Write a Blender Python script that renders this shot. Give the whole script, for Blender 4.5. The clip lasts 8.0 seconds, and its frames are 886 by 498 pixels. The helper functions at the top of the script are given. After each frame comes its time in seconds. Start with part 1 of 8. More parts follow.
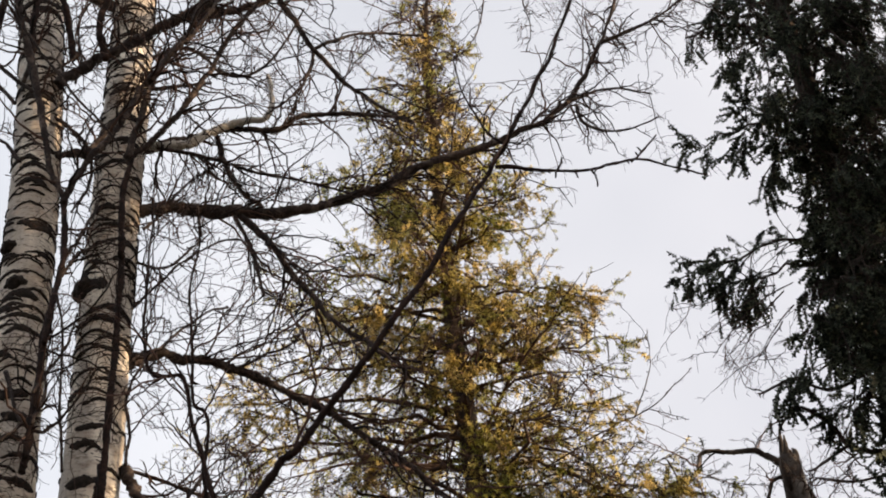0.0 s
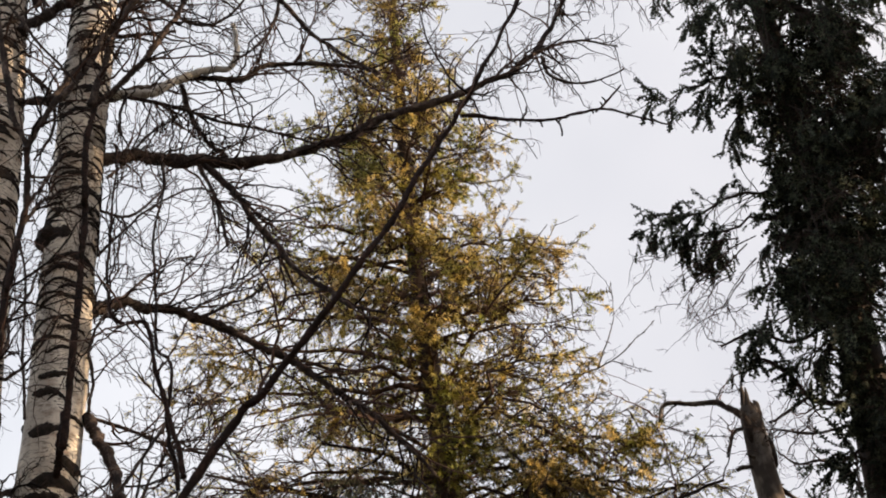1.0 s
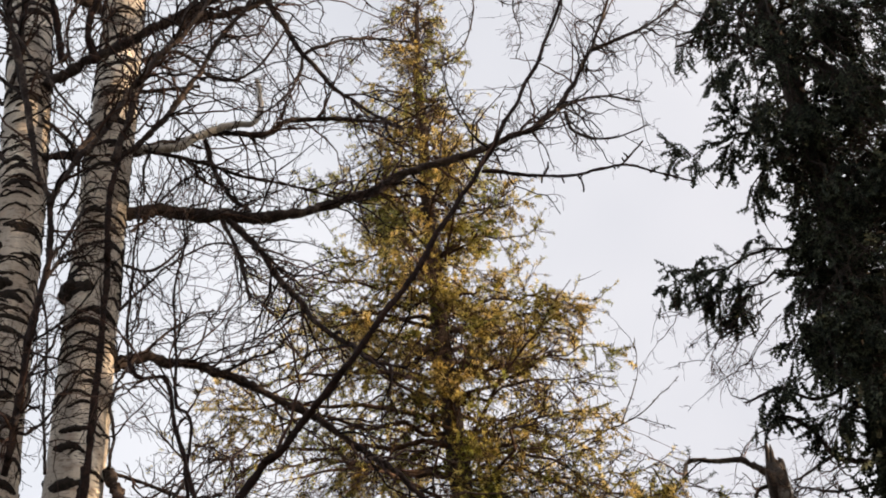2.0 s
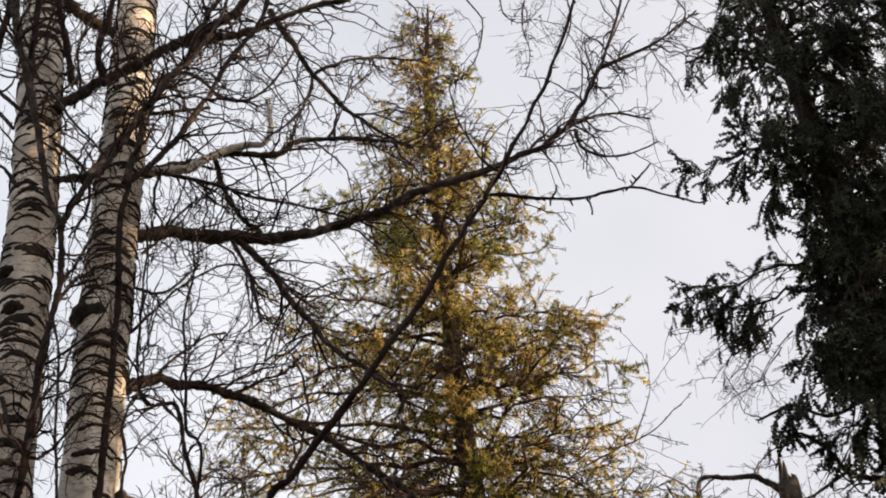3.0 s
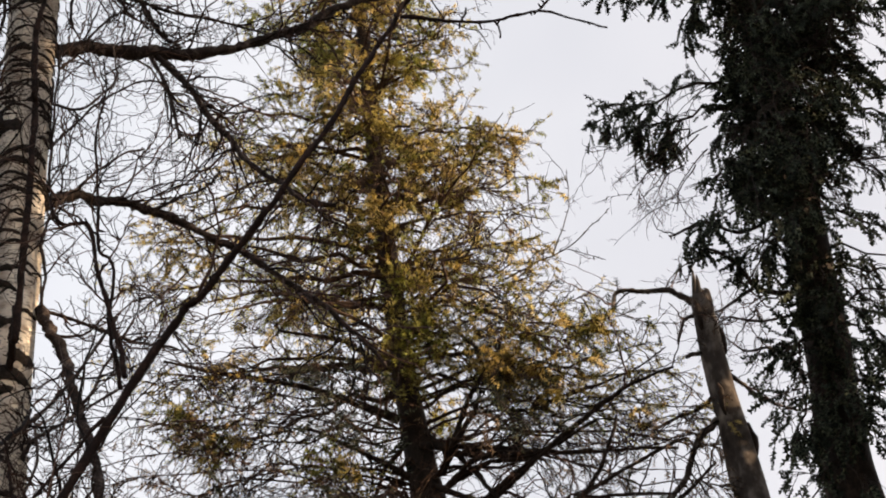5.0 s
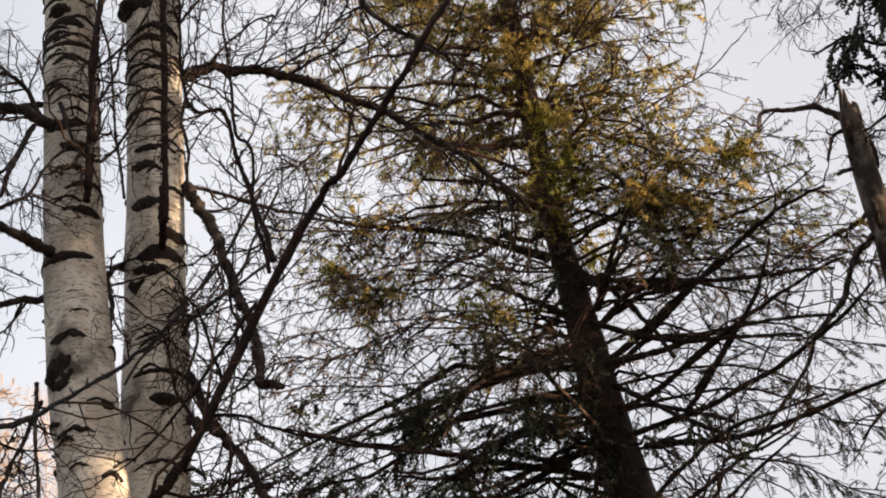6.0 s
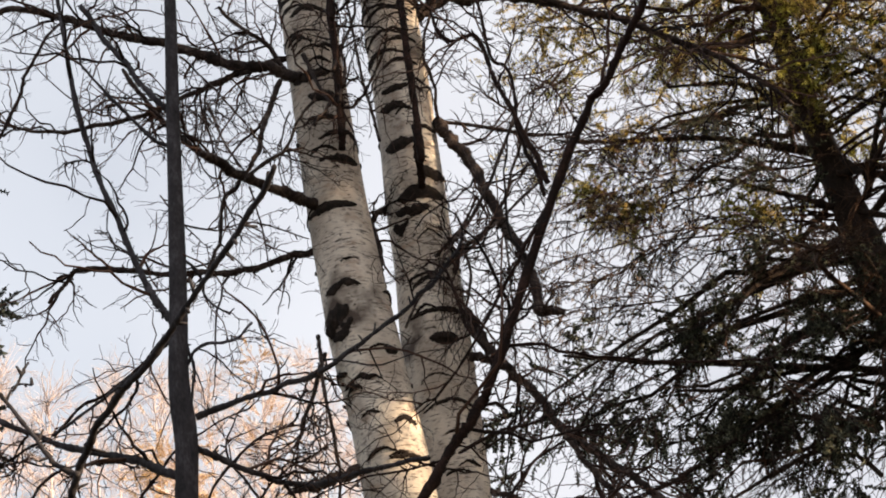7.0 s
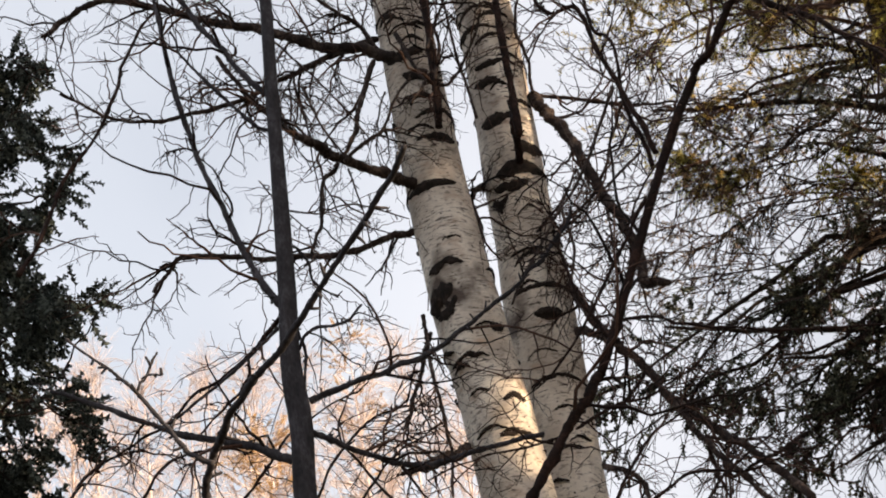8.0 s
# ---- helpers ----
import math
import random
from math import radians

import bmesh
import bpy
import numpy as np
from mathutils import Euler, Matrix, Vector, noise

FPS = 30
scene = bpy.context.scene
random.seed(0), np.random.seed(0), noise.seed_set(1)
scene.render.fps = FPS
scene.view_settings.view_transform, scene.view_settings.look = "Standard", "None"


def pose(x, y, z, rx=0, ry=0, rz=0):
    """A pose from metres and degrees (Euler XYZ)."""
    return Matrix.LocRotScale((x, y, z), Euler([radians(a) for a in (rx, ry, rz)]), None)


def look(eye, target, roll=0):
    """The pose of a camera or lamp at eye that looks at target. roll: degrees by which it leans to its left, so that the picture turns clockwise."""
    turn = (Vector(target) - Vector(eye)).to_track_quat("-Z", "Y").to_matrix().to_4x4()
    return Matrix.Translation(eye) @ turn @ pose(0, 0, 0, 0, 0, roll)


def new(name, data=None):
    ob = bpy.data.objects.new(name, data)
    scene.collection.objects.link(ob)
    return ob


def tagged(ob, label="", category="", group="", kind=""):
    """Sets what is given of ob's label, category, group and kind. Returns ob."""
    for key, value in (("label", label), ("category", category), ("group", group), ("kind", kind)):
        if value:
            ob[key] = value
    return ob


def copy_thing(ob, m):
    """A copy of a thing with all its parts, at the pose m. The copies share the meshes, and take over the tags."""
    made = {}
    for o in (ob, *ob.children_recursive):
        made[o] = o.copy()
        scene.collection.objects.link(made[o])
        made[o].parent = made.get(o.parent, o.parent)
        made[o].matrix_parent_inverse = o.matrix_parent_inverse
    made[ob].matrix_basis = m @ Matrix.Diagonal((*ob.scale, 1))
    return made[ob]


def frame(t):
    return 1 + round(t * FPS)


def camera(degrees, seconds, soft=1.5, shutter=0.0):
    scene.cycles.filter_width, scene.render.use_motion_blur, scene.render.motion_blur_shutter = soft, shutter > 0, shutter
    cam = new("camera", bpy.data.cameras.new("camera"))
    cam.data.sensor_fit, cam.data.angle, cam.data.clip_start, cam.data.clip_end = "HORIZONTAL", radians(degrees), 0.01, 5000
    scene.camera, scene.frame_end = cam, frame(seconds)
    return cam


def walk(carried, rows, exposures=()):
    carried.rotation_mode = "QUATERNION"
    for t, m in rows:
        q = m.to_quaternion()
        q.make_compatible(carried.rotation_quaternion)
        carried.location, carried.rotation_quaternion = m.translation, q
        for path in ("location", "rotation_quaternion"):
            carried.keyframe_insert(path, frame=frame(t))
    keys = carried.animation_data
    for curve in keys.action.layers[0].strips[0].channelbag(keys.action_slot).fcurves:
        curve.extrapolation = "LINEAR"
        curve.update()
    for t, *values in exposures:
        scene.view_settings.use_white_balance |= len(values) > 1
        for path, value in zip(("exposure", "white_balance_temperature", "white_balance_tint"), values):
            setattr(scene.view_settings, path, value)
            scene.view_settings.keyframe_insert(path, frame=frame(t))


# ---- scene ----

# ---- camera and walk ----
cam = camera(29.29, 8.0, soft=1.92)
WALK = [
    (0, pose(-0.000, 0.000, 1.600, 135.568, 5.393, 5.477)),
    (0.5, pose(-0.010, 0.009, 1.584, 134.147, 5.696, 4.471)),
    (1, pose(0.001, 0.011, 1.577, 133.934, 5.962, 4.385)),
    (1.5, pose(-0.005, 0.026, 1.584, 134.847, 5.719, 4.596)),
    (1.7, pose(0.003, 0.028, 1.587, 135.386, 5.481, 4.694)),
    (3, pose(0.042, -0.011, 1.621, 136.262, 5.209, 5.519)),
    (3.5, pose(0.049, -0.012, 1.629, 136.514, 5.230, 5.570)),
    (4, pose(0.074, -0.027, 1.614, 135.750, 5.295, 6.206)),
    (4.5, pose(0.104, -0.057, 1.566, 132.071, 6.106, 4.575)),
    (4.7, pose(0.115, -0.073, 1.546, 131.041, 6.607, 3.696)),
    (5.8, pose(0.228, -0.211, 1.713, 125.253, 6.267, 7.377)),
    (6, pose(0.201, -0.180, 1.724, 124.231, 7.126, 10.513)),
    (6.5, pose(0.106, -0.103, 1.768, 123.176, 7.932, 16.006)),
    (7, pose(0.017, -0.046, 1.822, 123.240, 8.524, 20.995)),
    (7.5, pose(-0.027, -0.029, 1.848, 122.984, 8.800, 23.135)),
    (8, pose(-0.082, -0.049, 1.862, 122.958, 8.801, 24.438)),
]
walk(cam, WALK, [(0.0, 1.02, 6800, 13.5), (4.7, 1.02, 6800, 13.5), (5.8, 0.95, 6840, 13.7), (8.0, 0.95, 6730, 14)])

# ---- sky, sun, exposure ----
SUN_AZ = radians(98)      # from +y towards +x
SUN_EL = radians(13)
to_sun = Vector((math.sin(SUN_AZ) * math.cos(SUN_EL), math.cos(SUN_AZ) * math.cos(SUN_EL), math.sin(SUN_EL)))
world = bpy.data.worlds.new("sky")
scene.world = world
world.use_nodes = True
wn, wl = world.node_tree.nodes, world.node_tree.links
wn.clear()
sky = wn.new("ShaderNodeTexSky")
sky.sky_type, sky.sun_disc, sky.sun_elevation, sky.sun_rotation = "NISHITA", False, SUN_EL, SUN_AZ
sky_bg = wn.new("ShaderNodeBackground")
sky_bg.inputs[1].default_value = 0.10
wl.new(sky.outputs[0], sky_bg.inputs[0])
# thin high cloud over the blue, a little uneven
tc = wn.new("ShaderNodeTexCoord")
veil_noise = wn.new("ShaderNodeTexNoise")
veil_noise.inputs["Scale"].default_value, veil_noise.inputs["Detail"].default_value = 2.2, 4
wl.new(tc.outputs["Generated"], veil_noise.inputs["Vector"])
veil_mix = wn.new("ShaderNodeMapRange")
veil_mix.inputs["From Min"].default_value, veil_mix.inputs["From Max"].default_value = 0.3, 0.7
veil_mix.inputs["To Min"].default_value, veil_mix.inputs["To Max"].default_value = 0.45, 0.80
wl.new(veil_noise.outputs[0], veil_mix.inputs["Value"])
veil = wn.new("ShaderNodeBackground")
veil.inputs[1].default_value = 0.63
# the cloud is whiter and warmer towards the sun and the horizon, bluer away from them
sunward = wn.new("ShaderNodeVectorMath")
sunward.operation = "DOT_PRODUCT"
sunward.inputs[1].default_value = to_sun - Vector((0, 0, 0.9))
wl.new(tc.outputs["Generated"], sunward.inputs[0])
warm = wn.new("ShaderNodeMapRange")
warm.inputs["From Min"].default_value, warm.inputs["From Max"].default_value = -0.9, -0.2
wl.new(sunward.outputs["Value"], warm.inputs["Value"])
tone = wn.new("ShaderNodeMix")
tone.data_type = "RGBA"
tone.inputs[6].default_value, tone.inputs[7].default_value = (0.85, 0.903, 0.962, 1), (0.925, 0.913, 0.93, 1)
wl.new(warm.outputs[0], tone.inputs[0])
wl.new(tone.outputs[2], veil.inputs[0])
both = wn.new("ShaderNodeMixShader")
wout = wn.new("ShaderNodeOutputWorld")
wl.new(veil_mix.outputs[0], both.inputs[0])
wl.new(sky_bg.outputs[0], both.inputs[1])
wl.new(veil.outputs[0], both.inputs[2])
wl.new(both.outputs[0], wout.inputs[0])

sun = new("sun", bpy.data.lights.new("sun", "SUN"))
sun.data.energy, sun.data.angle, sun.data.color = 5.0, radians(0.6), (1.0, 0.755, 0.49)
sun.matrix_world = look(to_sun * 60, (0, 0, 0))

# ---- materials ----


def material(name, colours, scale=8.0, stretch=(1, 1, 1), rough=0.85, bump=0.3, fine=6.0, island=0.0, through_light=0.0, tint=None):
    """Bark, wood, needles: three colours mixed by coarse and fine noise, relief, and change from piece to piece."""
    m = bpy.data.materials.new(name)
    m.use_nodes = True
    n, l = m.node_tree.nodes, m.node_tree.links
    b = n["Principled BSDF"]
    c = n.new("ShaderNodeTexCoord")
    mp = n.new("ShaderNodeMapping")
    mp.inputs["Scale"].default_value = stretch
    l.new(c.outputs["Object"], mp.inputs["Vector"])
    coarse, grain = n.new("ShaderNodeTexNoise"), n.new("ShaderNodeTexNoise")
    for t, s, d in ((coarse, scale, 4), (grain, scale * fine, 3)):
        t.inputs["Scale"].default_value, t.inputs["Detail"].default_value = s, d
        l.new(mp.outputs[0], t.inputs["Vector"])
    ramp = n.new("ShaderNodeValToRGB")
    ramp.color_ramp.elements[0].position, ramp.color_ramp.elements[1].position = 0.3, 0.72
    ramp.color_ramp.elements[0].color, ramp.color_ramp.elements[1].color = (*colours[0], 1), (*colours[2], 1)
    ramp.color_ramp.elements.new(0.5).color = (*colours[1], 1)
    mean = n.new("ShaderNodeMix")
    mean.inputs["Factor"].default_value = 0.4
    l.new(coarse.outputs[0], mean.inputs["A"])
    l.new(grain.outputs[0], mean.inputs["B"])
    fac = mean.outputs["Result"]
    if island:
        g = n.new("ShaderNodeNewGeometry")
        mix = n.new("ShaderNodeMix")
        mix.inputs["Factor"].default_value = island
        l.new(fac, mix.inputs["A"])
        l.new(g.outputs["Random Per Island"], mix.inputs["B"])
        fac = mix.outputs["Result"]
    l.new(fac, ramp.inputs[0])
    colour = ramp.outputs[0]
    if tint:
        patch, rng_, mul = n.new("ShaderNodeTexNoise"), n.new("ShaderNodeMapRange"), n.new("ShaderNodeMix")
        patch.inputs["Scale"].default_value, patch.inputs["Detail"].default_value = tint[3], 2
        rng_.inputs["From Min"].default_value, rng_.inputs["From Max"].default_value = 0.42, 0.62
        mul.data_type, mul.blend_type = "RGBA", "MULTIPLY"
        mul.inputs[7].default_value = (*tint[:3], 1)
        l.new(c.outputs["Object"], patch.inputs["Vector"])
        l.new(patch.outputs[0], rng_.inputs["Value"])
        l.new(rng_.outputs[0], mul.inputs[0])
        l.new(colour, mul.inputs[6])
        colour = mul.outputs[2]
    l.new(colour, b.inputs["Base Color"])
    b.inputs["Roughness"].default_value = rough
    b.inputs["Specular IOR Level"].default_value = 0.25
    if bump:
        bp = n.new("ShaderNodeBump")
        bp.inputs["Strength"].default_value, bp.inputs["Distance"].default_value = bump, 0.01
        l.new(mean.outputs["Result"], bp.inputs["Height"])
        l.new(bp.outputs[0], b.inputs["Normal"])
    if through_light:
        tr, ms = n.new("ShaderNodeBsdfTranslucent"), n.new("ShaderNodeMixShader")
        ms.inputs[0].default_value = through_light
        l.new(colour, tr.inputs[0])
        l.new(b.outputs[0], ms.inputs[1])
        l.new(tr.outputs[0], ms.inputs[2])
        l.new(ms.outputs[0], n["Material Output"].inputs[0])
    return m


def birch_bark_material():
    """White papery bark: grey bands, dark cross-wise lenticels, black stains."""
    m = bpy.data.materials.new("birch_bark")
    m.use_nodes = True
    n, l = m.node_tree.nodes, m.node_tree.links
    b = n["Principled BSDF"]
    c = n.new("ShaderNodeTexCoord")

    def tex(scale, stretch, detail):
        mp, t = n.new("ShaderNodeMapping"), n.new("ShaderNodeTexNoise")
        mp.inputs["Scale"].default_value = stretch
        t.inputs["Scale"].default_value, t.inputs["Detail"].default_value = scale, detail
        l.new(c.outputs["Object"], mp.inputs["Vector"])
        l.new(mp.outputs[0], t.inputs["Vector"])
        return t.outputs[0]

    def rng(v, a, d):
        r = n.new("ShaderNodeMapRange")
        r.inputs["From Min"].default_value, r.inputs["From Max"].default_value = a, d
        l.new(v, r.inputs["Value"])
        return r.outputs[0]

    def mixed(fac, a, d):
        x = n.new("ShaderNodeMix")
        x.data_type = "RGBA"
        l.new(fac, x.inputs[0])
        for sock, v in ((x.inputs[6], a), (x.inputs[7], d)):
            if isinstance(v, tuple):
                sock.default_value = (*v, 1)
            else:
                l.new(v, sock)
        return x.outputs[2]

    base = mixed(rng(tex(4.5, (1, 1, 0.8), 5), 0.38, 0.64), (0.455, 0.388, 0.318), (0.86, 0.79, 0.685))
    base = mixed(rng(tex(9, (1, 1, 1.6), 5), 0.56, 0.70), base, (0.47, 0.36, 0.275))
    base = mixed(rng(tex(2.0, (2.2, 2.2, 0.35), 4), 0.56, 0.70), base, (0.31, 0.27, 0.24))
    base = mixed(rng(tex(30, (1, 1, 2.0), 5), 0.54, 0.70), base, (0.25, 0.205, 0.17))
    lent = tex(14, (1, 1, 8), 3)
    base = mixed(rng(lent, 0.61, 0.67), base, (0.09, 0.07, 0.055))
    stain = tex(3.1, (1, 1, 0.9), 7)
    base = mixed(rng(stain, 0.60, 0.70), base, (0.085, 0.06, 0.046))
    fleck = tex(42, (1, 1, 1.3), 2)
    base = mixed(rng(fleck, 0.67, 0.72), base, (0.05, 0.036, 0.028))
    l.new(base, b.inputs["Base Color"])
    b.inputs["Roughness"].default_value = 0.7
    bp = n.new("ShaderNodeBump")
    bp.inputs["Strength"].default_value, bp.inputs["Distance"].default_value = 0.5, 0.01
    l.new(tex(30, (1, 1, 3), 4), bp.inputs["Height"])
    l.new(bp.outputs[0], b.inputs["Normal"])
    return m


BIRCH_BARK = birch_bark_material()
SCAR = material("bark_scar", ((0.006, 0.0042, 0.0036), (0.017, 0.0118, 0.0095), (0.058, 0.041, 0.031)), 40, bump=0.8)
LIMB_BARK = material("limb_bark", ((0.008, 0.0058, 0.0055), (0.034, 0.0245, 0.022), (0.16, 0.122, 0.105)), 14, bump=0.6)
STEM_BARK = material("stem_bark", ((0.004, 0.002, 0.0016), (0.015, 0.0068, 0.0051), (0.056, 0.028, 0.021)), 16, bump=0.6)
TWIG_BARK = material("twig_bark", ((0.006, 0.0035, 0.003), (0.026, 0.0138, 0.011), (0.095, 0.054, 0.041)), 10, bump=0.0, island=0.5)
LICHEN = material("lichen_bark", ((0.16, 0.145, 0.13), (0.45, 0.43, 0.40), (0.70, 0.68, 0.65)), 22, bump=0.8)
GREY_BARK = material("grey_bark", ((0.014, 0.0135, 0.0155), (0.036, 0.0345, 0.040), (0.090, 0.086, 0.099)), 16, (1, 1, 0.5), bump=0.6)
SPRUCE_BARK = material("spruce_bark", ((0.008, 0.0055, 0.0045), (0.025, 0.017, 0.013), (0.070, 0.046, 0.034)), 18, (1, 1, 0.45), bump=0.9)
BOUGH_BARK = material("bough_bark", ((0.016, 0.009, 0.007), (0.052, 0.030, 0.021), (0.15, 0.090, 0.060)), 18, bump=0.4)
SNAG_WOOD = material("snag_wood", ((0.012, 0.009, 0.008), (0.060, 0.048, 0.042), (0.32, 0.28, 0.25)), 6, (1, 1, 0.6), bump=0.9, fine=3)
# the yellow spruce's needles with low sunlight put into the colour
SUNLIT_YELLOW_NEEDLES = material("sunlit_yellow_needles", ((0.045, 0.033, 0.012), (0.44, 0.315, 0.075), (0.86, 0.68, 0.27)), 8.0, bump=0, island=0.6, fine=3, through_light=0.5, tint=(0.48, 0.64, 0.42, 2.2))
DEAD_NEEDLES = material("dead_needles", ((0.03, 0.019, 0.012), (0.14, 0.092, 0.054), (0.38, 0.27, 0.17)), 8.0, bump=0, island=0.6, fine=3, through_light=0.3)
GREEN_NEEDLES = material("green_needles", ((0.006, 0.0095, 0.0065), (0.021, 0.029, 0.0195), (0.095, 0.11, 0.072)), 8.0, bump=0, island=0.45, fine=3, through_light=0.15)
BLUE_GREEN_NEEDLES = material("blue_green_needles", ((0.010, 0.015, 0.0125), (0.037, 0.048, 0.042), (0.15, 0.172, 0.145)), 8.0, bump=0, island=0.45, fine=3, through_light=0.15)
# the same spruce's lower needles, darkened in colour to stand for shade
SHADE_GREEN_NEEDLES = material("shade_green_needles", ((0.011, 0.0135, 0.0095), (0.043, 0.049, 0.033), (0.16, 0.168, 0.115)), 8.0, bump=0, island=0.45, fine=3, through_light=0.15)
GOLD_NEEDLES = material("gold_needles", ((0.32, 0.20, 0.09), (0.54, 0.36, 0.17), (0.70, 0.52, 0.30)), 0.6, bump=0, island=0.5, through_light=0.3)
# far wood: distance haze and warm sunlight are put into this pale pink
HAZY_FAR_BARK = material("hazy_far_bark", ((0.42, 0.34, 0.325), (0.58, 0.49, 0.475), (0.74, 0.65, 0.62)), 2, bump=0, island=0.5)
FLOOR_LITTER = material("forest_litter", ((0.03, 0.022, 0.014), (0.07, 0.05, 0.03), (0.10, 0.10, 0.04)), 1.2, bump=0.8, fine=14)

# ---- mesh tools ----
RNG = np.random.default_rng(11)


class Geo:
    """Gathers tubes and needles, and makes one mesh of them."""

    def __init__(self):
        self.v, self.q, self.t, self.count = [], [], [], 0

    def add(self, v, quads=None, tris=None):
        if quads is not None:
            self.q.append(quads + self.count)
        if tris is not None:
            self.t.append(tris + self.count)
        self.v.append(v)
        self.count += len(v)

    def mesh(self, name, mat, smooth=True):
        me = bpy.data.meshes.new(name)
        v = np.concatenate(self.v).astype(np.float32)
        q = np.concatenate(self.q) if self.q else np.zeros((0, 4), int)
        t = np.concatenate(self.t) if self.t else np.zeros((0, 3), int)
        me.vertices.add(len(v))
        me.vertices.foreach_set("co", v.ravel())
        me.loops.add(q.size + t.size)
        me.loops.foreach_set("vertex_index", np.concatenate([q.ravel(), t.ravel()]).astype(np.int32))
        me.polygons.add(len(q) + len(t))
        sizes = np.concatenate([np.full(len(q), 4), np.full(len(t), 3)]).astype(np.int32)
        me.polygons.foreach_set("loop_start", np.concatenate([[0], np.cumsum(sizes)[:-1]]).astype(np.int32))
        me.polygons.foreach_set("use_smooth", np.full(len(sizes), smooth))
        me.update(calc_edges=True)
        me.materials.append(mat)
        return me


def unit(a):
    return a / np.maximum(np.linalg.norm(a, axis=-1, keepdims=True), 1e-9)


def tubes(geo, paths, radii, sides=5, rough=0.0):
    """Round, tapering, closed tubes: paths (m, s, 3), radii (m, s)."""
    m, s, _ = paths.shape
    tan = unit(np.gradient(paths, axis=1))
    mean = unit(paths[:, -1] - paths[:, 0])
    ref = np.where(np.abs(mean[:, 2:3]) < 0.8, [[0.0, 0.0, 1.0]], [[1.0, 0.0, 0.0]])[:, None, :]
    a = unit(np.cross(tan, ref))
    b = np.cross(tan, a)
    w = np.linspace(0, 2 * np.pi, sides, endpoint=False)
    ring = a[:, :, None] * np.cos(w)[:, None] + b[:, :, None] * np.sin(w)[:, None]
    rr = radii[:, :, None, None] * (1 + RNG.normal(0, rough, (m, s, sides, 1)) if rough else 1)
    v = paths[:, :, None] + ring * rr
    i = np.arange(m * s * sides).reshape(m, s, sides)
    j = np.roll(i, -1, axis=2)
    quads = np.stack([i[:, :-1], j[:, :-1], j[:, 1:], i[:, 1:]], -1).reshape(-1, 4)
    tip = m * s * sides + np.arange(m)
    root = tip + m
    last, lastn, first, firstn = i[:, -1], j[:, -1], i[:, 0], j[:, 0]
    tris = np.concatenate([np.stack([last, lastn, np.repeat(tip[:, None], sides, 1)], -1).reshape(-1, 3),
                           np.stack([firstn, first, np.repeat(root[:, None], sides, 1)], -1).reshape(-1, 3)])
    if sides == 3:
        geo.add(v.reshape(-1, 3), quads)
        return
    ends = paths[:, -1] + tan[:, -1] * radii[:, -1:] * 0.8
    geo.add(np.concatenate([v.reshape(-1, 3), ends, paths[:, 0]]), quads, tris)


def curve(points, n):
    """A Catmull-Rom line through a few points, n samples."""
    p = np.array(points, float)
    p = np.vstack([2 * p[0] - p[1], p, 2 * p[-1] - p[-2]])
    u = np.linspace(0, len(p) - 3 - 1e-6, n)
    k = u.astype(int)
    f = (u - k)[:, None]
    a, b, c, d = p[k], p[k + 1], p[k + 2], p[k + 3]
    return 0.5 * (2 * b + (c - a) * f + (2 * a - 5 * b + 4 * c - d) * f ** 2 + (3 * b - a - 3 * c + d) * f ** 3)


def sample(paths, radii, picks, lo, hi, rng):
    """Random places on the paths: position, tangent, radius, how far along."""
    m, s, _ = paths.shape
    u = rng.uniform(lo, hi, len(picks)) * (s - 1)
    k = np.minimum(u.astype(int), s - 2)
    f = (u - k)[:, None]
    at = paths[picks, k] * (1 - f) + paths[picks, k + 1] * f
    return at, unit(paths[picks, k + 1] - paths[picks, k]), radii[picks, k], u / (s - 1)


def wander(at, way, length, steps, crook, pull, rng, zig=0.0):
    """Crooked paths: each step turns by chance, to and fro by zig, and bends by pull (a vector)."""
    m = len(at)
    p = np.empty((m, steps, 3))
    p[:, 0] = at
    d = unit(way)
    side = unit(np.cross(d, rng.normal(0, 1, d.shape)))
    for i in range(1, steps):
        p[:, i] = p[:, i - 1] + d * (length / (steps - 1))[:, None]
        d = unit(d + rng.normal(0, crook, (m, 3)) + np.array(pull) + side * (zig * (-1) ** i) * rng.uniform(0.2, 1.6, (m, 1)))
    return p


def sideways(tan, rng, spread):
    """Ways that leave a stem at an angle."""
    side = unit(np.cross(tan, rng.normal(0, 1, tan.shape)))
    return unit(tan * np.cos(spread)[:, None] + side * np.sin(spread)[:, None])


def part(name, geo, mat, parent, label="", kind="", smooth=True):
    ob = new(name, geo if isinstance(geo, bpy.types.Mesh) else geo.mesh(name, mat, smooth))
    ob.parent = parent
    return tagged(ob, label=label, kind=kind)


def thing(name, base, label, category, group=""):
    ob = new(name)
    ob.empty_display_size = 0.2
    ob.location = base
    return tagged(ob, label, category, group)


class Tree:
    """A tree as an Empty at its base, whose limbs and twigs are added one by one in world places."""

    def __init__(self, name, base, label, limb_mat, seed, category="tree", fine=1.0):
        self.root = thing(name, base, label, category) if isinstance(name, str) else name
        self.base, self.mat = np.array(base), limb_mat
        self.rng, self.twigs, self.fine = np.random.default_rng(seed), Geo(), fine

    def finish(self):
        if self.twigs.v:
            part("twig_spray", self.twigs, TWIG_BARK, self.root, "fine bare dark twigs", "stuff")


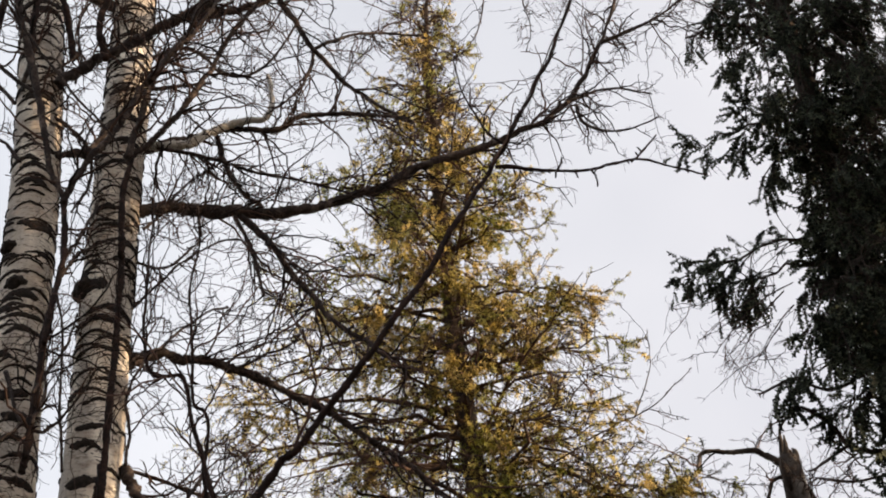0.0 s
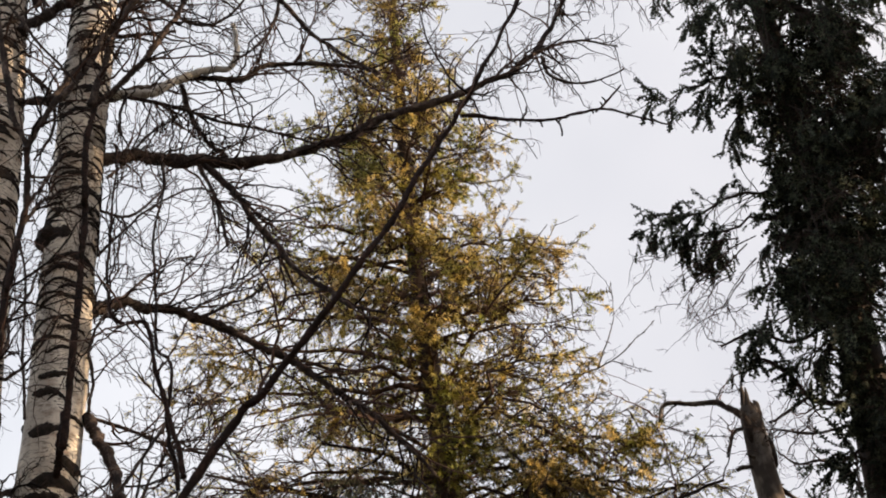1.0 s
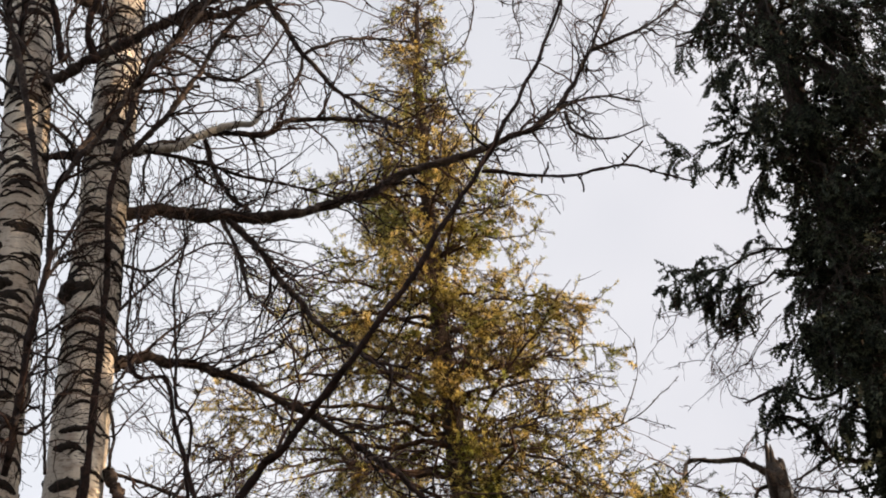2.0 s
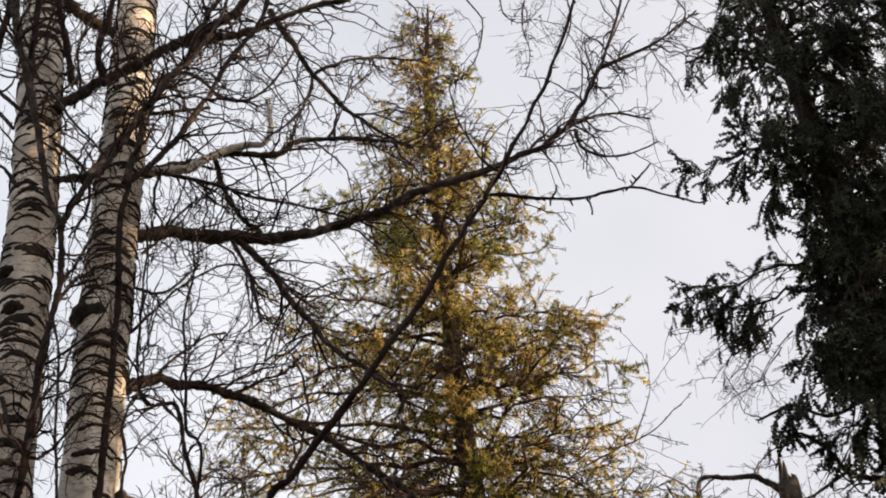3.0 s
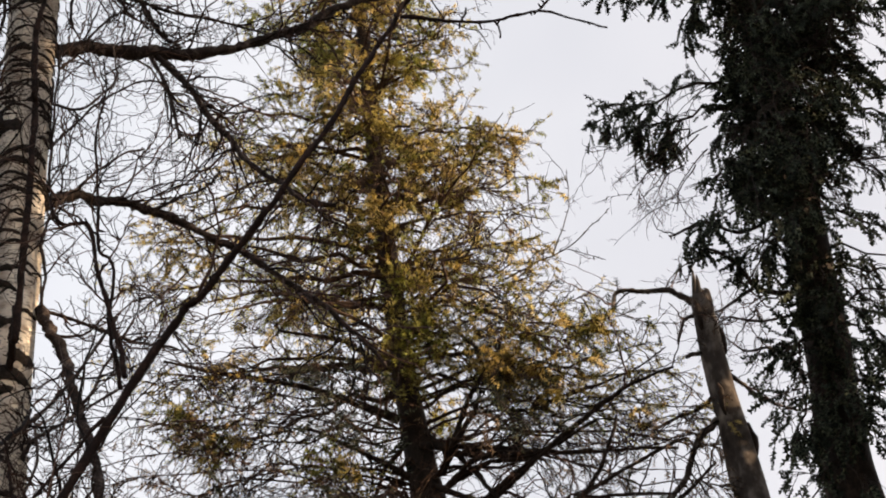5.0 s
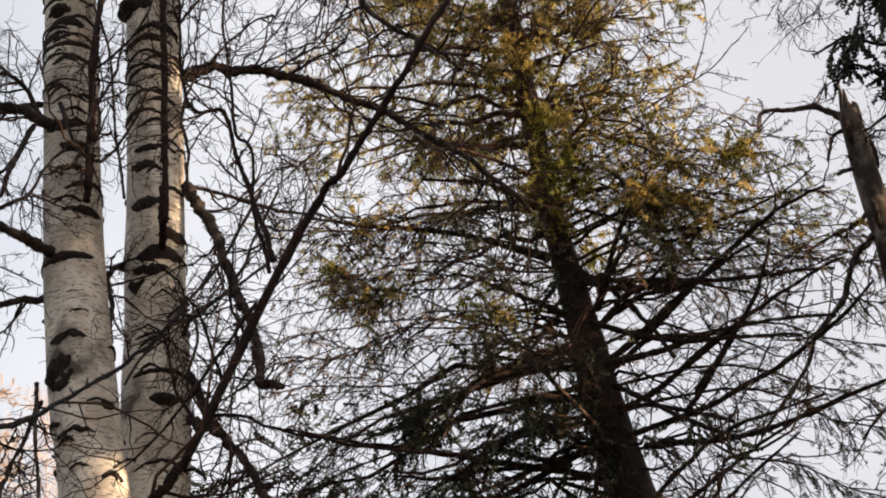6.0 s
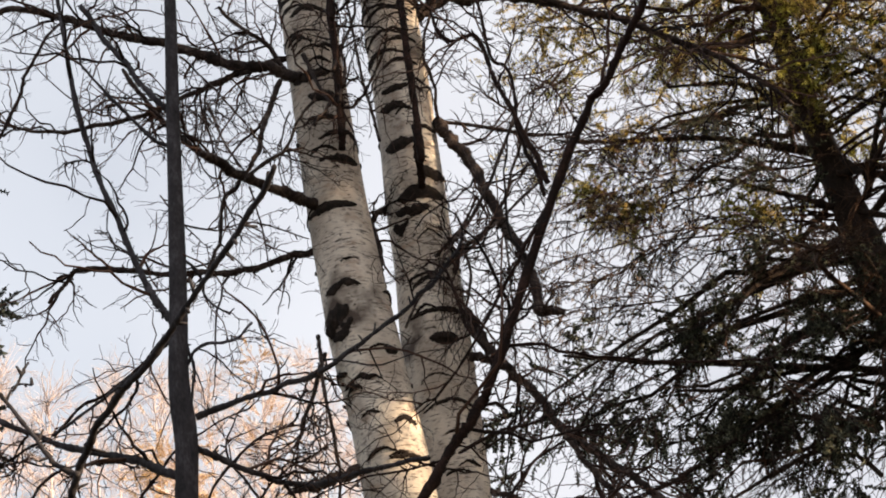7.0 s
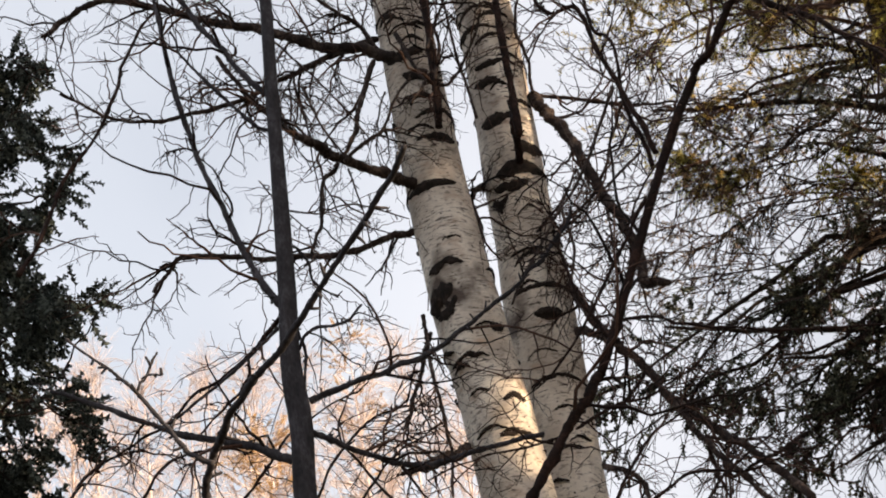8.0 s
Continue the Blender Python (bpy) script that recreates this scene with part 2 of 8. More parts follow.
def limb(tree, r0, r1, points, twigs=0, name="limb", mat=None):
    """One limb through a few places: crooked, rough-barked, with spurs, and its twigs in three orders."""
    rng = tree.rng
    p = curve(np.array(points) - tree.base, 14 * len(points))
    n = len(p)
    knots = np.linspace(0, n - 1, max(4, n // 5))
    for k in range(3):
        p[:, k] += np.interp(np.arange(n), knots, np.concatenate([[0], rng.normal(0, 0.13 * r0 + 0.002, len(knots) - 1)]))
    r = np.linspace(r0, r1, n) * (1 + np.interp(np.arange(n), knots, rng.normal(0, 0.08, len(knots))) + rng.normal(0, 0.06, n))
    long = np.linalg.norm(np.diff(p, axis=0), axis=1).sum()
    g = Geo()
    tubes(g, p[None], r[None], 8, 0.13)
    spurs = int(long * 16)
    if spurs:
        at, tan, rad, _ = sample(p[None], r[None], np.zeros(spurs, int), 0.05, 1.0, rng)
        way = sideways(tan, rng, rng.uniform(0.7, 1.5, spurs))
        size = rng.uniform(0.008, 0.03, spurs) + rad
        tubes(g, wander(at, way, size, 3, 0.1, (0, 0, 0), rng), np.linspace(0.0045, 0.0028, 3)[None] * np.ones((spurs, 1)), 4)
    part(name, g, mat or tree.mat, tree.root, "pale grey with lichen" if mat is LICHEN else "")
    if not twigs:
        return
    # first order: long and kinked from node to node; second: alternate side twigs; third: short fine ends
    count = max(1, int(twigs * tree.fine * 0.9))
    at, tan, rad, u = sample(p[None], r[None], np.zeros(count, int), 0.06, 1.0, rng)
    length = rng.uniform(0.22, 0.8, count) * min(1.0, 0.4 + long * 0.4)
    first = wander(at, sideways(tan, rng, rng.uniform(0.5, 1.2, count)), length, 10, 0.17, (0, 0, -0.012), rng, 0.36)
    fr = np.clip(rad * 0.55, 0.0029, 0.0068)[:, None] * np.linspace(1, 0.34, 10)
    tubes(tree.twigs, first, fr * rng.uniform(0.85, 1.2, fr.shape), 5)
    picks = rng.integers(0, count, count * 5)
    at, tan, rad, u = sample(first, fr, picks, 0.08, 1.0, rng)
    reach = (length[picks] * (1.1 - u) * rng.uniform(0.2, 0.75, len(at))).clip(0.04, 0.4)
    second = wander(at, sideways(tan, rng, rng.uniform(0.7, 1.45, len(at))), reach, 6, 0.2, (0, 0, -0.04), rng, 0.42)
    sr = np.clip(rad * 0.72, 0.0016, 0.0031)[:, None] * np.linspace(1, 0.5, 6)
    tubes(tree.twigs, second, sr * rng.uniform(0.85, 1.25, sr.shape), 4)
    picks = rng.integers(0, len(second), int(len(second) * 1.5))
    at, tan, rad, u = sample(second, sr, picks, 0.15, 1.0, rng)
    third = wander(at, sideways(tan, rng, rng.uniform(0.7, 1.4, len(at))), rng.uniform(0.02, 0.12, len(at)), 4, 0.2, (0, 0, -0.03), rng, 0.4)
    tubes(tree.twigs, third, np.clip(rad * 0.8, 0.0013, 0.0020)[:, None] * np.linspace(1, 0.75, 4), 3)


def trunk_mesh(geo, rings, sides=28, rough=0.03, seed=0, soft=9):
    """A trunk from rows (x, y, z, radius), uneven round about."""
    rows = np.array(rings, float)
    z = np.linspace(rows[0, 2], rows[-1, 2], int(20 + (rows[-1, 2] - rows[0, 2]) * 14))
    x, y, r = (np.interp(z, rows[:, 2], rows[:, k]) for k in (0, 1, 3))
    k = np.ones(soft) / soft
    x, y = (np.convolve(np.pad(a, soft // 2, mode="edge"), k, "valid") for a in (x, y))
    w = np.linspace(0, 2 * np.pi, sides, endpoint=False)
    lump = np.array([[noise.noise(Vector((math.cos(a) * 1.3, math.sin(a) * 1.3, h * 2.2 + seed))) for a in w] for h in z])
    rr = r[:, None] * (1 + lump * rough * 2)
    v = np.stack([x[:, None] + rr * np.cos(w), y[:, None] + rr * np.sin(w), np.repeat(z[:, None], sides, 1)], -1)
    i = np.arange(len(z) * sides).reshape(len(z), sides)
    j = np.roll(i, -1, 1)
    quads = np.stack([i[:-1], j[:-1], j[1:], i[1:]], -1).reshape(-1, 4)
    top = len(z) * sides
    tris = np.stack([i[-1], j[-1], np.full(sides, top)], -1)
    geo.add(np.concatenate([v.reshape(-1, 3), [[x[-1], y[-1], z[-1] + r[-1] * 0.3]]]), quads, tris)
    return z, x, y, r


def needle_shoot(rng, needles, axis_len, needle_len, lean=(0.6, 1.4), wide=2):
    """A short shoot along +z: needles all round, whose feet meet along its axis, so that it is one piece. Gives points and triangles."""
    a = np.arange(needles) * 2.4 + rng.uniform(0, 6)
    out = unit(np.stack([np.cos(a), np.sin(a), rng.uniform(*lean, needles)], -1))
    axis = np.stack([rng.normal(0, 0.001, needles + wide), rng.normal(0, 0.001, needles + wide), np.linspace(0, axis_len, needles + wide)], -1)
    tips = axis[:needles] + out * (needle_len * rng.uniform(0.7, 1.2, needles))[:, None]
    k = np.arange(needles)
    return np.concatenate([axis, tips]), np.stack([k, k + wide, k + needles + wide], -1)


def put_shoots(geo, shoots, at, way, size, rng):
    """Shoots at many places, each turned along its way."""
    for kind in range(len(shoots)):
        sel = np.arange(len(at)) % len(shoots) == kind
        if not sel.any():
            continue
        zax = unit(way[sel])
        xax = unit(np.cross(zax, rng.normal(0, 1, zax.shape)))
        yax = np.cross(zax, xax)
        m = np.stack([xax, yax, zax], -1) * size[sel][:, None, None]
        p, tris = shoots[kind]
        v = np.einsum("nij,kj->nki", m, p) + at[sel][:, None]
        geo.add(v.reshape(-1, 3), None, (tris[None] + (np.arange(len(v)) * len(p))[:, None, None]).reshape(-1, 3))


# waves about 0.6 m long: needles stand in clumps, with half-bare twigs between them
CLUMPS = np.array([(8.0, 5.0, 4.0), (-5.0, 8.5, 3.0), (3.0, -4.0, 10.5), (-7.0, -3.0, 7.5)])


def bough(root, start, az, length, rise, sag, needles_mat, shoots, rng, density=1.0, hang=0.3, bare=0.2, thick=None, shoot_size=1.0, leafy=1.0, per_twig=2, wood_mat=None, clump=0.0):
    """A conifer's bough: a wooden axis with side shoots, and its needles as a part under it."""
    steps = 9
    u = np.linspace(0, 1, steps)
    ch = np.array([math.cos(az), math.sin(az)])
    out = np.stack([ch[0] * u * length, ch[1] * u * length, length * (rise * u - sag * u ** 2 + 0.9 * sag * np.maximum(u - 0.6, 0) ** 2)], -1)
    out[1:] += rng.normal(0, 0.028 * length ** 0.5, (steps - 1, 3))
    p = (np.array(start) + out)[None]
    r0 = thick or (0.006 + 0.009 * length)
    r = np.linspace(r0, 0.003, steps)[None]
    wood, green = Geo(), Geo()
    tubes(wood, p, r, 6)
    hang = hang * rng.uniform(0.3, 1.3)
    n2 = max(6, int(length * 17 * density))
    at, tan, rad, along = sample(p, r, np.zeros(n2, int), bare, 1.0, rng)
    side = unit(np.cross(tan, [[0, 0, 1.0]])) * rng.choice([-1, 1], n2)[:, None]
    way = unit(tan * 0.75 + side * rng.uniform(0.4, 1.0, n2)[:, None] + np.stack([np.zeros(n2), np.zeros(n2), rng.uniform(-0.8, 0.7, n2)], -1))
    l2 = (0.12 + 0.34 * length * (1.15 - along) * rng.uniform(0.5, 1.0, n2)).clip(0.1, 0.75)
    second = wander(at, way, l2, 6, 0.2, (0, 0, -hang * 0.3), rng, 0.22)
    sr = np.linspace(0.0045, 0.002, 6)[None] * np.ones((n2, 1))
    tubes(wood, second, sr, 3)
    n3 = int(n2 * 4.0)
    at, tan, rad, u3 = sample(second, sr, rng.integers(0, n2, n3), 0.15, 1.0, rng)
    way = unit(sideways(tan, rng, rng.uniform(0.4, 1.0, n3)) + np.array([0, 0, -hang]))
    third = wander(at, way, rng.uniform(0.05, 0.2, n3), 3, 0.16, (0, 0, -hang * 0.4), rng)
    tr = np.linspace(0.0028, 0.0016, 3)[None] * np.ones((n3, 1))
    tubes(wood, third, tr, 3)
    for paths, rr, per, lo in ((third, tr, per_twig, 0.3), (second, sr, 4, 0.3), (p, r, int(14 * length), 0.65)):
        k = np.repeat(np.arange(len(paths)), per)
        k = k[rng.random(len(k)) < leafy]
        if not len(k):
            continue
        at, tan, rad, _ = sample(paths, rr, k, lo, 1.0, rng)
        if clump:
            full = np.sin(at @ CLUMPS.T + np.arange(4)).mean(1) + rng.normal(0, 0.16, len(at)) > clump - 0.45
            if not full.any():
                continue
            at, tan = at[full], tan[full]
        way = unit(tan + rng.normal(0, 0.28, tan.shape) - np.array([0, 0, 0.5 * hang]))
        put_shoots(green, shoots, at, way, rng.uniform(0.7, 1.25, len(at)) * shoot_size, rng)
    b = part("bough", wood, wood_mat or SPRUCE_BARK, root)
    if green.v:
        part("needles", green, needles_mat, b, kind="stuff", smooth=False)
    return b


def bough_to(root, start, tip, rise, needles_mat, shoots, rng, **how):
    """A bough from a place in the world to another, under a tree's root."""
    a = np.array(start) - np.array(root.location)
    d = np.array(tip) - np.array(start)
    long = math.hypot(d[0], d[1])
    bough(root, a, math.atan2(d[1], d[0]), long, rise, (rise - d[2] / long) / 0.856, needles_mat, shoots, rng, **how)

# ---- ground ----
g = Geo()
ring = np.concatenate([np.linspace(-30, 30, 61), [-2000, -600, -150, -60, 60, 150, 600, 2000]])
ring.sort()
gx, gy = np.meshgrid(ring, ring)
gz = np.array([[noise.noise(Vector((a * 0.35, b * 0.35, 0.0))) * 0.18 for a in ring] for b in ring]) * (np.maximum(abs(gx), abs(gy)) < 31)
n = len(ring)
i = np.arange(n * n).reshape(n, n)
g.add(np.stack([gx, gy, gz - 0.1], -1).reshape(-1, 3), np.stack([i[:-1, :-1], i[:-1, 1:], i[1:, 1:], i[1:, :-1]], -1).reshape(-1, 4))
tagged(new("ground", g.mesh("ground", FLOOR_LITTER)), "brown forest floor of needles and old leaves", "ground", kind="structure")

# ---- birches ----


def scar(tree, place, width, height, droop):
    """A dark crescent or blotch on the bark, a thin raised patch that droops at both ends."""
    z, x, y, r = tree.rings
    rng = tree.rng
    px, py, h = np.array(place) - tree.base
    cx, cy, cr = np.interp(h, z, x), np.interp(h, z, y), np.interp(h, z, r)
    m = 25
    u = np.linspace(-1, 1, m)
    ang = math.atan2(py - cy, px - cx) + u * min(1.3, width * 0.55 / cr)
    mid = h - droop * np.abs(u) ** 1.5 + rng.normal(0, 0.002, m)
    half = height * 0.41 * np.sqrt(np.maximum(1 - u ** 2, 0.02))
    soft = np.hanning(11)[1:-1] / np.hanning(11).sum()
    low = np.convolve(rng.uniform(-0.2, 2.2, m + 8), soft, "valid") * rng.uniform(0.9, 1.1, m) + (rng.random(m) < 0.06) * rng.uniform(0.1, 0.45, m)
    top = np.convolve(rng.uniform(0.1, 1.7, m + 8), soft, "valid") * rng.uniform(0.92, 1.08, m)
    rows = []
    for off, lift, edge in ((-1.0, -0.004, low), (-0.7, 0.002, low), (0.0, 0.004, top), (0.7, 0.002, top), (1.0, -0.004, top)):
        rr = cr * 1.03 + lift + rng.normal(0, 0.001, m)
        rows.append(np.stack([cx + rr * np.cos(ang), cy + rr * np.sin(ang), mid + off * half * edge], -1))
    i = np.arange(5 * m).reshape(5, m)
    g = Geo()
    g.add(np.concatenate(rows), np.stack([i[:-1, :-1], i[:-1, 1:], i[1:, 1:], i[1:, :-1]], -1).reshape(-1, 4))
    part("bark_scar", g, SCAR, tree.trunk)


def birch_scars(tree, count, lo, hi, rng):
    """More scars scattered round the trunk."""
    z, x, y, r = tree.rings
    for _ in range(count):
        h = lo + (hi - lo) * rng.random() ** 0.8
        cx, cy, cr = np.interp(h, z, x), np.interp(h, z, y), np.interp(h, z, r)
        a0 = rng.uniform(0, 2 * np.pi)
        scar(tree, tree.base + (cx + cr * math.cos(a0), cy + cr * math.sin(a0), h), cr * rng.uniform(0.5, 1.9), rng.uniform(0.012, 0.045), rng.uniform(0.01, 0.06))


def birch(base, rows, label, seed, fine):
    t = Tree("birch_tree", base, label, LIMB_BARK, seed, fine=fine)
    g = Geo()
    rows = [(x - base[0], y - base[1], z, r) for x, y, z, r in rows]
    t.rings = trunk_mesh(g, rows, 36, 0.03, seed)
    t.trunk = part("trunk", g, BIRCH_BARK, t.root, "white birch bark with dark scars")
    birch_scars(t, 300, 7.2, 12.0, t.rng)
    birch_scars(t, 20, 4.0, 7.2, t.rng)
    return t


birch_a = birch((-1.9, 6.42, 0), [(-1.95, 6.42, -0.3, 0.21), (-1.93, 6.42, 2.5, 0.16), (-1.925, 6.43, 4.0, 0.154), (-1.905, 6.43, 4.84, 0.151), (-1.899, 6.43, 5.3, 0.158), (-1.879, 6.44, 5.8, 0.159), (-1.868, 6.44, 6.4, 0.148), (-1.845, 6.44, 7.0, 0.145), (-1.838, 6.44, 7.5, 0.143),
                                   (-1.82, 6.45, 8.86, 0.139), (-1.79, 6.46, 9.9, 0.134), (-1.77, 6.46, 11.0, 0.126), (-1.70, 6.5, 14.0, 0.08), (-1.6, 6.6, 17.0, 0.02)],
                "white-barked birch with dark scars and spreading bare limbs", 3, 1.5)
birch_b = birch((-2.0, 6.07, 0), [(-1.93, 6.1, -0.3, 0.21), (-1.97, 6.09, 2.5, 0.165), (-2.03, 6.06, 4.76, 0.149), (-2.060, 6.05, 5.23, 0.151), (-2.092, 6.04, 5.6, 0.152), (-2.118, 6.04, 6.0, 0.147), (-2.135, 6.04, 6.4, 0.139), (-2.138, 6.04, 7.1, 0.135), (-2.142, 6.04, 7.5, 0.133),
                                   (-2.15, 6.03, 8.5, 0.132), (-2.18, 6.02, 9.4, 0.128), (-2.23, 6.0, 10.4, 0.124), (-2.35, 6.0, 14.0, 0.07), (-2.5, 6.0, 16.5, 0.02)],
                "white-barked birch beside its twin, a cut stub on it", 5, 1.1)


def small_tree(name, base, rows, label, mat, seed, sides=14, fine=1.0, rough=0.03, soft=9):
    t = Tree(name, base, label, mat, seed, fine=fine)
    if rows:
        g = Geo()
        trunk_mesh(g, [(x - base[0], y - base[1], z, r) for x, y, z, r in rows], sides, rough, seed, soft)
        part("trunk", g, mat, t.root)
    return t


slim_tree = small_tree("slim_tree", (-2.36, 4.64, 0), [(-2.36, 4.64, -0.2, 0.05), (-2.33, 4.66, 4.1, 0.042), (-2.317, 4.66, 4.38, 0.041), (-2.298, 4.66, 4.54, 0.040), (-2.306, 4.66, 4.66, 0.041),
                       (-2.316, 4.66, 4.76, 0.038), (-2.311, 4.66, 4.88, 0.036), (-2.297, 4.66, 5.04, 0.0345), (-2.284, 4.66, 5.31, 0.032), (-2.271, 4.66, 5.64, 0.028), (-2.254, 4.66, 6.04, 0.026), (-2.232, 4.66, 6.47, 0.024), (-2.2, 4.7, 8.2, 0.008)],
                       "slim bare tree with smooth grey bark and thin limbs", GREY_BARK, 7, fine=0.62, rough=0.05, soft=3)
leaning_sapling = small_tree("leaning_sapling", (-1.85, 3.0, 0), [], "bare grey-brown sapling leaning across before the slim tree", GREY_BARK, 8, fine=0.62)
dark_sapling = small_tree("dark_sapling", (-1.7, 4.55, 0), [], "thin dark bare sapling leaning before the birches", STEM_BARK, 9, fine=0.8)
snag = small_tree("snag", (2.11, 9.16, 0), [(2.13, 9.16, -0.2, 0.19), (2.11, 9.16, 6.04, 0.118), (2.083, 9.166, 7.04, 0.098), (2.088, 9.165, 7.55, 0.088), (2.083, 9.166, 8.0, 0.08),
                  (2.095, 9.163, 8.45, 0.072)], "dead broken trunk with splintered top and bare arm", SNAG_WOOD, 10, 18, rough=0.1)


# right-hand birch: limbs
limb(birch_a, 0.0419, 0.0165, [(-1.70, 6.48, 8.78), (-1.52, 6.56, 8.86), (-1.15, 6.71, 8.90), (-0.84, 6.82, 8.99), (-0.43, 6.93, 9.16), (-0.08, 7.01, 9.41), (0.36, 7.08, 9.63), (0.75, 7.12, 9.83), (0.97, 7.13, 10.05)], twigs=44)
limb(birch_a, 0.0183, 0.0080, [(0.94, 7.14, 10.02), (1.09, 7.14, 10.27), (1.24, 7.14, 10.60), (1.38, 7.14, 10.92), (1.53, 7.14, 11.42)], twigs=16)
limb(birch_a, 0.0127, 0.0055, [(0.91, 7.09, 9.94), (1.03, 7.11, 10.02), (1.24, 7.13, 10.07), (1.47, 7.15, 9.99)], twigs=8)
limb(birch_a, 0.0127, 0.0036, [(0.97, 7.08, 9.89), (0.99, 7.09, 9.73), (1.12, 7.08, 9.61), (1.27, 7.07, 9.59), (1.46, 7.05, 9.64)], twigs=4)
limb(birch_a, 0.0151, 0.0059, [(1.23, 7.09, 10.51), (1.43, 7.11, 10.62), (1.69, 7.12, 10.77), (1.98, 7.13, 11.04)], twigs=12)
limb(birch_a, 0.0214, 0.0089, [(-1.14, 6.70, 8.86), (-0.97, 6.71, 8.61), (-0.86, 6.71, 8.34), (-0.72, 6.71, 8.11), (-0.68, 6.71, 8.00), (-0.48, 6.71, 7.77), (-0.37, 6.70, 7.62), (-0.18, 6.70, 7.55)], twigs=26)
limb(birch_a, 0.0132, 0.0093, [(-1.18, 6.70, 8.87), (-1.09, 6.67, 8.59), (-1.04, 6.65, 8.33), (-1.01, 6.62, 8.11)], twigs=10)
limb(birch_a, 0.0357, 0.0107, [(-1.73, 6.47, 7.61), (-1.68, 6.51, 7.66), (-1.62, 6.55, 7.73), (-1.40, 6.66, 7.76), (-1.18, 6.78, 7.75), (-0.98, 6.87, 7.65), (-0.76, 6.98, 7.57), (-0.59, 7.05, 7.43), (-0.37, 7.15, 7.26), (-0.18, 7.23, 7.09), (-0.03, 7.30, 6.90)], twigs=30)
limb(birch_a, 0.0107, 0.0047, [(-1.19, 6.75, 7.73), (-1.05, 6.79, 7.83), (-0.90, 6.83, 7.92), (-0.83, 6.85, 8.05)], twigs=6)
limb(birch_a, 0.0185, 0.0165, [(-1.80, 6.35, 6.42), (-1.76, 6.23, 6.51), (-1.71, 6.12, 6.65), (-1.70, 6.07, 6.44), (-1.67, 6.04, 6.89), (-1.65, 6.01, 7.40), (-1.63, 5.98, 7.82), (-1.63, 5.93, 7.93), (-1.63, 5.90, 8.29), (-1.59, 5.89, 8.58)], mat=STEM_BARK)
limb(birch_a, 0.0215, 0.0125, [(-1.61, 5.88, 8.55), (-1.56, 5.87, 8.82), (-1.51, 5.86, 9.08), (-1.47, 5.86, 9.24), (-1.38, 5.86, 9.41), (-1.29, 5.87, 9.58), (-1.22, 5.86, 9.83), (-1.12, 5.86, 10.07), (-1.06, 5.85, 10.25)], twigs=18)
limb(birch_a, 0.0185, 0.0115, [(-1.59, 5.91, 8.61), (-1.50, 5.92, 8.70), (-1.39, 5.92, 8.85), (-1.30, 5.92, 9.01), (-1.17, 5.92, 9.26), (-1.07, 5.91, 9.52), (-0.99, 5.91, 9.66), (-0.88, 5.91, 9.87), (-0.80, 5.90, 10.13)], twigs=18)
limb(birch_a, 0.0282, 0.0145, [(-1.62, 6.40, 9.25), (-1.42, 6.49, 9.33), (-1.29, 6.55, 9.47), (-1.19, 6.59, 9.57), (-1.09, 6.63, 9.64), (-0.98, 6.67, 9.68), (-0.94, 6.70, 9.87), (-0.96, 6.73, 10.18)], mat=LICHEN)
limb(birch_a, 0.0100, 0.0047, [(-1.55, 6.42, 9.26), (-1.57, 6.37, 9.01), (-1.55, 6.34, 8.81), (-1.51, 6.32, 8.69)], twigs=5)
limb(birch_a, 0.0096, 0.0051, [(-1.66, 6.49, 8.64), (-1.59, 6.53, 8.76), (-1.52, 6.56, 8.93), (-1.42, 6.61, 9.13), (-1.25, 6.68, 9.35)], twigs=8)
limb(birch_a, 0.0092, 0.0048, [(-1.66, 6.39, 8.27), (-1.51, 6.43, 8.24), (-1.39, 6.45, 8.37), (-1.33, 6.46, 8.50), (-1.35, 6.46, 8.74)], twigs=8)
limb(birch_a, 0.0076, 0.0047, [(-1.69, 6.48, 8.02), (-1.55, 6.49, 8.20), (-1.40, 6.50, 8.37), (-1.18, 6.51, 8.48), (-1.06, 6.52, 8.44)], twigs=8)
limb(birch_a, 0.0096, 0.0060, [(-1.67, 6.39, 6.87), (-1.66, 6.39, 7.12), (-1.68, 6.38, 7.26), (-1.63, 6.40, 7.49), (-1.47, 6.44, 7.73), (-1.30, 6.47, 7.90), (-1.18, 6.49, 7.94)], twigs=8)
limb(birch_a, 0.0268, 0.0106, [(-1.73, 6.47, 9.30), (-1.44, 6.58, 9.47), (-1.21, 6.66, 9.62), (-0.94, 6.73, 9.63), (-0.74, 6.78, 9.79), (-0.35, 6.86, 9.81), (-0.07, 6.90, 9.74)], twigs=20)
limb(birch_a, 0.0133, 0.0068, [(-1.58, 6.41, 9.23), (-1.29, 6.55, 9.24), (-1.07, 6.66, 9.20), (-0.76, 6.78, 9.18), (-0.48, 6.88, 9.12)], twigs=14)
limb(birch_a, 0.0173, 0.0118, [(-1.28, 6.68, 9.59), (-1.22, 6.73, 9.32), (-1.14, 6.78, 9.15), (-1.03, 6.82, 9.05)], twigs=5)
limb(birch_a, 0.0206, 0.0089, [(-0.90, 6.54, 10.88), (-0.77, 6.62, 10.59), (-0.65, 6.70, 10.34), (-0.49, 6.78, 10.08), (-0.36, 6.83, 9.96), (-0.18, 6.90, 9.82)], twigs=12)
limb(birch_a, 0.0129, 0.0057, [(-0.65, 6.77, 10.44), (-0.42, 6.85, 10.63), (-0.16, 6.93, 10.71), (0.10, 7.00, 10.68)], twigs=10)
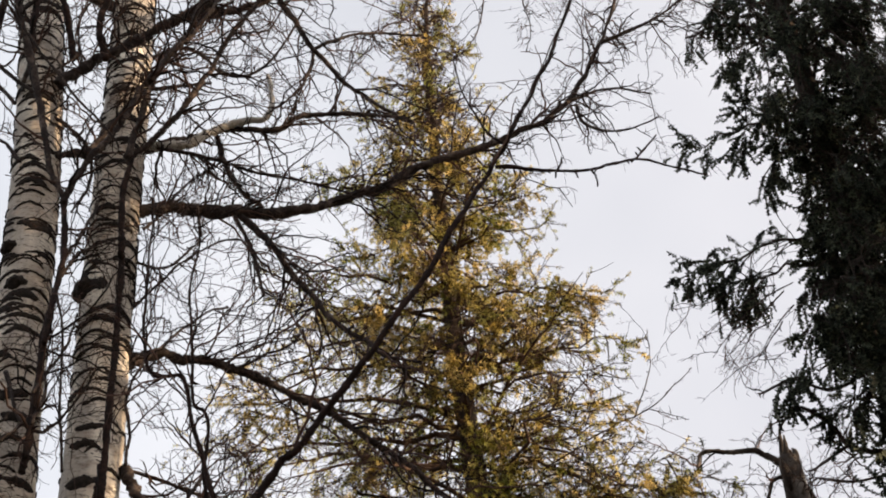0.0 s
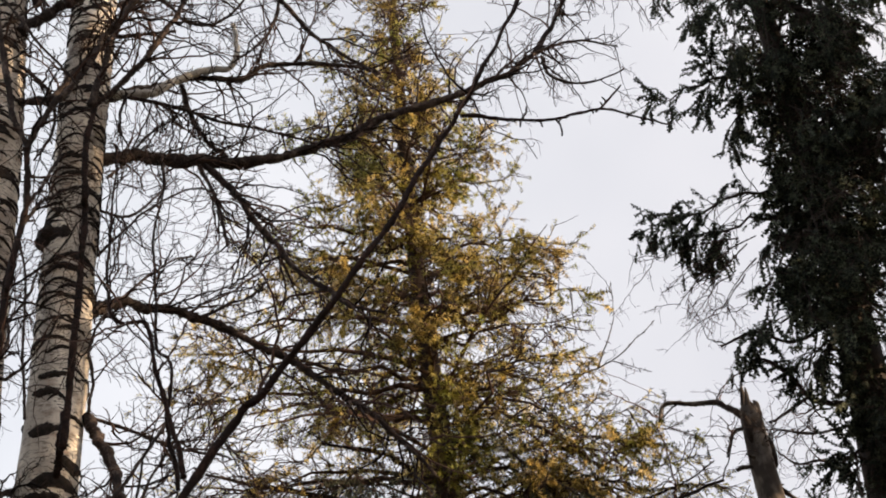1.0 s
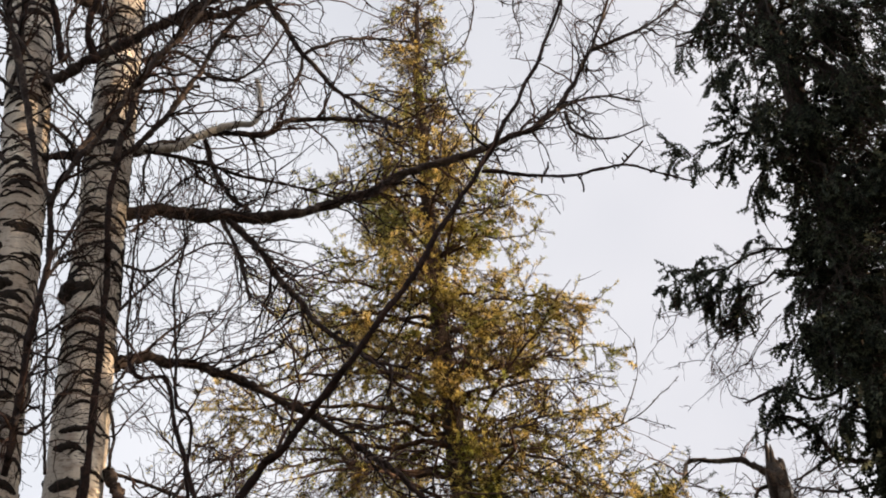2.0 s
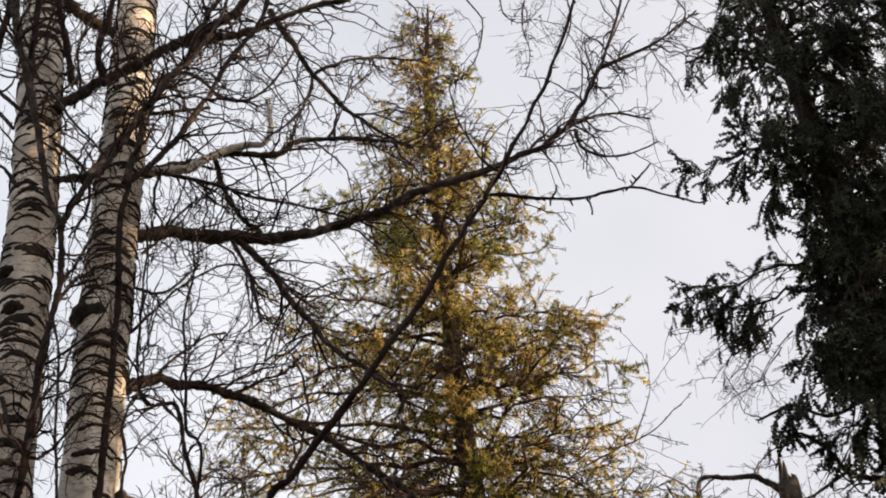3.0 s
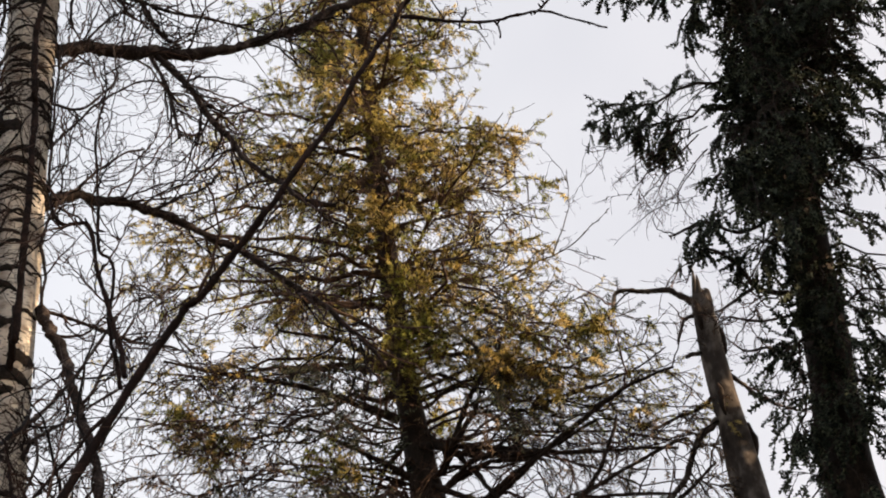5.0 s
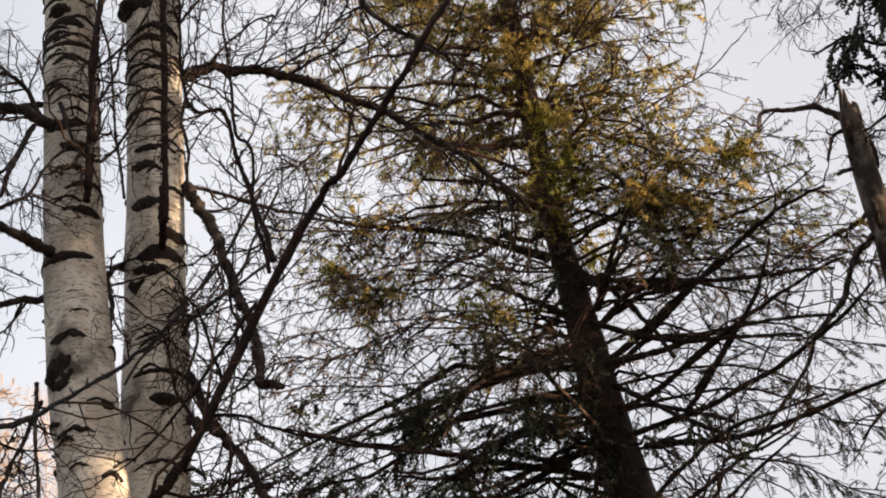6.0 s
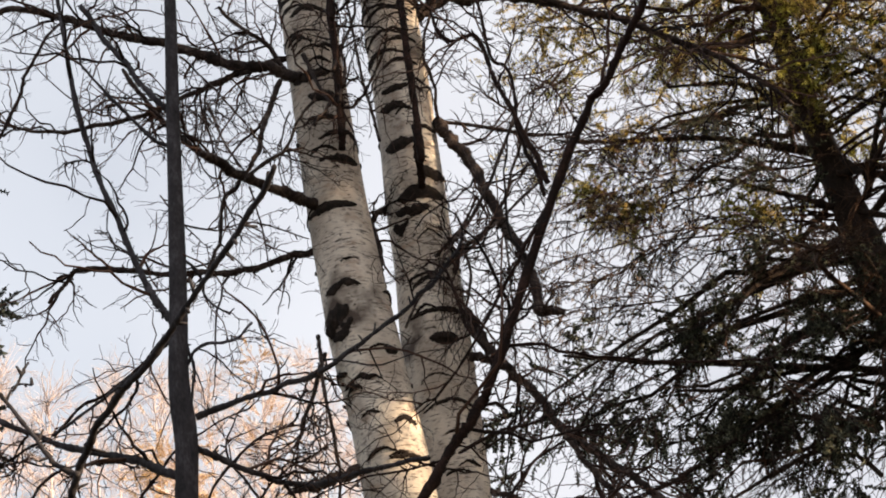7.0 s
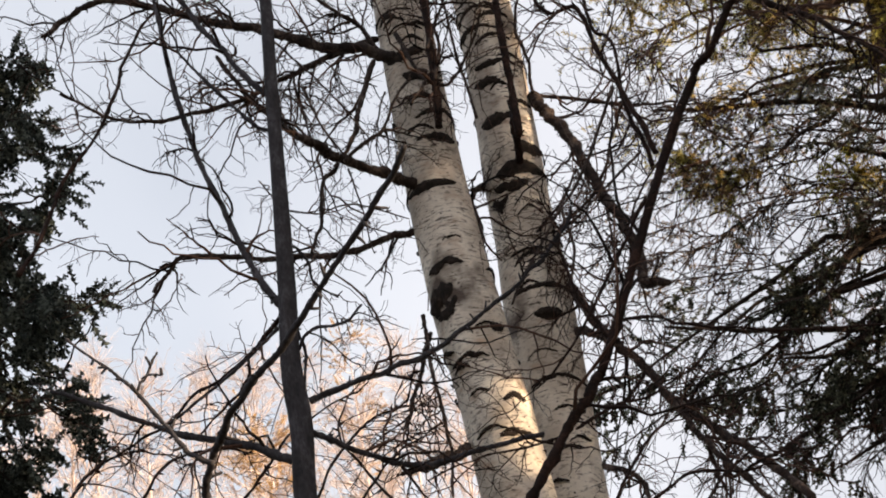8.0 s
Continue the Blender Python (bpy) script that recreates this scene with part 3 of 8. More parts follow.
limb(birch_a, 0.0129, 0.0052, [(-0.66, 6.77, 10.44), (-0.70, 6.73, 10.14), (-0.79, 6.69, 9.91), (-0.96, 6.63, 9.68)], twigs=8)
limb(birch_a, 0.0160, 0.0058, [(-1.68, 6.49, 10.19), (-1.45, 6.58, 10.37), (-1.22, 6.68, 10.18), (-0.97, 6.76, 10.32), (-0.71, 6.86, 11.01)], twigs=9)
limb(birch_a, 0.0332, 0.0181, [(-1.68, 6.43, 6.87), (-1.64, 6.42, 6.75), (-1.56, 6.39, 6.56), (-1.47, 6.33, 6.22), (-1.41, 6.30, 6.01), (-1.36, 6.27, 5.84), (-1.33, 6.21, 5.60), (-1.31, 6.19, 5.52), (-1.22, 6.18, 5.49)], twigs=8)
limb(birch_a, 0.0206, 0.0165, [(-1.72, 6.42, 5.79), (-1.64, 6.40, 5.57), (-1.56, 6.39, 5.42), (-1.46, 6.37, 5.24), (-1.35, 6.34, 5.01), (-1.21, 6.31, 4.82), (-1.08, 6.29, 4.66), (-0.91, 6.23, 4.38)], twigs=14)
limb(birch_a, 0.0177, 0.0172, [(-1.74, 6.42, 5.56), (-1.65, 6.37, 5.48), (-1.54, 6.31, 5.38)])
limb(birch_a, 0.0142, 0.0099, [(-1.39, 6.25, 5.05), (-1.27, 6.23, 4.78), (-1.17, 6.22, 4.60), (-1.05, 6.21, 4.40)], twigs=8)
limb(birch_a, 0.0112, 0.0053, [(-1.69, 6.48, 6.92), (-1.38, 6.47, 6.73), (-1.20, 6.45, 6.61), (-0.98, 6.42, 6.51)], twigs=10)
limb(birch_a, 0.0134, 0.0081, [(-1.79, 6.46, 4.92), (-1.65, 6.40, 4.82), (-1.57, 6.35, 4.71), (-1.56, 6.31, 4.62)], twigs=4)
limb(birch_a, 0.0218, 0.0089, [(-1.94, 6.41, 6.50), (-2.01, 6.35, 6.43), (-2.05, 6.31, 6.36), (-2.03, 6.26, 6.16), (-2.01, 6.18, 5.89)], twigs=6)
limb(birch_a, 0.0117, 0.0053, [(-1.72, 6.37, 5.97), (-1.67, 6.36, 6.06), (-1.46, 6.35, 6.19), (-1.32, 6.32, 6.43), (-1.19, 6.29, 6.63)], twigs=10)
limb(birch_a, 0.0102, 0.0052, [(-1.84, 6.39, 5.65), (-1.81, 6.36, 5.87), (-1.82, 6.32, 6.01), (-1.61, 6.32, 6.19), (-1.53, 6.32, 6.30)], twigs=6)
# thin drooping twigs of the crown overhead
limb(birch_a, 0.0062, 0.0022, [(1.11, 7.00, 11.28), (1.09, 7.00, 10.89), (0.91, 7.00, 10.49), (0.73, 7.00, 10.08), (0.59, 7.00, 9.79)], twigs=5)
limb(birch_a, 0.0062, 0.0022, [(0.84, 7.00, 11.35), (0.77, 7.00, 11.00), (0.78, 7.00, 10.64), (0.72, 7.00, 10.41)], twigs=5)
limb(birch_a, 0.0062, 0.0022, [(0.65, 7.00, 11.39), (0.66, 7.00, 11.12), (0.78, 7.00, 10.99), (0.92, 7.00, 11.06)], twigs=5)
limb(birch_a, 0.0062, 0.0022, [(0.39, 7.00, 11.45), (0.50, 7.00, 11.06), (0.40, 7.00, 10.63), (0.23, 7.00, 10.42), (0.08, 7.00, 10.39)], twigs=5)
limb(birch_a, 0.0062, 0.0022, [(1.57, 7.00, 11.18), (1.40, 7.00, 10.82), (1.22, 7.00, 10.42), (1.09, 7.00, 10.09)], twigs=5)
limb(birch_a, 0.0062, 0.0022, [(1.80, 7.00, 11.13), (1.87, 7.00, 10.85), (1.66, 7.00, 10.56), (1.44, 7.00, 10.40)], twigs=5)
limb(birch_a, 0.0062, 0.0022, [(-0.06, 7.00, 11.55), (0.07, 7.00, 11.25), (-0.03, 7.00, 10.95), (-0.27, 7.00, 10.87)], twigs=5)

# left-hand birch: limbs
limb(birch_b, 0.0297, 0.0126, [(-2.17, 5.92, 7.01), (-2.32, 5.89, 7.10), (-2.51, 5.85, 7.21), (-2.74, 5.79, 7.35), (-2.95, 5.73, 7.47), (-3.13, 5.67, 7.58), (-3.31, 5.60, 7.68), (-3.52, 5.52, 7.76), (-3.68, 5.45, 7.68), (-3.79, 5.40, 7.57)], twigs=22)
limb(birch_b, 0.0166, 0.0069, [(-2.24, 6.00, 7.23), (-2.46, 5.94, 7.19), (-2.63, 5.89, 7.14), (-2.74, 5.85, 7.10), (-2.96, 5.78, 7.02), (-3.17, 5.70, 6.99), (-3.37, 5.62, 6.98), (-3.54, 5.54, 7.04), (-3.73, 5.44, 7.19)], twigs=22)
limb(birch_b, 0.0135, 0.0073, [(-2.27, 5.88, 7.01), (-2.35, 5.80, 6.71), (-2.39, 5.74, 6.50), (-2.47, 5.68, 6.33), (-2.51, 5.64, 6.26), (-2.53, 5.58, 6.00), (-2.57, 5.53, 5.84)], twigs=8)
limb(birch_b, 0.0256, 0.0187, [(-2.18, 5.91, 6.26), (-2.26, 5.81, 6.28), (-2.38, 5.66, 6.32), (-2.46, 5.55, 6.37), (-2.52, 5.44, 6.40)])
limb(birch_b, 0.0166, 0.0108, [(-2.26, 5.83, 6.29), (-2.47, 5.76, 6.44), (-2.60, 5.71, 6.57), (-2.69, 5.67, 6.67), (-2.82, 5.62, 6.88), (-2.95, 5.57, 7.15)], twigs=12)
limb(birch_b, 0.0192, 0.0091, [(-2.24, 6.00, 6.08), (-2.40, 5.97, 6.08), (-2.59, 5.94, 6.07), (-2.77, 5.91, 6.10), (-3.05, 5.84, 6.17), (-3.31, 5.77, 6.25), (-3.39, 5.75, 6.19), (-3.47, 5.73, 6.10)], twigs=16)
limb(birch_b, 0.0079, 0.0066, [(-3.31, 5.77, 6.25), (-3.38, 5.76, 6.24), (-3.44, 5.75, 6.23)])
limb(birch_b, 0.0307, 0.0102, [(-2.14, 6.03, 4.96), (-2.23, 5.92, 4.91), (-2.33, 5.80, 4.84), (-2.38, 5.72, 4.80)])
limb(birch_b, 0.0170, 0.0160, [(-2.02, 5.91, 6.51), (-1.98, 5.85, 6.67), (-1.95, 5.78, 6.88), (-1.95, 5.73, 6.45), (-1.92, 5.71, 6.86), (-1.90, 5.69, 7.22), (-1.89, 5.67, 7.08), (-1.86, 5.67, 7.40), (-1.84, 5.67, 7.71), (-1.86, 5.65, 8.02)], twigs=8, mat=STEM_BARK)
limb(birch_b, 0.0190, 0.0150, [(-1.86, 5.65, 8.00), (-1.83, 5.64, 8.10), (-1.77, 5.64, 8.25), (-1.67, 5.64, 8.40), (-1.57, 5.63, 8.59), (-1.49, 5.62, 8.79), (-1.42, 5.62, 8.89)], twigs=14)
limb(birch_b, 0.0182, 0.0098, [(-1.44, 5.62, 8.85), (-1.33, 5.62, 9.06), (-1.19, 5.62, 9.25), (-1.08, 5.62, 9.48), (-1.01, 5.61, 9.75)], twigs=14)
limb(birch_b, 0.0150, 0.0240, [(-1.86, 5.65, 8.01), (-1.92, 5.60, 8.19), (-1.96, 5.56, 8.41), (-2.01, 5.50, 8.75), (-2.07, 5.44, 9.07), (-2.13, 5.38, 9.36), (-2.16, 5.33, 9.70)], twigs=14)
limb(birch_b, 0.0078, 0.0057, [(-2.24, 5.29, 9.45), (-2.18, 5.32, 9.34), (-2.07, 5.35, 9.11), (-1.97, 5.38, 8.90), (-1.84, 5.42, 8.68), (-1.72, 5.45, 8.48), (-1.61, 5.47, 8.31), (-1.55, 5.49, 8.19)], twigs=4)
limb(birch_b, 0.0141, 0.0107, [(-2.35, 5.63, 9.25), (-2.28, 5.63, 9.16), (-2.17, 5.63, 9.01), (-2.08, 5.63, 8.91)], twigs=4)
limb(birch_b, 0.0124, 0.0106, [(-2.33, 5.64, 9.05), (-2.25, 5.62, 8.95), (-2.16, 5.60, 8.79)])
limb(birch_b, 0.0092, 0.0062, [(-2.08, 5.63, 8.98), (-1.97, 5.62, 9.05), (-1.84, 5.61, 9.17)], twigs=4)
limb(birch_b, 0.0360, 0.0180, [(-2.06, 5.95, 9.35), (-1.95, 5.98, 9.51), (-1.80, 6.02, 9.67), (-1.61, 6.06, 9.85), (-1.42, 6.09, 10.01), (-1.32, 6.11, 10.05), (-1.12, 6.14, 10.10), (-0.91, 6.16, 10.19), (-0.63, 6.18, 10.33), (-0.34, 6.19, 10.38)], twigs=34)
limb(birch_b, 0.0324, 0.0233, [(-1.45, 6.08, 9.98), (-1.28, 6.10, 10.11), (-1.11, 6.12, 10.25), (-0.98, 6.13, 10.45), (-0.90, 6.13, 10.62)], twigs=10)
limb(birch_b, 0.0444, 0.0330, [(-2.15, 6.03, 10.60), (-2.05, 6.19, 10.61), (-1.97, 6.30, 10.62), (-1.86, 6.44, 10.68)], twigs=8)
limb(birch_b, 0.0083, 0.0054, [(-2.00, 6.08, 9.52), (-1.99, 6.11, 9.77), (-2.03, 6.12, 10.08), (-2.01, 6.15, 10.35), (-1.96, 6.20, 10.70)], twigs=20)
limb(birch_b, 0.0127, 0.0061, [(-2.06, 5.96, 9.08), (-1.92, 6.03, 8.95), (-1.86, 6.07, 8.79), (-1.88, 6.09, 8.58), (-1.96, 6.09, 8.41)], twigs=12)
limb(birch_b, 0.0111, 0.0076, [(-1.85, 5.71, 7.67), (-1.83, 5.82, 7.89), (-1.81, 5.92, 8.12), (-1.80, 6.04, 8.42)], twigs=8)
limb(birch_b, 0.0096, 0.0058, [(-1.86, 5.70, 7.51), (-1.82, 5.80, 7.76), (-1.76, 5.88, 7.90), (-1.67, 5.97, 8.02)], twigs=8)
limb(birch_b, 0.0089, 0.0056, [(-1.93, 5.68, 6.78), (-1.89, 5.76, 6.98), (-1.84, 5.84, 7.19), (-1.83, 5.92, 7.48)], twigs=10)
limb(birch_b, 0.0088, 0.0054, [(-1.92, 5.68, 6.59), (-1.89, 5.73, 6.82), (-1.93, 5.76, 7.06), (-1.91, 5.79, 7.23)], twigs=8)
limb(birch_b, 0.0074, 0.0052, [(-2.04, 5.64, 6.48), (-1.99, 5.69, 6.59), (-1.94, 5.75, 6.71), (-1.86, 5.81, 6.80)], twigs=6)
limb(birch_b, 0.0075, 0.0055, [(-1.81, 5.83, 6.42), (-1.84, 5.82, 6.81), (-1.85, 5.81, 7.20), (-1.90, 5.80, 7.53)], twigs=10)
limb(birch_b, 0.0145, 0.0082, [(-2.24, 5.89, 9.34), (-2.17, 5.80, 9.59), (-2.22, 5.69, 9.77), (-2.30, 5.54, 9.98)], twigs=10)
limb(birch_b, 0.0232, 0.0101, [(-2.03, 5.96, 8.75), (-1.88, 6.03, 8.84), (-1.78, 6.08, 9.07), (-1.62, 6.15, 9.43), (-1.46, 6.21, 9.52), (-1.24, 6.28, 9.61)], twigs=16)
limb(birch_b, 0.0138, 0.0063, [(-2.21, 5.90, 8.67), (-2.30, 5.92, 8.85), (-2.40, 5.93, 8.93)], twigs=5)
limb(birch_b, 0.0123, 0.0083, [(-2.26, 5.94, 7.10), (-2.30, 5.90, 7.24), (-2.41, 5.84, 7.36), (-2.51, 5.78, 7.51)], twigs=10)
limb(birch_b, 0.0098, 0.0055, [(-2.26, 5.93, 5.60), (-2.25, 5.89, 5.40), (-2.22, 5.84, 5.18), (-2.18, 5.77, 4.87), (-2.18, 5.70, 4.62)], twigs=12)
limb(birch_b, 0.0111, 0.0070, [(-2.26, 5.99, 5.54), (-2.34, 5.89, 5.21), (-2.39, 5.83, 5.05)], twigs=8)
limb(birch_b, 0.0107, 0.0051, [(-2.12, 5.83, 7.07), (-2.01, 5.77, 6.73), (-1.90, 5.75, 6.60), (-1.79, 5.73, 6.67), (-1.64, 5.67, 6.85)], twigs=6)
limb(birch_b, 0.0218, 0.0179, [(-2.31, 5.54, 9.27), (-2.26, 5.50, 9.52), (-2.22, 5.45, 9.78), (-2.20, 5.42, 9.95)], twigs=7, mat=STEM_BARK)
limb(birch_b, 0.0214, 0.0179, [(-2.06, 5.63, 8.92), (-2.10, 5.57, 9.17), (-2.09, 5.53, 9.47), (-2.07, 5.47, 9.88)], twigs=7, mat=STEM_BARK)
limb(birch_b, 0.0222, 0.0182, [(-1.73, 5.75, 9.26), (-1.76, 5.68, 9.50), (-1.71, 5.65, 9.71), (-1.67, 5.61, 9.98)], twigs=7, mat=STEM_BARK)
limb(birch_b, 0.0220, 0.0180, [(-1.89, 5.69, 9.23), (-1.92, 5.63, 9.46), (-1.95, 5.57, 9.66), (-1.99, 5.50, 9.91)], twigs=7, mat=STEM_BARK)

# slim grey tree: limbs
limb(slim_tree, 0.0141, 0.0097, [(-2.31, 4.66, 5.02), (-2.38, 4.66, 5.16), (-2.45, 4.66, 5.35), (-2.57, 4.67, 5.72), (-2.67, 4.68, 6.11), (-2.75, 4.72, 6.59), (-2.79, 4.74, 6.88)], twigs=16)
limb(slim_tree, 0.0132, 0.0107, [(-2.27, 4.68, 5.99), (-2.38, 4.68, 6.17), (-2.47, 4.69, 6.34), (-2.58, 4.70, 6.57), (-2.66, 4.70, 6.75)], twigs=10)
limb(slim_tree, 0.0127, 0.0057, [(-2.27, 4.68, 4.65), (-2.16, 4.69, 4.66), (-1.99, 4.70, 4.67), (-1.81, 4.71, 4.69), (-1.65, 4.70, 4.74), (-1.49, 4.70, 4.80), (-1.35, 4.68, 4.86), (-1.24, 4.66, 4.94), (-1.20, 4.65, 5.00)], twigs=14)
limb(slim_tree, 0.0144, 0.0083, [(-2.33, 4.65, 4.43), (-2.55, 4.65, 4.57), (-2.74, 4.63, 4.66), (-2.90, 4.62, 4.77), (-3.08, 4.60, 4.89), (-3.24, 4.57, 5.00)], twigs=16)
limb(slim_tree, 0.0126, 0.0093, [(-2.28, 4.67, 4.53), (-2.19, 4.79, 4.49), (-2.09, 4.93, 4.45), (-2.00, 5.02, 4.44), (-1.84, 5.19, 4.52), (-1.67, 5.35, 4.58)], twigs=10)
limb(slim_tree, 0.0080, 0.0049, [(-2.32, 4.65, 4.97), (-2.45, 4.62, 4.87), (-2.60, 4.58, 4.77), (-2.74, 4.53, 4.67)], twigs=8)
limb(slim_tree, 0.0070, 0.0039, [(-2.28, 4.67, 4.96), (-2.26, 4.68, 4.81), (-2.28, 4.67, 4.70)], twigs=3)
limb(slim_tree, 0.0087, 0.0046, [(-2.27, 4.68, 5.81), (-2.37, 4.66, 5.92), (-2.48, 4.63, 6.10), (-2.58, 4.60, 6.27), (-2.64, 4.59, 6.45)], twigs=12)
limb(slim_tree, 0.0069, 0.0040, [(-2.31, 4.66, 4.82), (-2.20, 4.66, 4.91), (-2.10, 4.68, 4.90), (-2.02, 4.68, 4.95)], twigs=6)
limb(slim_tree, 0.0073, 0.0031, [(-2.29, 4.67, 5.34), (-2.24, 4.73, 5.26), (-2.23, 4.77, 5.17), (-2.17, 4.83, 5.11)], twigs=6)

# leaning sapling before the slim tree: stem and limbs
limb(leaning_sapling, 0.0090, 0.0052, [(-1.69, 2.85, 3.43), (-1.64, 2.79, 3.46), (-1.58, 2.73, 3.48), (-1.47, 2.62, 3.50), (-1.33, 2.54, 3.52), (-1.19, 2.45, 3.56), (-1.03, 2.35, 3.60), (-0.90, 2.25, 3.64)])
limb(leaning_sapling, 0.0062, 0.0030, [(-1.60, 2.73, 3.44), (-1.65, 2.72, 3.48), (-1.69, 2.72, 3.54), (-1.77, 2.72, 3.67), (-1.83, 2.72, 3.74), (-1.94, 2.72, 3.86)])
limb(leaning_sapling, 0.0034, 0.0024, [(-1.765, 2.72, 3.66), (-1.74, 2.72, 3.69), (-1.71, 2.72, 3.74)])
limb(leaning_sapling, 0.0026, 0.0020, [(-1.75, 2.72, 3.69), (-1.72, 2.72, 3.69), (-1.70, 2.72, 3.68)])
# thin limbs about the slim tree
limb(slim_tree, 0.0105, 0.0050, [(-2.30, 4.67, 5.06), (-2.37, 4.68, 5.00), (-2.49, 4.68, 4.91), (-2.61, 4.68, 4.86), (-2.73, 4.68, 4.83), (-2.83, 4.68, 4.76)], twigs=6, mat=STEM_BARK)
limb(slim_tree, 0.0068, 0.0040, [(-2.48, 4.66, 4.90), (-2.48, 4.66, 4.83), (-2.52, 4.66, 4.77), (-2.60, 4.66, 4.73), (-2.71, 4.66, 4.65)], twigs=5, mat=STEM_BARK)
limb(slim_tree, 0.0099, 0.0064, [(-3.39, 4.58, 5.57), (-3.34, 4.65, 5.74), (-3.28, 4.74, 6.05), (-3.16, 4.88, 6.40), (-3.10, 4.97, 6.74), (-3.04, 5.03, 6.96), (-2.99, 5.09, 7.10)], twigs=10, mat=STEM_BARK)
limb(slim_tree, 0.0061, 0.0033, [(-2.46, 5.03, 4.45), (-2.39, 5.13, 4.66), (-2.28, 5.24, 4.81), (-2.17, 5.34, 4.90), (-2.13, 5.40, 5.08)], twigs=8, mat=STEM_BARK)
limb(slim_tree, 0.0061, 0.0032, [(-2.31, 5.10, 4.43), (-2.24, 5.24, 4.62), (-2.13, 5.39, 4.76)], twigs=8, mat=STEM_BARK)
limb(slim_tree, 0.0061, 0.0033, [(-2.69, 4.91, 4.49), (-2.61, 5.02, 4.66), (-2.55, 5.10, 4.80), (-2.41, 5.25, 4.95), (-2.34, 5.31, 4.99)], twigs=8, mat=STEM_BARK)
limb(slim_tree, 0.0060, 0.0032, [(-3.00, 4.73, 4.52), (-2.94, 4.85, 4.71), (-2.81, 5.01, 4.78), (-2.73, 5.12, 4.78)], twigs=8, mat=STEM_BARK)
limb(slim_tree, 0.0060, 0.0032, [(-3.21, 4.59, 4.54), (-3.16, 4.70, 4.70), (-3.07, 4.83, 4.79), (-2.95, 4.99, 4.78)], twigs=8, mat=STEM_BARK)
limb(slim_tree, 0.0061, 0.0033, [(-2.20, 5.15, 4.41), (-2.32, 5.18, 4.60), (-2.41, 5.21, 4.78), (-2.39, 5.29, 4.97)], twigs=8, mat=STEM_BARK)

# thin sapling before the birches: stem and limbs
limb(dark_sapling, 0.0182, 0.0060, [(-1.52, 4.55, 3.97), (-1.37, 4.58, 4.16), (-1.25, 4.60, 4.31), (-1.15, 4.61, 4.46), (-0.73, 4.64, 5.24), (-0.59, 4.58, 5.36), (-0.42, 4.51, 5.52), (-0.28, 4.44, 5.66), (-0.08, 4.40, 5.92), (0.07, 4.38, 6.17), (0.22, 4.36, 6.40), (0.33, 4.34, 6.58), (0.48, 4.31, 6.86), (0.62, 4.27, 7.16), (0.73, 4.24, 7.45)], twigs=12)
limb(dark_sapling, 0.0075, 0.0031, [(0.24, 4.34, 6.39), (0.41, 4.33, 6.33), (0.60, 4.31, 6.27), (0.75, 4.28, 6.26), (0.90, 4.26, 6.16), (0.99, 4.24, 6.08)])
limb(dark_sapling, 0.0043, 0.0032, [(0.47, 4.32, 6.31), (0.49, 4.32, 6.34), (0.49, 4.32, 6.37)])
limb(dark_sapling, 0.0042, 0.0031, [(0.59, 4.31, 6.27), (0.60, 4.31, 6.23), (0.60, 4.31, 6.18)])
limb(dark_sapling, 0.0042, 0.0032, [(0.74, 4.29, 6.26), (0.79, 4.28, 6.30), (0.85, 4.27, 6.37)])
limb(dark_sapling, 0.0103, 0.0033, [(-0.86, 4.57, 5.03), (-0.89, 4.55, 5.20), (-0.94, 4.52, 5.42), (-0.98, 4.49, 5.66), (-1.09, 4.47, 5.69), (-1.12, 4.46, 5.88), (-1.12, 4.46, 6.11), (-1.11, 4.46, 6.38), (-1.11, 4.46, 6.61)], twigs=24)
limb(dark_sapling, 0.0063, 0.0036, [(-1.13, 4.61, 4.50), (-1.03, 4.65, 4.50), (-0.89, 4.71, 4.44), (-0.63, 4.80, 4.37), (-0.35, 4.89, 4.32)], twigs=10)
limb(dark_sapling, 0.0079, 0.0033, [(-0.89, 4.62, 5.02), (-0.90, 4.60, 5.14), (-0.92, 4.58, 5.30), (-0.91, 4.56, 5.54), (-0.95, 4.55, 5.58), (-0.96, 4.54, 5.72), (-0.96, 4.53, 5.89), (-0.97, 4.52, 6.05), (-0.95, 4.52, 6.25), (-0.93, 4.51, 6.40), (-0.94, 4.50, 6.54)], twigs=16)
limb(dark_sapling, 0.0068, 0.0036, [(-0.94, 4.61, 4.90), (-1.09, 4.57, 4.68), (-1.30, 4.52, 4.39), (-1.41, 4.48, 4.31)], twigs=6)
limb(dark_sapling, 0.0072, 0.0037, [(-1.17, 4.60, 4.45), (-1.20, 4.59, 4.53), (-1.23, 4.57, 4.62), (-1.25, 4.54, 4.79), (-1.30, 4.52, 4.85)], twigs=6)
limb(dark_sapling, 0.0044, 0.0027, [(-1.38, 4.60, 4.17), (-1.51, 4.59, 4.17), (-1.67, 4.57, 4.18), (-1.83, 4.55, 4.15)], twigs=6)
limb(dark_sapling, 0.0063, 0.0029, [(-1.32, 4.82, 4.00), (-1.24, 4.95, 4.20), (-1.11, 5.08, 4.35), (-0.95, 5.21, 4.42)], twigs=12)
limb(dark_sapling, 0.0062, 0.0028, [(-1.22, 4.85, 3.98), (-1.10, 4.97, 4.08), (-0.94, 5.12, 4.10), (-0.80, 5.24, 4.16)], twigs=12)
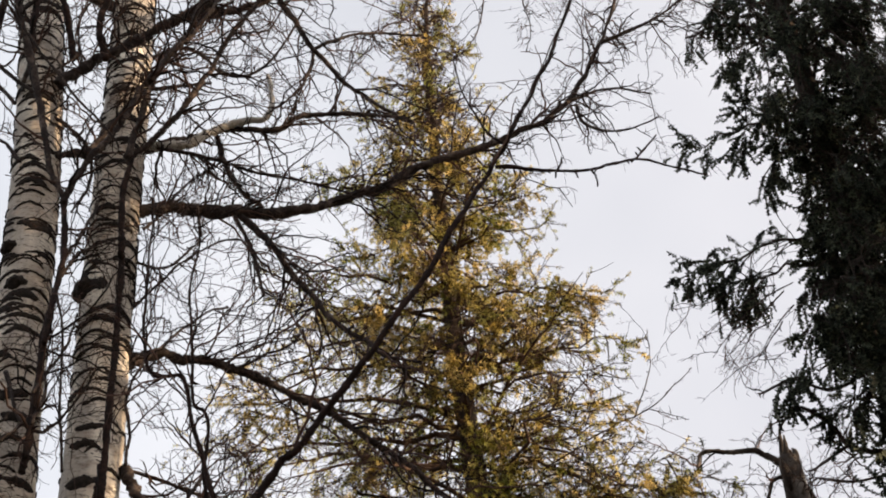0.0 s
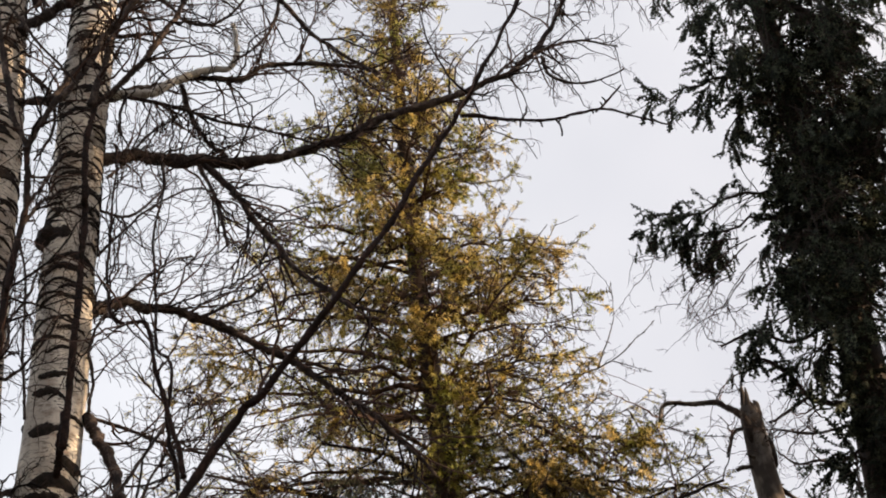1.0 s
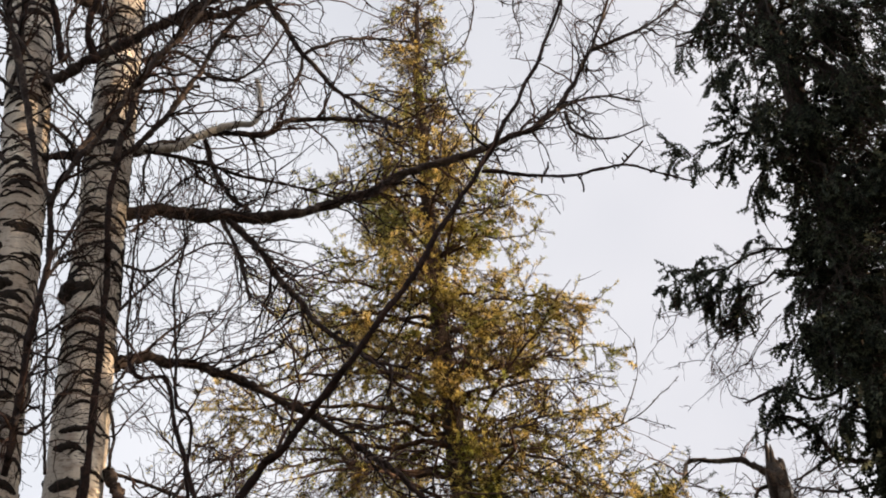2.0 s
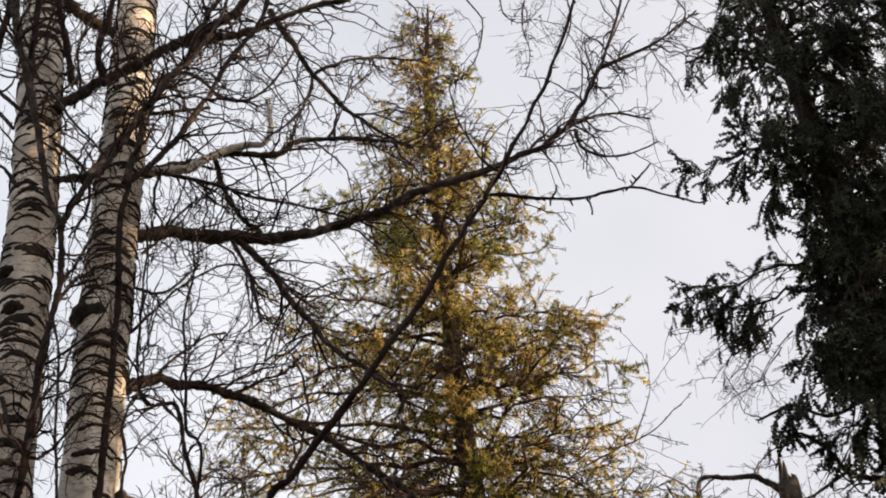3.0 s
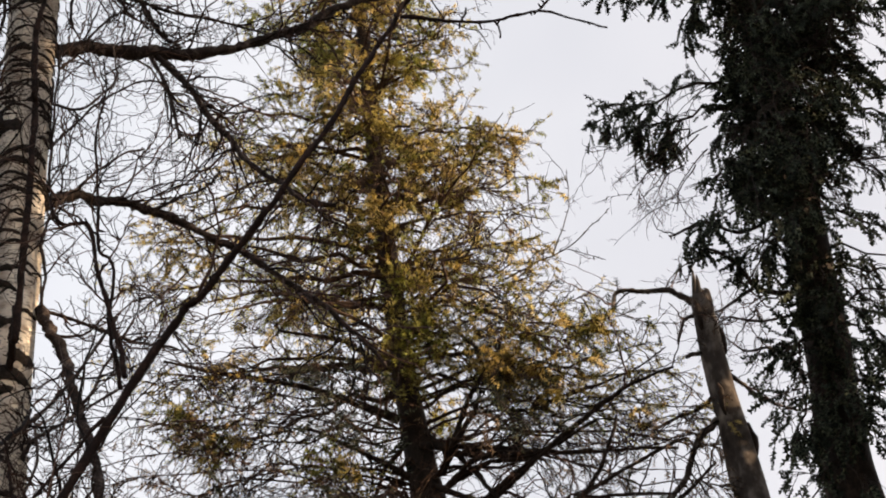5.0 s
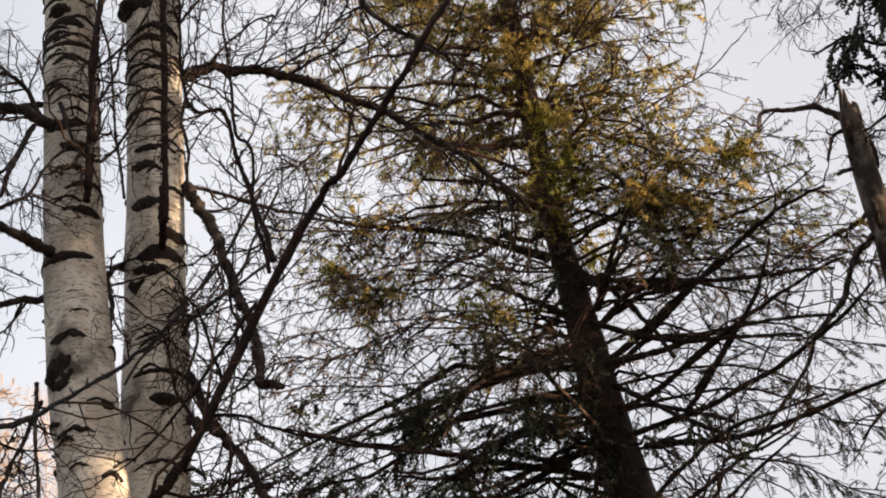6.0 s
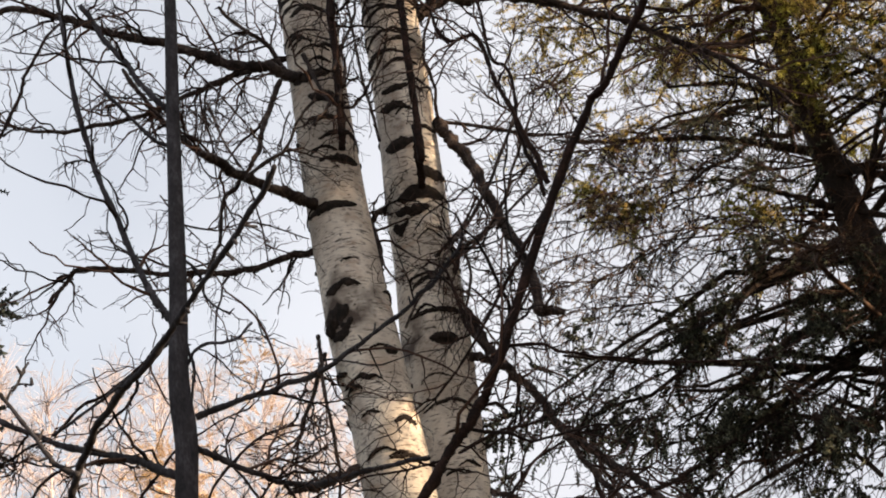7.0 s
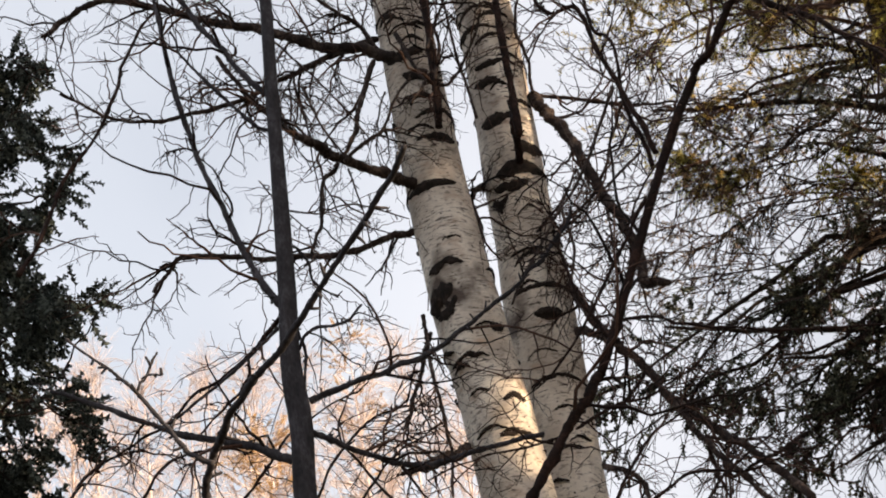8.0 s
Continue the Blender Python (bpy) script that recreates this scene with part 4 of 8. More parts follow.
limb(dark_sapling, 0.0065, 0.0030, [(-1.39, 4.80, 4.28), (-1.28, 4.93, 4.38), (-1.18, 5.04, 4.43), (-1.01, 5.20, 4.57)], twigs=12)
limb(dark_sapling, 0.0062, 0.0029, [(-1.05, 4.89, 3.94), (-0.96, 5.05, 4.10), (-0.82, 5.24, 4.25)], twigs=12)

# broken snag: dead limbs
limb(snag, 0.0267, 0.0134, [(2.08, 9.17, 8.40), (2.01, 9.17, 8.46), (1.90, 9.17, 8.55), (1.75, 9.18, 8.58), (1.56, 9.18, 8.61), (1.50, 9.18, 8.50)], twigs=4)
limb(snag, 0.0152, 0.0075, [(2.04, 9.18, 8.33), (1.96, 9.16, 8.29), (1.90, 9.13, 8.16), (1.86, 9.11, 8.06)], twigs=2)
limb(snag, 0.0168, 0.0128, [(2.03, 9.18, 8.01), (1.94, 9.08, 7.94), (1.88, 9.01, 7.88)])
limb(snag, 0.0272, 0.0102, [(2.10, 9.16, 7.44), (1.99, 9.17, 7.45), (1.86, 9.18, 7.35), (1.71, 9.17, 7.07), (1.50, 9.18, 6.86), (1.34, 9.16, 6.60), (1.00, 9.15, 6.23)], twigs=14)
limb(snag, 0.0184, 0.0075, [(2.05, 9.17, 7.70), (1.95, 9.26, 7.64), (1.78, 9.36, 7.65), (1.63, 9.46, 7.64)], twigs=6)
limb(snag, 0.0205, 0.0087, [(2.11, 9.16, 6.34), (1.96, 9.25, 6.38), (1.78, 9.36, 6.35), (1.62, 9.46, 6.24)], twigs=6)
limb(snag, 0.0167, 0.0056, [(2.12, 9.16, 7.86), (2.35, 9.33, 7.70), (2.60, 9.45, 7.64)], twigs=6)

# bark scars of the birches
scar(birch_b, (-2.12, 5.89, 6.22), 0.241, 0.068, 0.000)
scar(birch_b, (-2.11, 5.89, 5.80), 0.159, 0.054, 0.025)
scar(birch_b, (-2.16, 5.87, 5.65), 0.115, 0.133, -0.024)
scar(birch_b, (-2.16, 5.87, 5.55), 0.089, 0.062, 0.000)
scar(birch_b, (-2.08, 5.90, 5.32), 0.167, 0.033, 0.029)
scar(birch_b, (-1.93, 5.96, 5.10), 0.099, 0.052, 0.019)
scar(birch_b, (-2.04, 5.92, 4.97), 0.139, 0.023, 0.037)
scar(birch_b, (-2.03, 5.92, 6.49), 0.179, 0.073, 0.010)
scar(birch_b, (-2.08, 5.90, 6.86), 0.114, 0.095, -0.016)
scar(birch_b, (-2.11, 5.89, 6.56), 0.120, 0.037, 0.026)
scar(birch_b, (-1.99, 5.94, 5.46), 0.096, 0.019, 0.019)
scar(birch_b, (-2.06, 5.91, 5.92), 0.075, 0.015, 0.010)
scar(birch_b, (-1.97, 5.94, 4.94), 0.093, 0.023, 0.019)
scar(birch_b, (-2.06, 5.91, 5.15), 0.080, 0.019, 0.019)
scar(birch_b, (-1.93, 5.95, 5.44), 0.066, 0.061, 0.000)
scar(birch_b, (-2.15, 5.88, 7.00), 0.138, 0.083, 0.000)
scar(birch_b, (-2.14, 5.88, 6.74), 0.095, 0.026, 0.021)
scar(birch_b, (-2.11, 5.89, 5.58), 0.063, 0.076, -0.024)
scar(birch_b, (-2.15, 5.88, 7.23), 0.109, 0.033, 0.027)
scar(birch_b, (-2.01, 5.93, 7.19), 0.082, 0.038, 0.016)
scar(birch_b, (-2.07, 5.91, 7.10), 0.108, 0.027, 0.027)
scar(birch_a, (-1.81, 6.31, 5.62), 0.121, 0.087, 0.000)
scar(birch_a, (-1.82, 6.30, 5.95), 0.170, 0.036, 0.052)
scar(birch_a, (-1.82, 6.30, 5.30), 0.246, 0.025, 0.034)
scar(birch_a, (-1.79, 6.31, 6.43), 0.230, 0.104, 0.016)
scar(birch_a, (-1.85, 6.29, 6.73), 0.163, 0.127, 0.000)
scar(birch_a, (-1.84, 6.30, 7.07), 0.128, 0.061, 0.000)
scar(birch_a, (-1.85, 6.29, 6.33), 0.159, 0.083, -0.016)
scar(birch_a, (-1.93, 6.27, 6.25), 0.090, 0.082, -0.026)
scar(birch_a, (-1.70, 6.33, 6.55), 0.138, 0.105, 0.000)
scar(birch_a, (-1.70, 6.34, 6.83), 0.109, 0.038, 0.022)
scar(birch_a, (-1.79, 6.31, 7.25), 0.169, 0.034, 0.039)
scar(birch_a, (-1.73, 6.33, 7.12), 0.112, 0.028, 0.022)
scar(birch_a, (-1.82, 6.30, 5.15), 0.097, 0.019, 0.015)
scar(birch_a, (-1.84, 6.30, 4.96), 0.106, 0.019, 0.014)
scar(birch_a, (-1.78, 6.31, 5.00), 0.096, 0.024, 0.019)
scar(birch_a, (-1.87, 6.29, 5.44), 0.124, 0.015, 0.025)
scar(birch_a, (-1.76, 6.32, 7.39), 0.142, 0.040, 0.023)
scar(birch_a, (-1.86, 6.29, 5.80), 0.102, 0.020, 0.036)
scar(birch_a, (-1.92, 6.27, 4.82), 0.095, 0.021, 0.019)
scar(birch_a, (-1.93, 6.28, 8.06), 0.206, 0.150, 0.000)
scar(birch_a, (-1.79, 6.32, 9.06), 0.224, 0.066, 0.033)
scar(birch_a, (-1.84, 6.31, 8.67), 0.163, 0.074, 0.019)
scar(birch_a, (-1.81, 6.32, 8.53), 0.219, 0.031, 0.031)
scar(birch_a, (-1.86, 6.30, 8.39), 0.185, 0.025, 0.043)
scar(birch_a, (-1.86, 6.30, 8.22), 0.213, 0.027, 0.043)
scar(birch_a, (-1.80, 6.32, 7.89), 0.208, 0.042, 0.047)
scar(birch_a, (-1.85, 6.30, 7.72), 0.234, 0.029, 0.053)
scar(birch_a, (-1.83, 6.31, 7.60), 0.232, 0.026, 0.052)
scar(birch_a, (-1.86, 6.30, 7.45), 0.229, 0.029, 0.051)
scar(birch_a, (-1.86, 6.30, 7.32), 0.198, 0.028, 0.040)
scar(birch_a, (-1.87, 6.30, 6.97), 0.118, 0.086, 0.000)
scar(birch_a, (-1.79, 6.32, 7.08), 0.167, 0.033, 0.028)
scar(birch_a, (-1.74, 6.33, 9.47), 0.201, 0.040, 0.047)
scar(birch_a, (-1.79, 6.32, 9.73), 0.147, 0.069, 0.034)
scar(birch_a, (-1.75, 6.33, 10.01), 0.209, 0.042, 0.049)
scar(birch_a, (-1.74, 6.33, 10.29), 0.163, 0.048, 0.035)
scar(birch_a, (-1.74, 6.34, 10.59), 0.181, 0.043, 0.043)
scar(birch_a, (-1.75, 6.33, 9.26), 0.182, 0.056, 0.033)
scar(birch_a, (-1.81, 6.32, 8.84), 0.192, 0.032, 0.045)
scar(birch_b, (-2.12, 5.90, 7.67), 0.169, 0.088, 0.028)
scar(birch_b, (-2.11, 5.90, 7.91), 0.173, 0.023, 0.035)
scar(birch_b, (-2.08, 5.91, 8.17), 0.177, 0.092, 0.000)
scar(birch_b, (-2.13, 5.90, 8.51), 0.156, 0.071, 0.030)
scar(birch_b, (-2.12, 5.90, 8.65), 0.153, 0.031, 0.037)
scar(birch_b, (-2.09, 5.91, 7.43), 0.178, 0.052, 0.033)
scar(birch_b, (-2.10, 5.91, 7.18), 0.162, 0.027, 0.032)
scar(birch_b, (-2.12, 5.90, 9.03), 0.157, 0.044, 0.031)
scar(birch_b, (-2.12, 5.90, 9.23), 0.138, 0.075, 0.019)
scar(birch_b, (-2.15, 5.89, 9.48), 0.163, 0.033, 0.039)
scar(birch_b, (-2.14, 5.89, 9.80), 0.167, 0.040, 0.040)
scar(birch_b, (-2.14, 5.89, 10.03), 0.155, 0.046, 0.027)
scar(birch_b, (-2.09, 5.91, 7.01), 0.114, 0.083, 0.000)
scar(birch_b, (-2.09, 5.91, 8.85), 0.155, 0.028, 0.031)
scar(birch_b, (-2.13, 5.90, 8.33), 0.149, 0.027, 0.030)
scar(birch_b, (-2.08, 5.92, 6.74), 0.120, 0.044, 0.021)


def burl(tree, place, width, height):
    """A dark rough swelling that stands out from the trunk."""
    g = Geo()
    c = np.array(place) - tree.base
    rows, cols = 11, 16
    lat, lon = np.linspace(-1.5, 1.5, rows), np.linspace(0, 2 * np.pi, cols, endpoint=False)
    d = np.stack([np.cos(lat)[:, None] * np.cos(lon), np.cos(lat)[:, None] * np.sin(lon), np.repeat(np.sin(lat)[:, None], cols, 1)], -1)
    lump = np.array([[1 + 0.35 * noise.noise(Vector(v) * 2.6) + 0.14 * noise.noise(Vector(v) * 8) for v in row] for row in d])
    i = np.arange(rows * cols).reshape(rows, cols)
    j = np.roll(i, -1, 1)
    g.add((c + d * lump[..., None] * (width / 2, width / 2, height / 2)).reshape(-1, 3), np.stack([i[:-1], j[:-1], j[1:], i[1:]], -1).reshape(-1, 4))
    part("burl", g, SCAR, tree.trunk, "dark rough burl")


burl(birch_a, (-1.925, 6.37, 8.08), 0.15, 0.15)
burl(birch_a, (-1.82, 6.325, 5.61), 0.11, 0.07)
burl(birch_b, (-2.17, 5.945, 5.62), 0.11, 0.15)
burl(birch_b, (-2.153, 5.930, 7.74), 0.12, 0.10)
burl(birch_b, (-2.209, 5.930, 8.02), 0.10, 0.08)

# lower stems of the saplings, down to the ground
limb(leaning_sapling, 0.019, 0.0105, [(-1.85, 3.0, -0.1), (-1.84, 2.98, 1.4), (-1.78, 2.93, 2.7), (-1.69, 2.85, 3.43)])
limb(dark_sapling, 0.034, 0.0245, [(-1.7, 4.55, -0.1), (-1.6, 4.56, 1.8), (-1.45, 4.58, 3.2), (-1.52, 4.55, 3.97)])
# knots, broken twig stubs and loose bark on the snag
for k in range(26):
    h, a = snag.rng.uniform(5.5, 8.4), snag.rng.uniform(0, 6.28)
    rad = np.interp(h, [5.5, 8.4], [0.122, 0.072])
    foot = np.array([-0.02 + rad * 0.8 * math.cos(a), rad * 0.8 * math.sin(a), h])
    way = np.array([[math.cos(a), math.sin(a), snag.rng.uniform(-0.4, 0.7)]])
    g = Geo()
    if k % 2:
        tubes(g, wander(foot[None], way, np.array([snag.rng.uniform(0.04, 0.11)]), 5, 0.15, (0, 0, 0), snag.rng), np.linspace(0.012, 0.005, 5)[None], 6, 0.1)
        part("knot", g, SNAG_WOOD, snag.root)
    else:
        strip = np.array([foot + (way[0] * 0.25 * rad) * (1, 1, 0) + (0, 0, d) for d in (-0.14, -0.07, 0.0, 0.07, 0.12)])
        tubes(g, strip[None], np.array([[0.006, 0.022, 0.028, 0.02, 0.006]]), 7, 0.25)
        part("bark_flake", g, SPRUCE_BARK, snag.root, "loose dark flake of bark")
# splintered top of the snag
for k, (dx, dy, h, w) in enumerate(((-0.035, 0.0, 0.25, 0.023), (0.0, 0.02, 0.13, 0.027), (0.03, 0.02, 0.08, 0.025), (0.045, -0.03, 0.05, 0.024), (-0.015, -0.04, 0.16, 0.021))):
    g = Geo()
    p = np.array([[dx - 0.015, dy, 8.35], [dx - 0.012, dy, 8.46], [dx * 0.8, dy, 8.46 + h * 0.55], [dx * 0.5, dy, 8.46 + h]])
    tubes(g, p[None], np.array([[w, w, w * 0.7, 0.005]]), 7)
    part("splinter", g, SNAG_WOOD, snag.root)
# thin twig-bearing branches round the birch trunks
limb(birch_b, 0.0105, 0.0060, [(-2.36, 5.55, 6.25), (-2.27, 5.60, 6.35), (-2.19, 5.65, 6.42), (-2.13, 5.70, 6.59), (-2.06, 5.75, 6.72)], twigs=6)
limb(birch_b, 0.0050, 0.0034, [(-2.18, 5.62, 6.38), (-2.11, 5.71, 6.39), (-2.06, 5.80, 6.40)], twigs=3)
limb(birch_b, 0.0056, 0.0030, [(-2.70, 5.70, 7.22), (-2.54, 5.67, 6.95), (-2.37, 5.63, 6.63), (-2.24, 5.60, 6.34)], twigs=7)
limb(birch_b, 0.0062, 0.0040, [(-2.58, 5.70, 6.88), (-2.48, 5.62, 6.56), (-2.36, 5.55, 6.29)], twigs=5)
limb(birch_b, 0.0046, 0.0028, [(-2.66, 5.60, 6.66), (-2.56, 5.60, 6.58), (-2.47, 5.60, 6.54)], twigs=3)
limb(birch_b, 0.0044, 0.0026, [(-2.49, 5.80, 7.06), (-2.42, 5.85, 6.96), (-2.28, 5.90, 6.87)], twigs=5)
limb(birch_b, 0.0046, 0.0026, [(-2.77, 5.75, 7.02), (-2.62, 5.70, 6.81), (-2.54, 5.65, 6.59)], twigs=6)
limb(birch_b, 0.0046, 0.0024, [(-2.43, 5.75, 6.36), (-2.38, 5.72, 6.09), (-2.35, 5.70, 5.84)], twigs=2)
limb(birch_b, 0.0050, 0.0032, [(-2.81, 5.75, 6.31), (-2.66, 5.82, 6.25), (-2.47, 5.88, 6.25), (-2.25, 5.95, 6.12)], twigs=7)
limb(birch_b, 0.0042, 0.0024, [(-2.88, 5.75, 6.49), (-2.76, 5.75, 6.26), (-2.65, 5.75, 6.10)], twigs=6)
limb(birch_b, 0.0040, 0.0022, [(-2.21, 5.80, 6.74), (-2.29, 5.80, 6.52), (-2.29, 5.80, 6.33)], twigs=6)
limb(birch_b, 0.0040, 0.0022, [(-2.59, 5.80, 7.62), (-2.55, 5.80, 7.46), (-2.51, 5.80, 7.26)], twigs=5)
limb(birch_b, 0.0040, 0.0022, [(-2.37, 5.80, 7.56), (-2.38, 5.82, 7.35), (-2.40, 5.83, 7.14), (-2.44, 5.85, 7.08)], twigs=6)
limb(birch_a, 0.0085, 0.0050, [(-1.21, 6.00, 6.43), (-1.38, 5.90, 6.03), (-1.58, 5.80, 5.72), (-1.79, 5.70, 5.36)], twigs=2)
limb(birch_a, 0.0068, 0.0040, [(-1.17, 6.05, 6.08), (-1.39, 5.97, 5.89), (-1.59, 5.88, 5.70), (-1.76, 5.80, 5.53)], twigs=2)
limb(birch_a, 0.0075, 0.0040, [(-1.59, 6.10, 5.96), (-1.57, 6.07, 5.74), (-1.61, 6.03, 5.50), (-1.50, 6.00, 5.27)], twigs=6)
limb(birch_a, 0.0052, 0.0030, [(-1.41, 6.20, 6.04), (-1.42, 6.17, 5.75), (-1.44, 6.13, 5.47), (-1.47, 6.10, 5.21)], twigs=9)
limb(birch_a, 0.0048, 0.0026, [(-1.53, 6.20, 6.50), (-1.47, 6.20, 6.09), (-1.58, 6.20, 5.87)], twigs=9)
limb(birch_a, 0.0048, 0.0026, [(-1.36, 6.30, 5.92), (-1.54, 6.30, 5.78), (-1.70, 6.30, 5.79)], twigs=9)
limb(birch_a, 0.0045, 0.0025, [(-1.45, 6.40, 5.64), (-1.59, 6.40, 5.62), (-1.69, 6.40, 5.74)], twigs=6)
limb(birch_a, 0.0045, 0.0025, [(-0.96, 6.40, 6.96), (-1.16, 6.40, 6.78), (-1.32, 6.40, 6.69)], twigs=9)
limb(birch_a, 0.0045, 0.0025, [(-1.09, 6.40, 6.86), (-1.01, 6.40, 6.59), (-0.87, 6.40, 6.28)], twigs=9)
for tree in (birch_a, birch_b, slim_tree, leaning_sapling, dark_sapling, snag):
    tree.finish()

# ---- conifers ----
SHOOTS = [needle_shoot(np.random.default_rng(20 + k), 18, 0.058, 0.019, (0.2, 1.0)) for k in range(5)]

TUFTS = [needle_shoot(np.random.default_rng(220 + k), 15, 0.045, 0.021, (0.1, 0.9)) for k in range(5)]
COARSE_SHOOTS = [needle_shoot(np.random.default_rng(320 + k), 7, 0.070, 0.024) for k in range(5)]
LONG_SHOOTS = [needle_shoot(np.random.default_rng(120 + k), 18, 0.085, 0.0195, (0.5, 1.4), 4) for k in range(5)]


def conifer(name, base, rows, label, needles_mat, seed, boughs, z0, z1, reach, density, hang, rise, sag, bare=0.2, shoot_size=1.0, leafy=lambda h: 1.0, shoots=SHOOTS, per_twig=2, thin_below=0.0, jitter=0.0, wood_mat=None, dead_below=0.0, clump=0.0, thin_low=0.0):
    """A spruce: trunk, and boughs in loose whorls whose reach depends on the height."""
    rng = np.random.default_rng(seed)
    root = thing(name, base, label, "tree")
    g = Geo()
    z, x, y, r = trunk_mesh(g, [(a - base[0], b - base[1], c, d) for a, b, c, d in rows], 20, 0.05, seed)
    part("trunk", g, SPRUCE_BARK, root)
    az = rng.uniform(0, 6.28)
    for k in range(boughs):
        h = z0 + (z1 - z0) * (k + rng.uniform(0, 0.7)) / boughs
        az += 2.4 + rng.normal(0, 0.3)
        if h < thin_below and (k % 2 or (h < thin_below - 1.4 and k % 4)):
            continue
        long = reach(h, az) * (rng.uniform(0.7, 1.15) if k % 3 else rng.uniform(0.3, 0.55))
        start = (np.interp(h, z, x), np.interp(h, z, y), h)
        up = (h - z0) / (z1 - z0)
        bough(root, start, az, long, rise[0] + (rise[1] - rise[0]) * up ** 2 + (rng.normal(0, jitter) if jitter else 0), sag, DEAD_NEEDLES if h < dead_below else needles_mat, shoots, rng, density, hang, bare, shoot_size=shoot_size, leafy=leafy(h), per_twig=per_twig, wood_mat=wood_mat, clump=clump and clump + max(0.0, thin_low * (10.2 - h)))
    return root


yellow_spruce = conifer("spruce_tree", (0.25, 9.6, 0), [(0.45, 9.6, -0.3, 0.24), (0.36, 9.6, 2.5, 0.2), (0.22, 9.6, 5.8, 0.158), (0.12, 9.6, 6.7, 0.142), (0.07, 9.6, 7.55, 0.11), (0.02, 9.6, 8.35, 0.086),
                        (0.0, 9.6, 9.9, 0.073), (0.005, 9.6, 10.8, 0.064), (0.023, 9.6, 11.9, 0.055), (0.056, 9.6, 12.9, 0.045), (0.11, 9.6, 14.15, 0.025), (0.19, 9.6, 14.95, 0.008)],
                        "tall thin-crowned spruce with sunlit yellow-green needles", SUNLIT_YELLOW_NEEDLES, 31, 200, 5.0, 14.7,
                        lambda h, a: min(0.1 + (0.235 - 0.05 * math.cos(a)) * (14.95 - h), 2.0), 1.1, 0.3, (0.1, 0.7), 0.32, 0.06, 1.5, lambda h: 0.35 if h < 7.6 else min(0.72, 0.33 + 0.2 * (h - 7.6), 0.18 + 0.17 * (15.0 - h)), shoots=TUFTS, thin_below=8.95, jitter=0.3, wood_mat=BOUGH_BARK, dead_below=7.9, clump=0.45, thin_low=0.25, per_twig=3)
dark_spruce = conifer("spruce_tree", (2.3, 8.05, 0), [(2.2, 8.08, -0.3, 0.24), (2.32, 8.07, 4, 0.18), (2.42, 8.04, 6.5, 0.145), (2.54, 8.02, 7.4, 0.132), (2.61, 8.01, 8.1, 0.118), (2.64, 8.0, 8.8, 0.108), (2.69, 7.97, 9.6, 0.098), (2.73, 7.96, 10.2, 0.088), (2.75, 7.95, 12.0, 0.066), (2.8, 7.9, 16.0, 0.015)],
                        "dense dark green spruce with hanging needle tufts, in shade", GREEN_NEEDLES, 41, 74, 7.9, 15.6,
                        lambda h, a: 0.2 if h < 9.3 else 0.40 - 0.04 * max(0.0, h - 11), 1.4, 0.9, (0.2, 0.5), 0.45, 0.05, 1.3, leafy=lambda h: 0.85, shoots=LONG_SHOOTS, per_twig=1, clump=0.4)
spruce_rng = np.random.default_rng(43)

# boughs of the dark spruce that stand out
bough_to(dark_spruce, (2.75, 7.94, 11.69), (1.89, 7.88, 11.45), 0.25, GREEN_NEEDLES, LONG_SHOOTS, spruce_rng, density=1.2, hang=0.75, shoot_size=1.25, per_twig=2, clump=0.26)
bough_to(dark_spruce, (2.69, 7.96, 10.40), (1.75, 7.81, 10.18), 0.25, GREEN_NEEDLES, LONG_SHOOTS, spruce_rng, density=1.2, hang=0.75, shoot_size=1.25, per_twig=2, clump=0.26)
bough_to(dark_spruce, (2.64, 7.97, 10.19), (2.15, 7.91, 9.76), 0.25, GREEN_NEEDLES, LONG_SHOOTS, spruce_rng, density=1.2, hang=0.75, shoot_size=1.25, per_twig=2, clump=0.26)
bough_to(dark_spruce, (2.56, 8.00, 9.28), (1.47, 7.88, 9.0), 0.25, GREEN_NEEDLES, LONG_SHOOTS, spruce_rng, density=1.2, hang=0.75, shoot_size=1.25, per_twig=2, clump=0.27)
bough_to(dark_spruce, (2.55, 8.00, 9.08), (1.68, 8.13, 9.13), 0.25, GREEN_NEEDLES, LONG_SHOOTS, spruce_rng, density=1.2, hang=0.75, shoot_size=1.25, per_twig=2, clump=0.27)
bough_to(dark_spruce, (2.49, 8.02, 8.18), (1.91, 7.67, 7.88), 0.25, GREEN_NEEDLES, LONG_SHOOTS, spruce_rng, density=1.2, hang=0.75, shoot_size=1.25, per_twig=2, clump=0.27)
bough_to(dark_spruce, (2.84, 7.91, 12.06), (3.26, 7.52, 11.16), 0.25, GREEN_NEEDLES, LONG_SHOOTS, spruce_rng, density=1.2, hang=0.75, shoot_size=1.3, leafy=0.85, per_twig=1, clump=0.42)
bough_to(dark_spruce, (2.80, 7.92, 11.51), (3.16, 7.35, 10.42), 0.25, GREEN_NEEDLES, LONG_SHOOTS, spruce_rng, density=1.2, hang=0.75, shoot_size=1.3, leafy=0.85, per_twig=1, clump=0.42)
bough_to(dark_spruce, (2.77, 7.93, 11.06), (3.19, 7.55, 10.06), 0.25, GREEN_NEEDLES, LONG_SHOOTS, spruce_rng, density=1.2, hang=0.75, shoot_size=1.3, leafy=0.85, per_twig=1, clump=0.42)
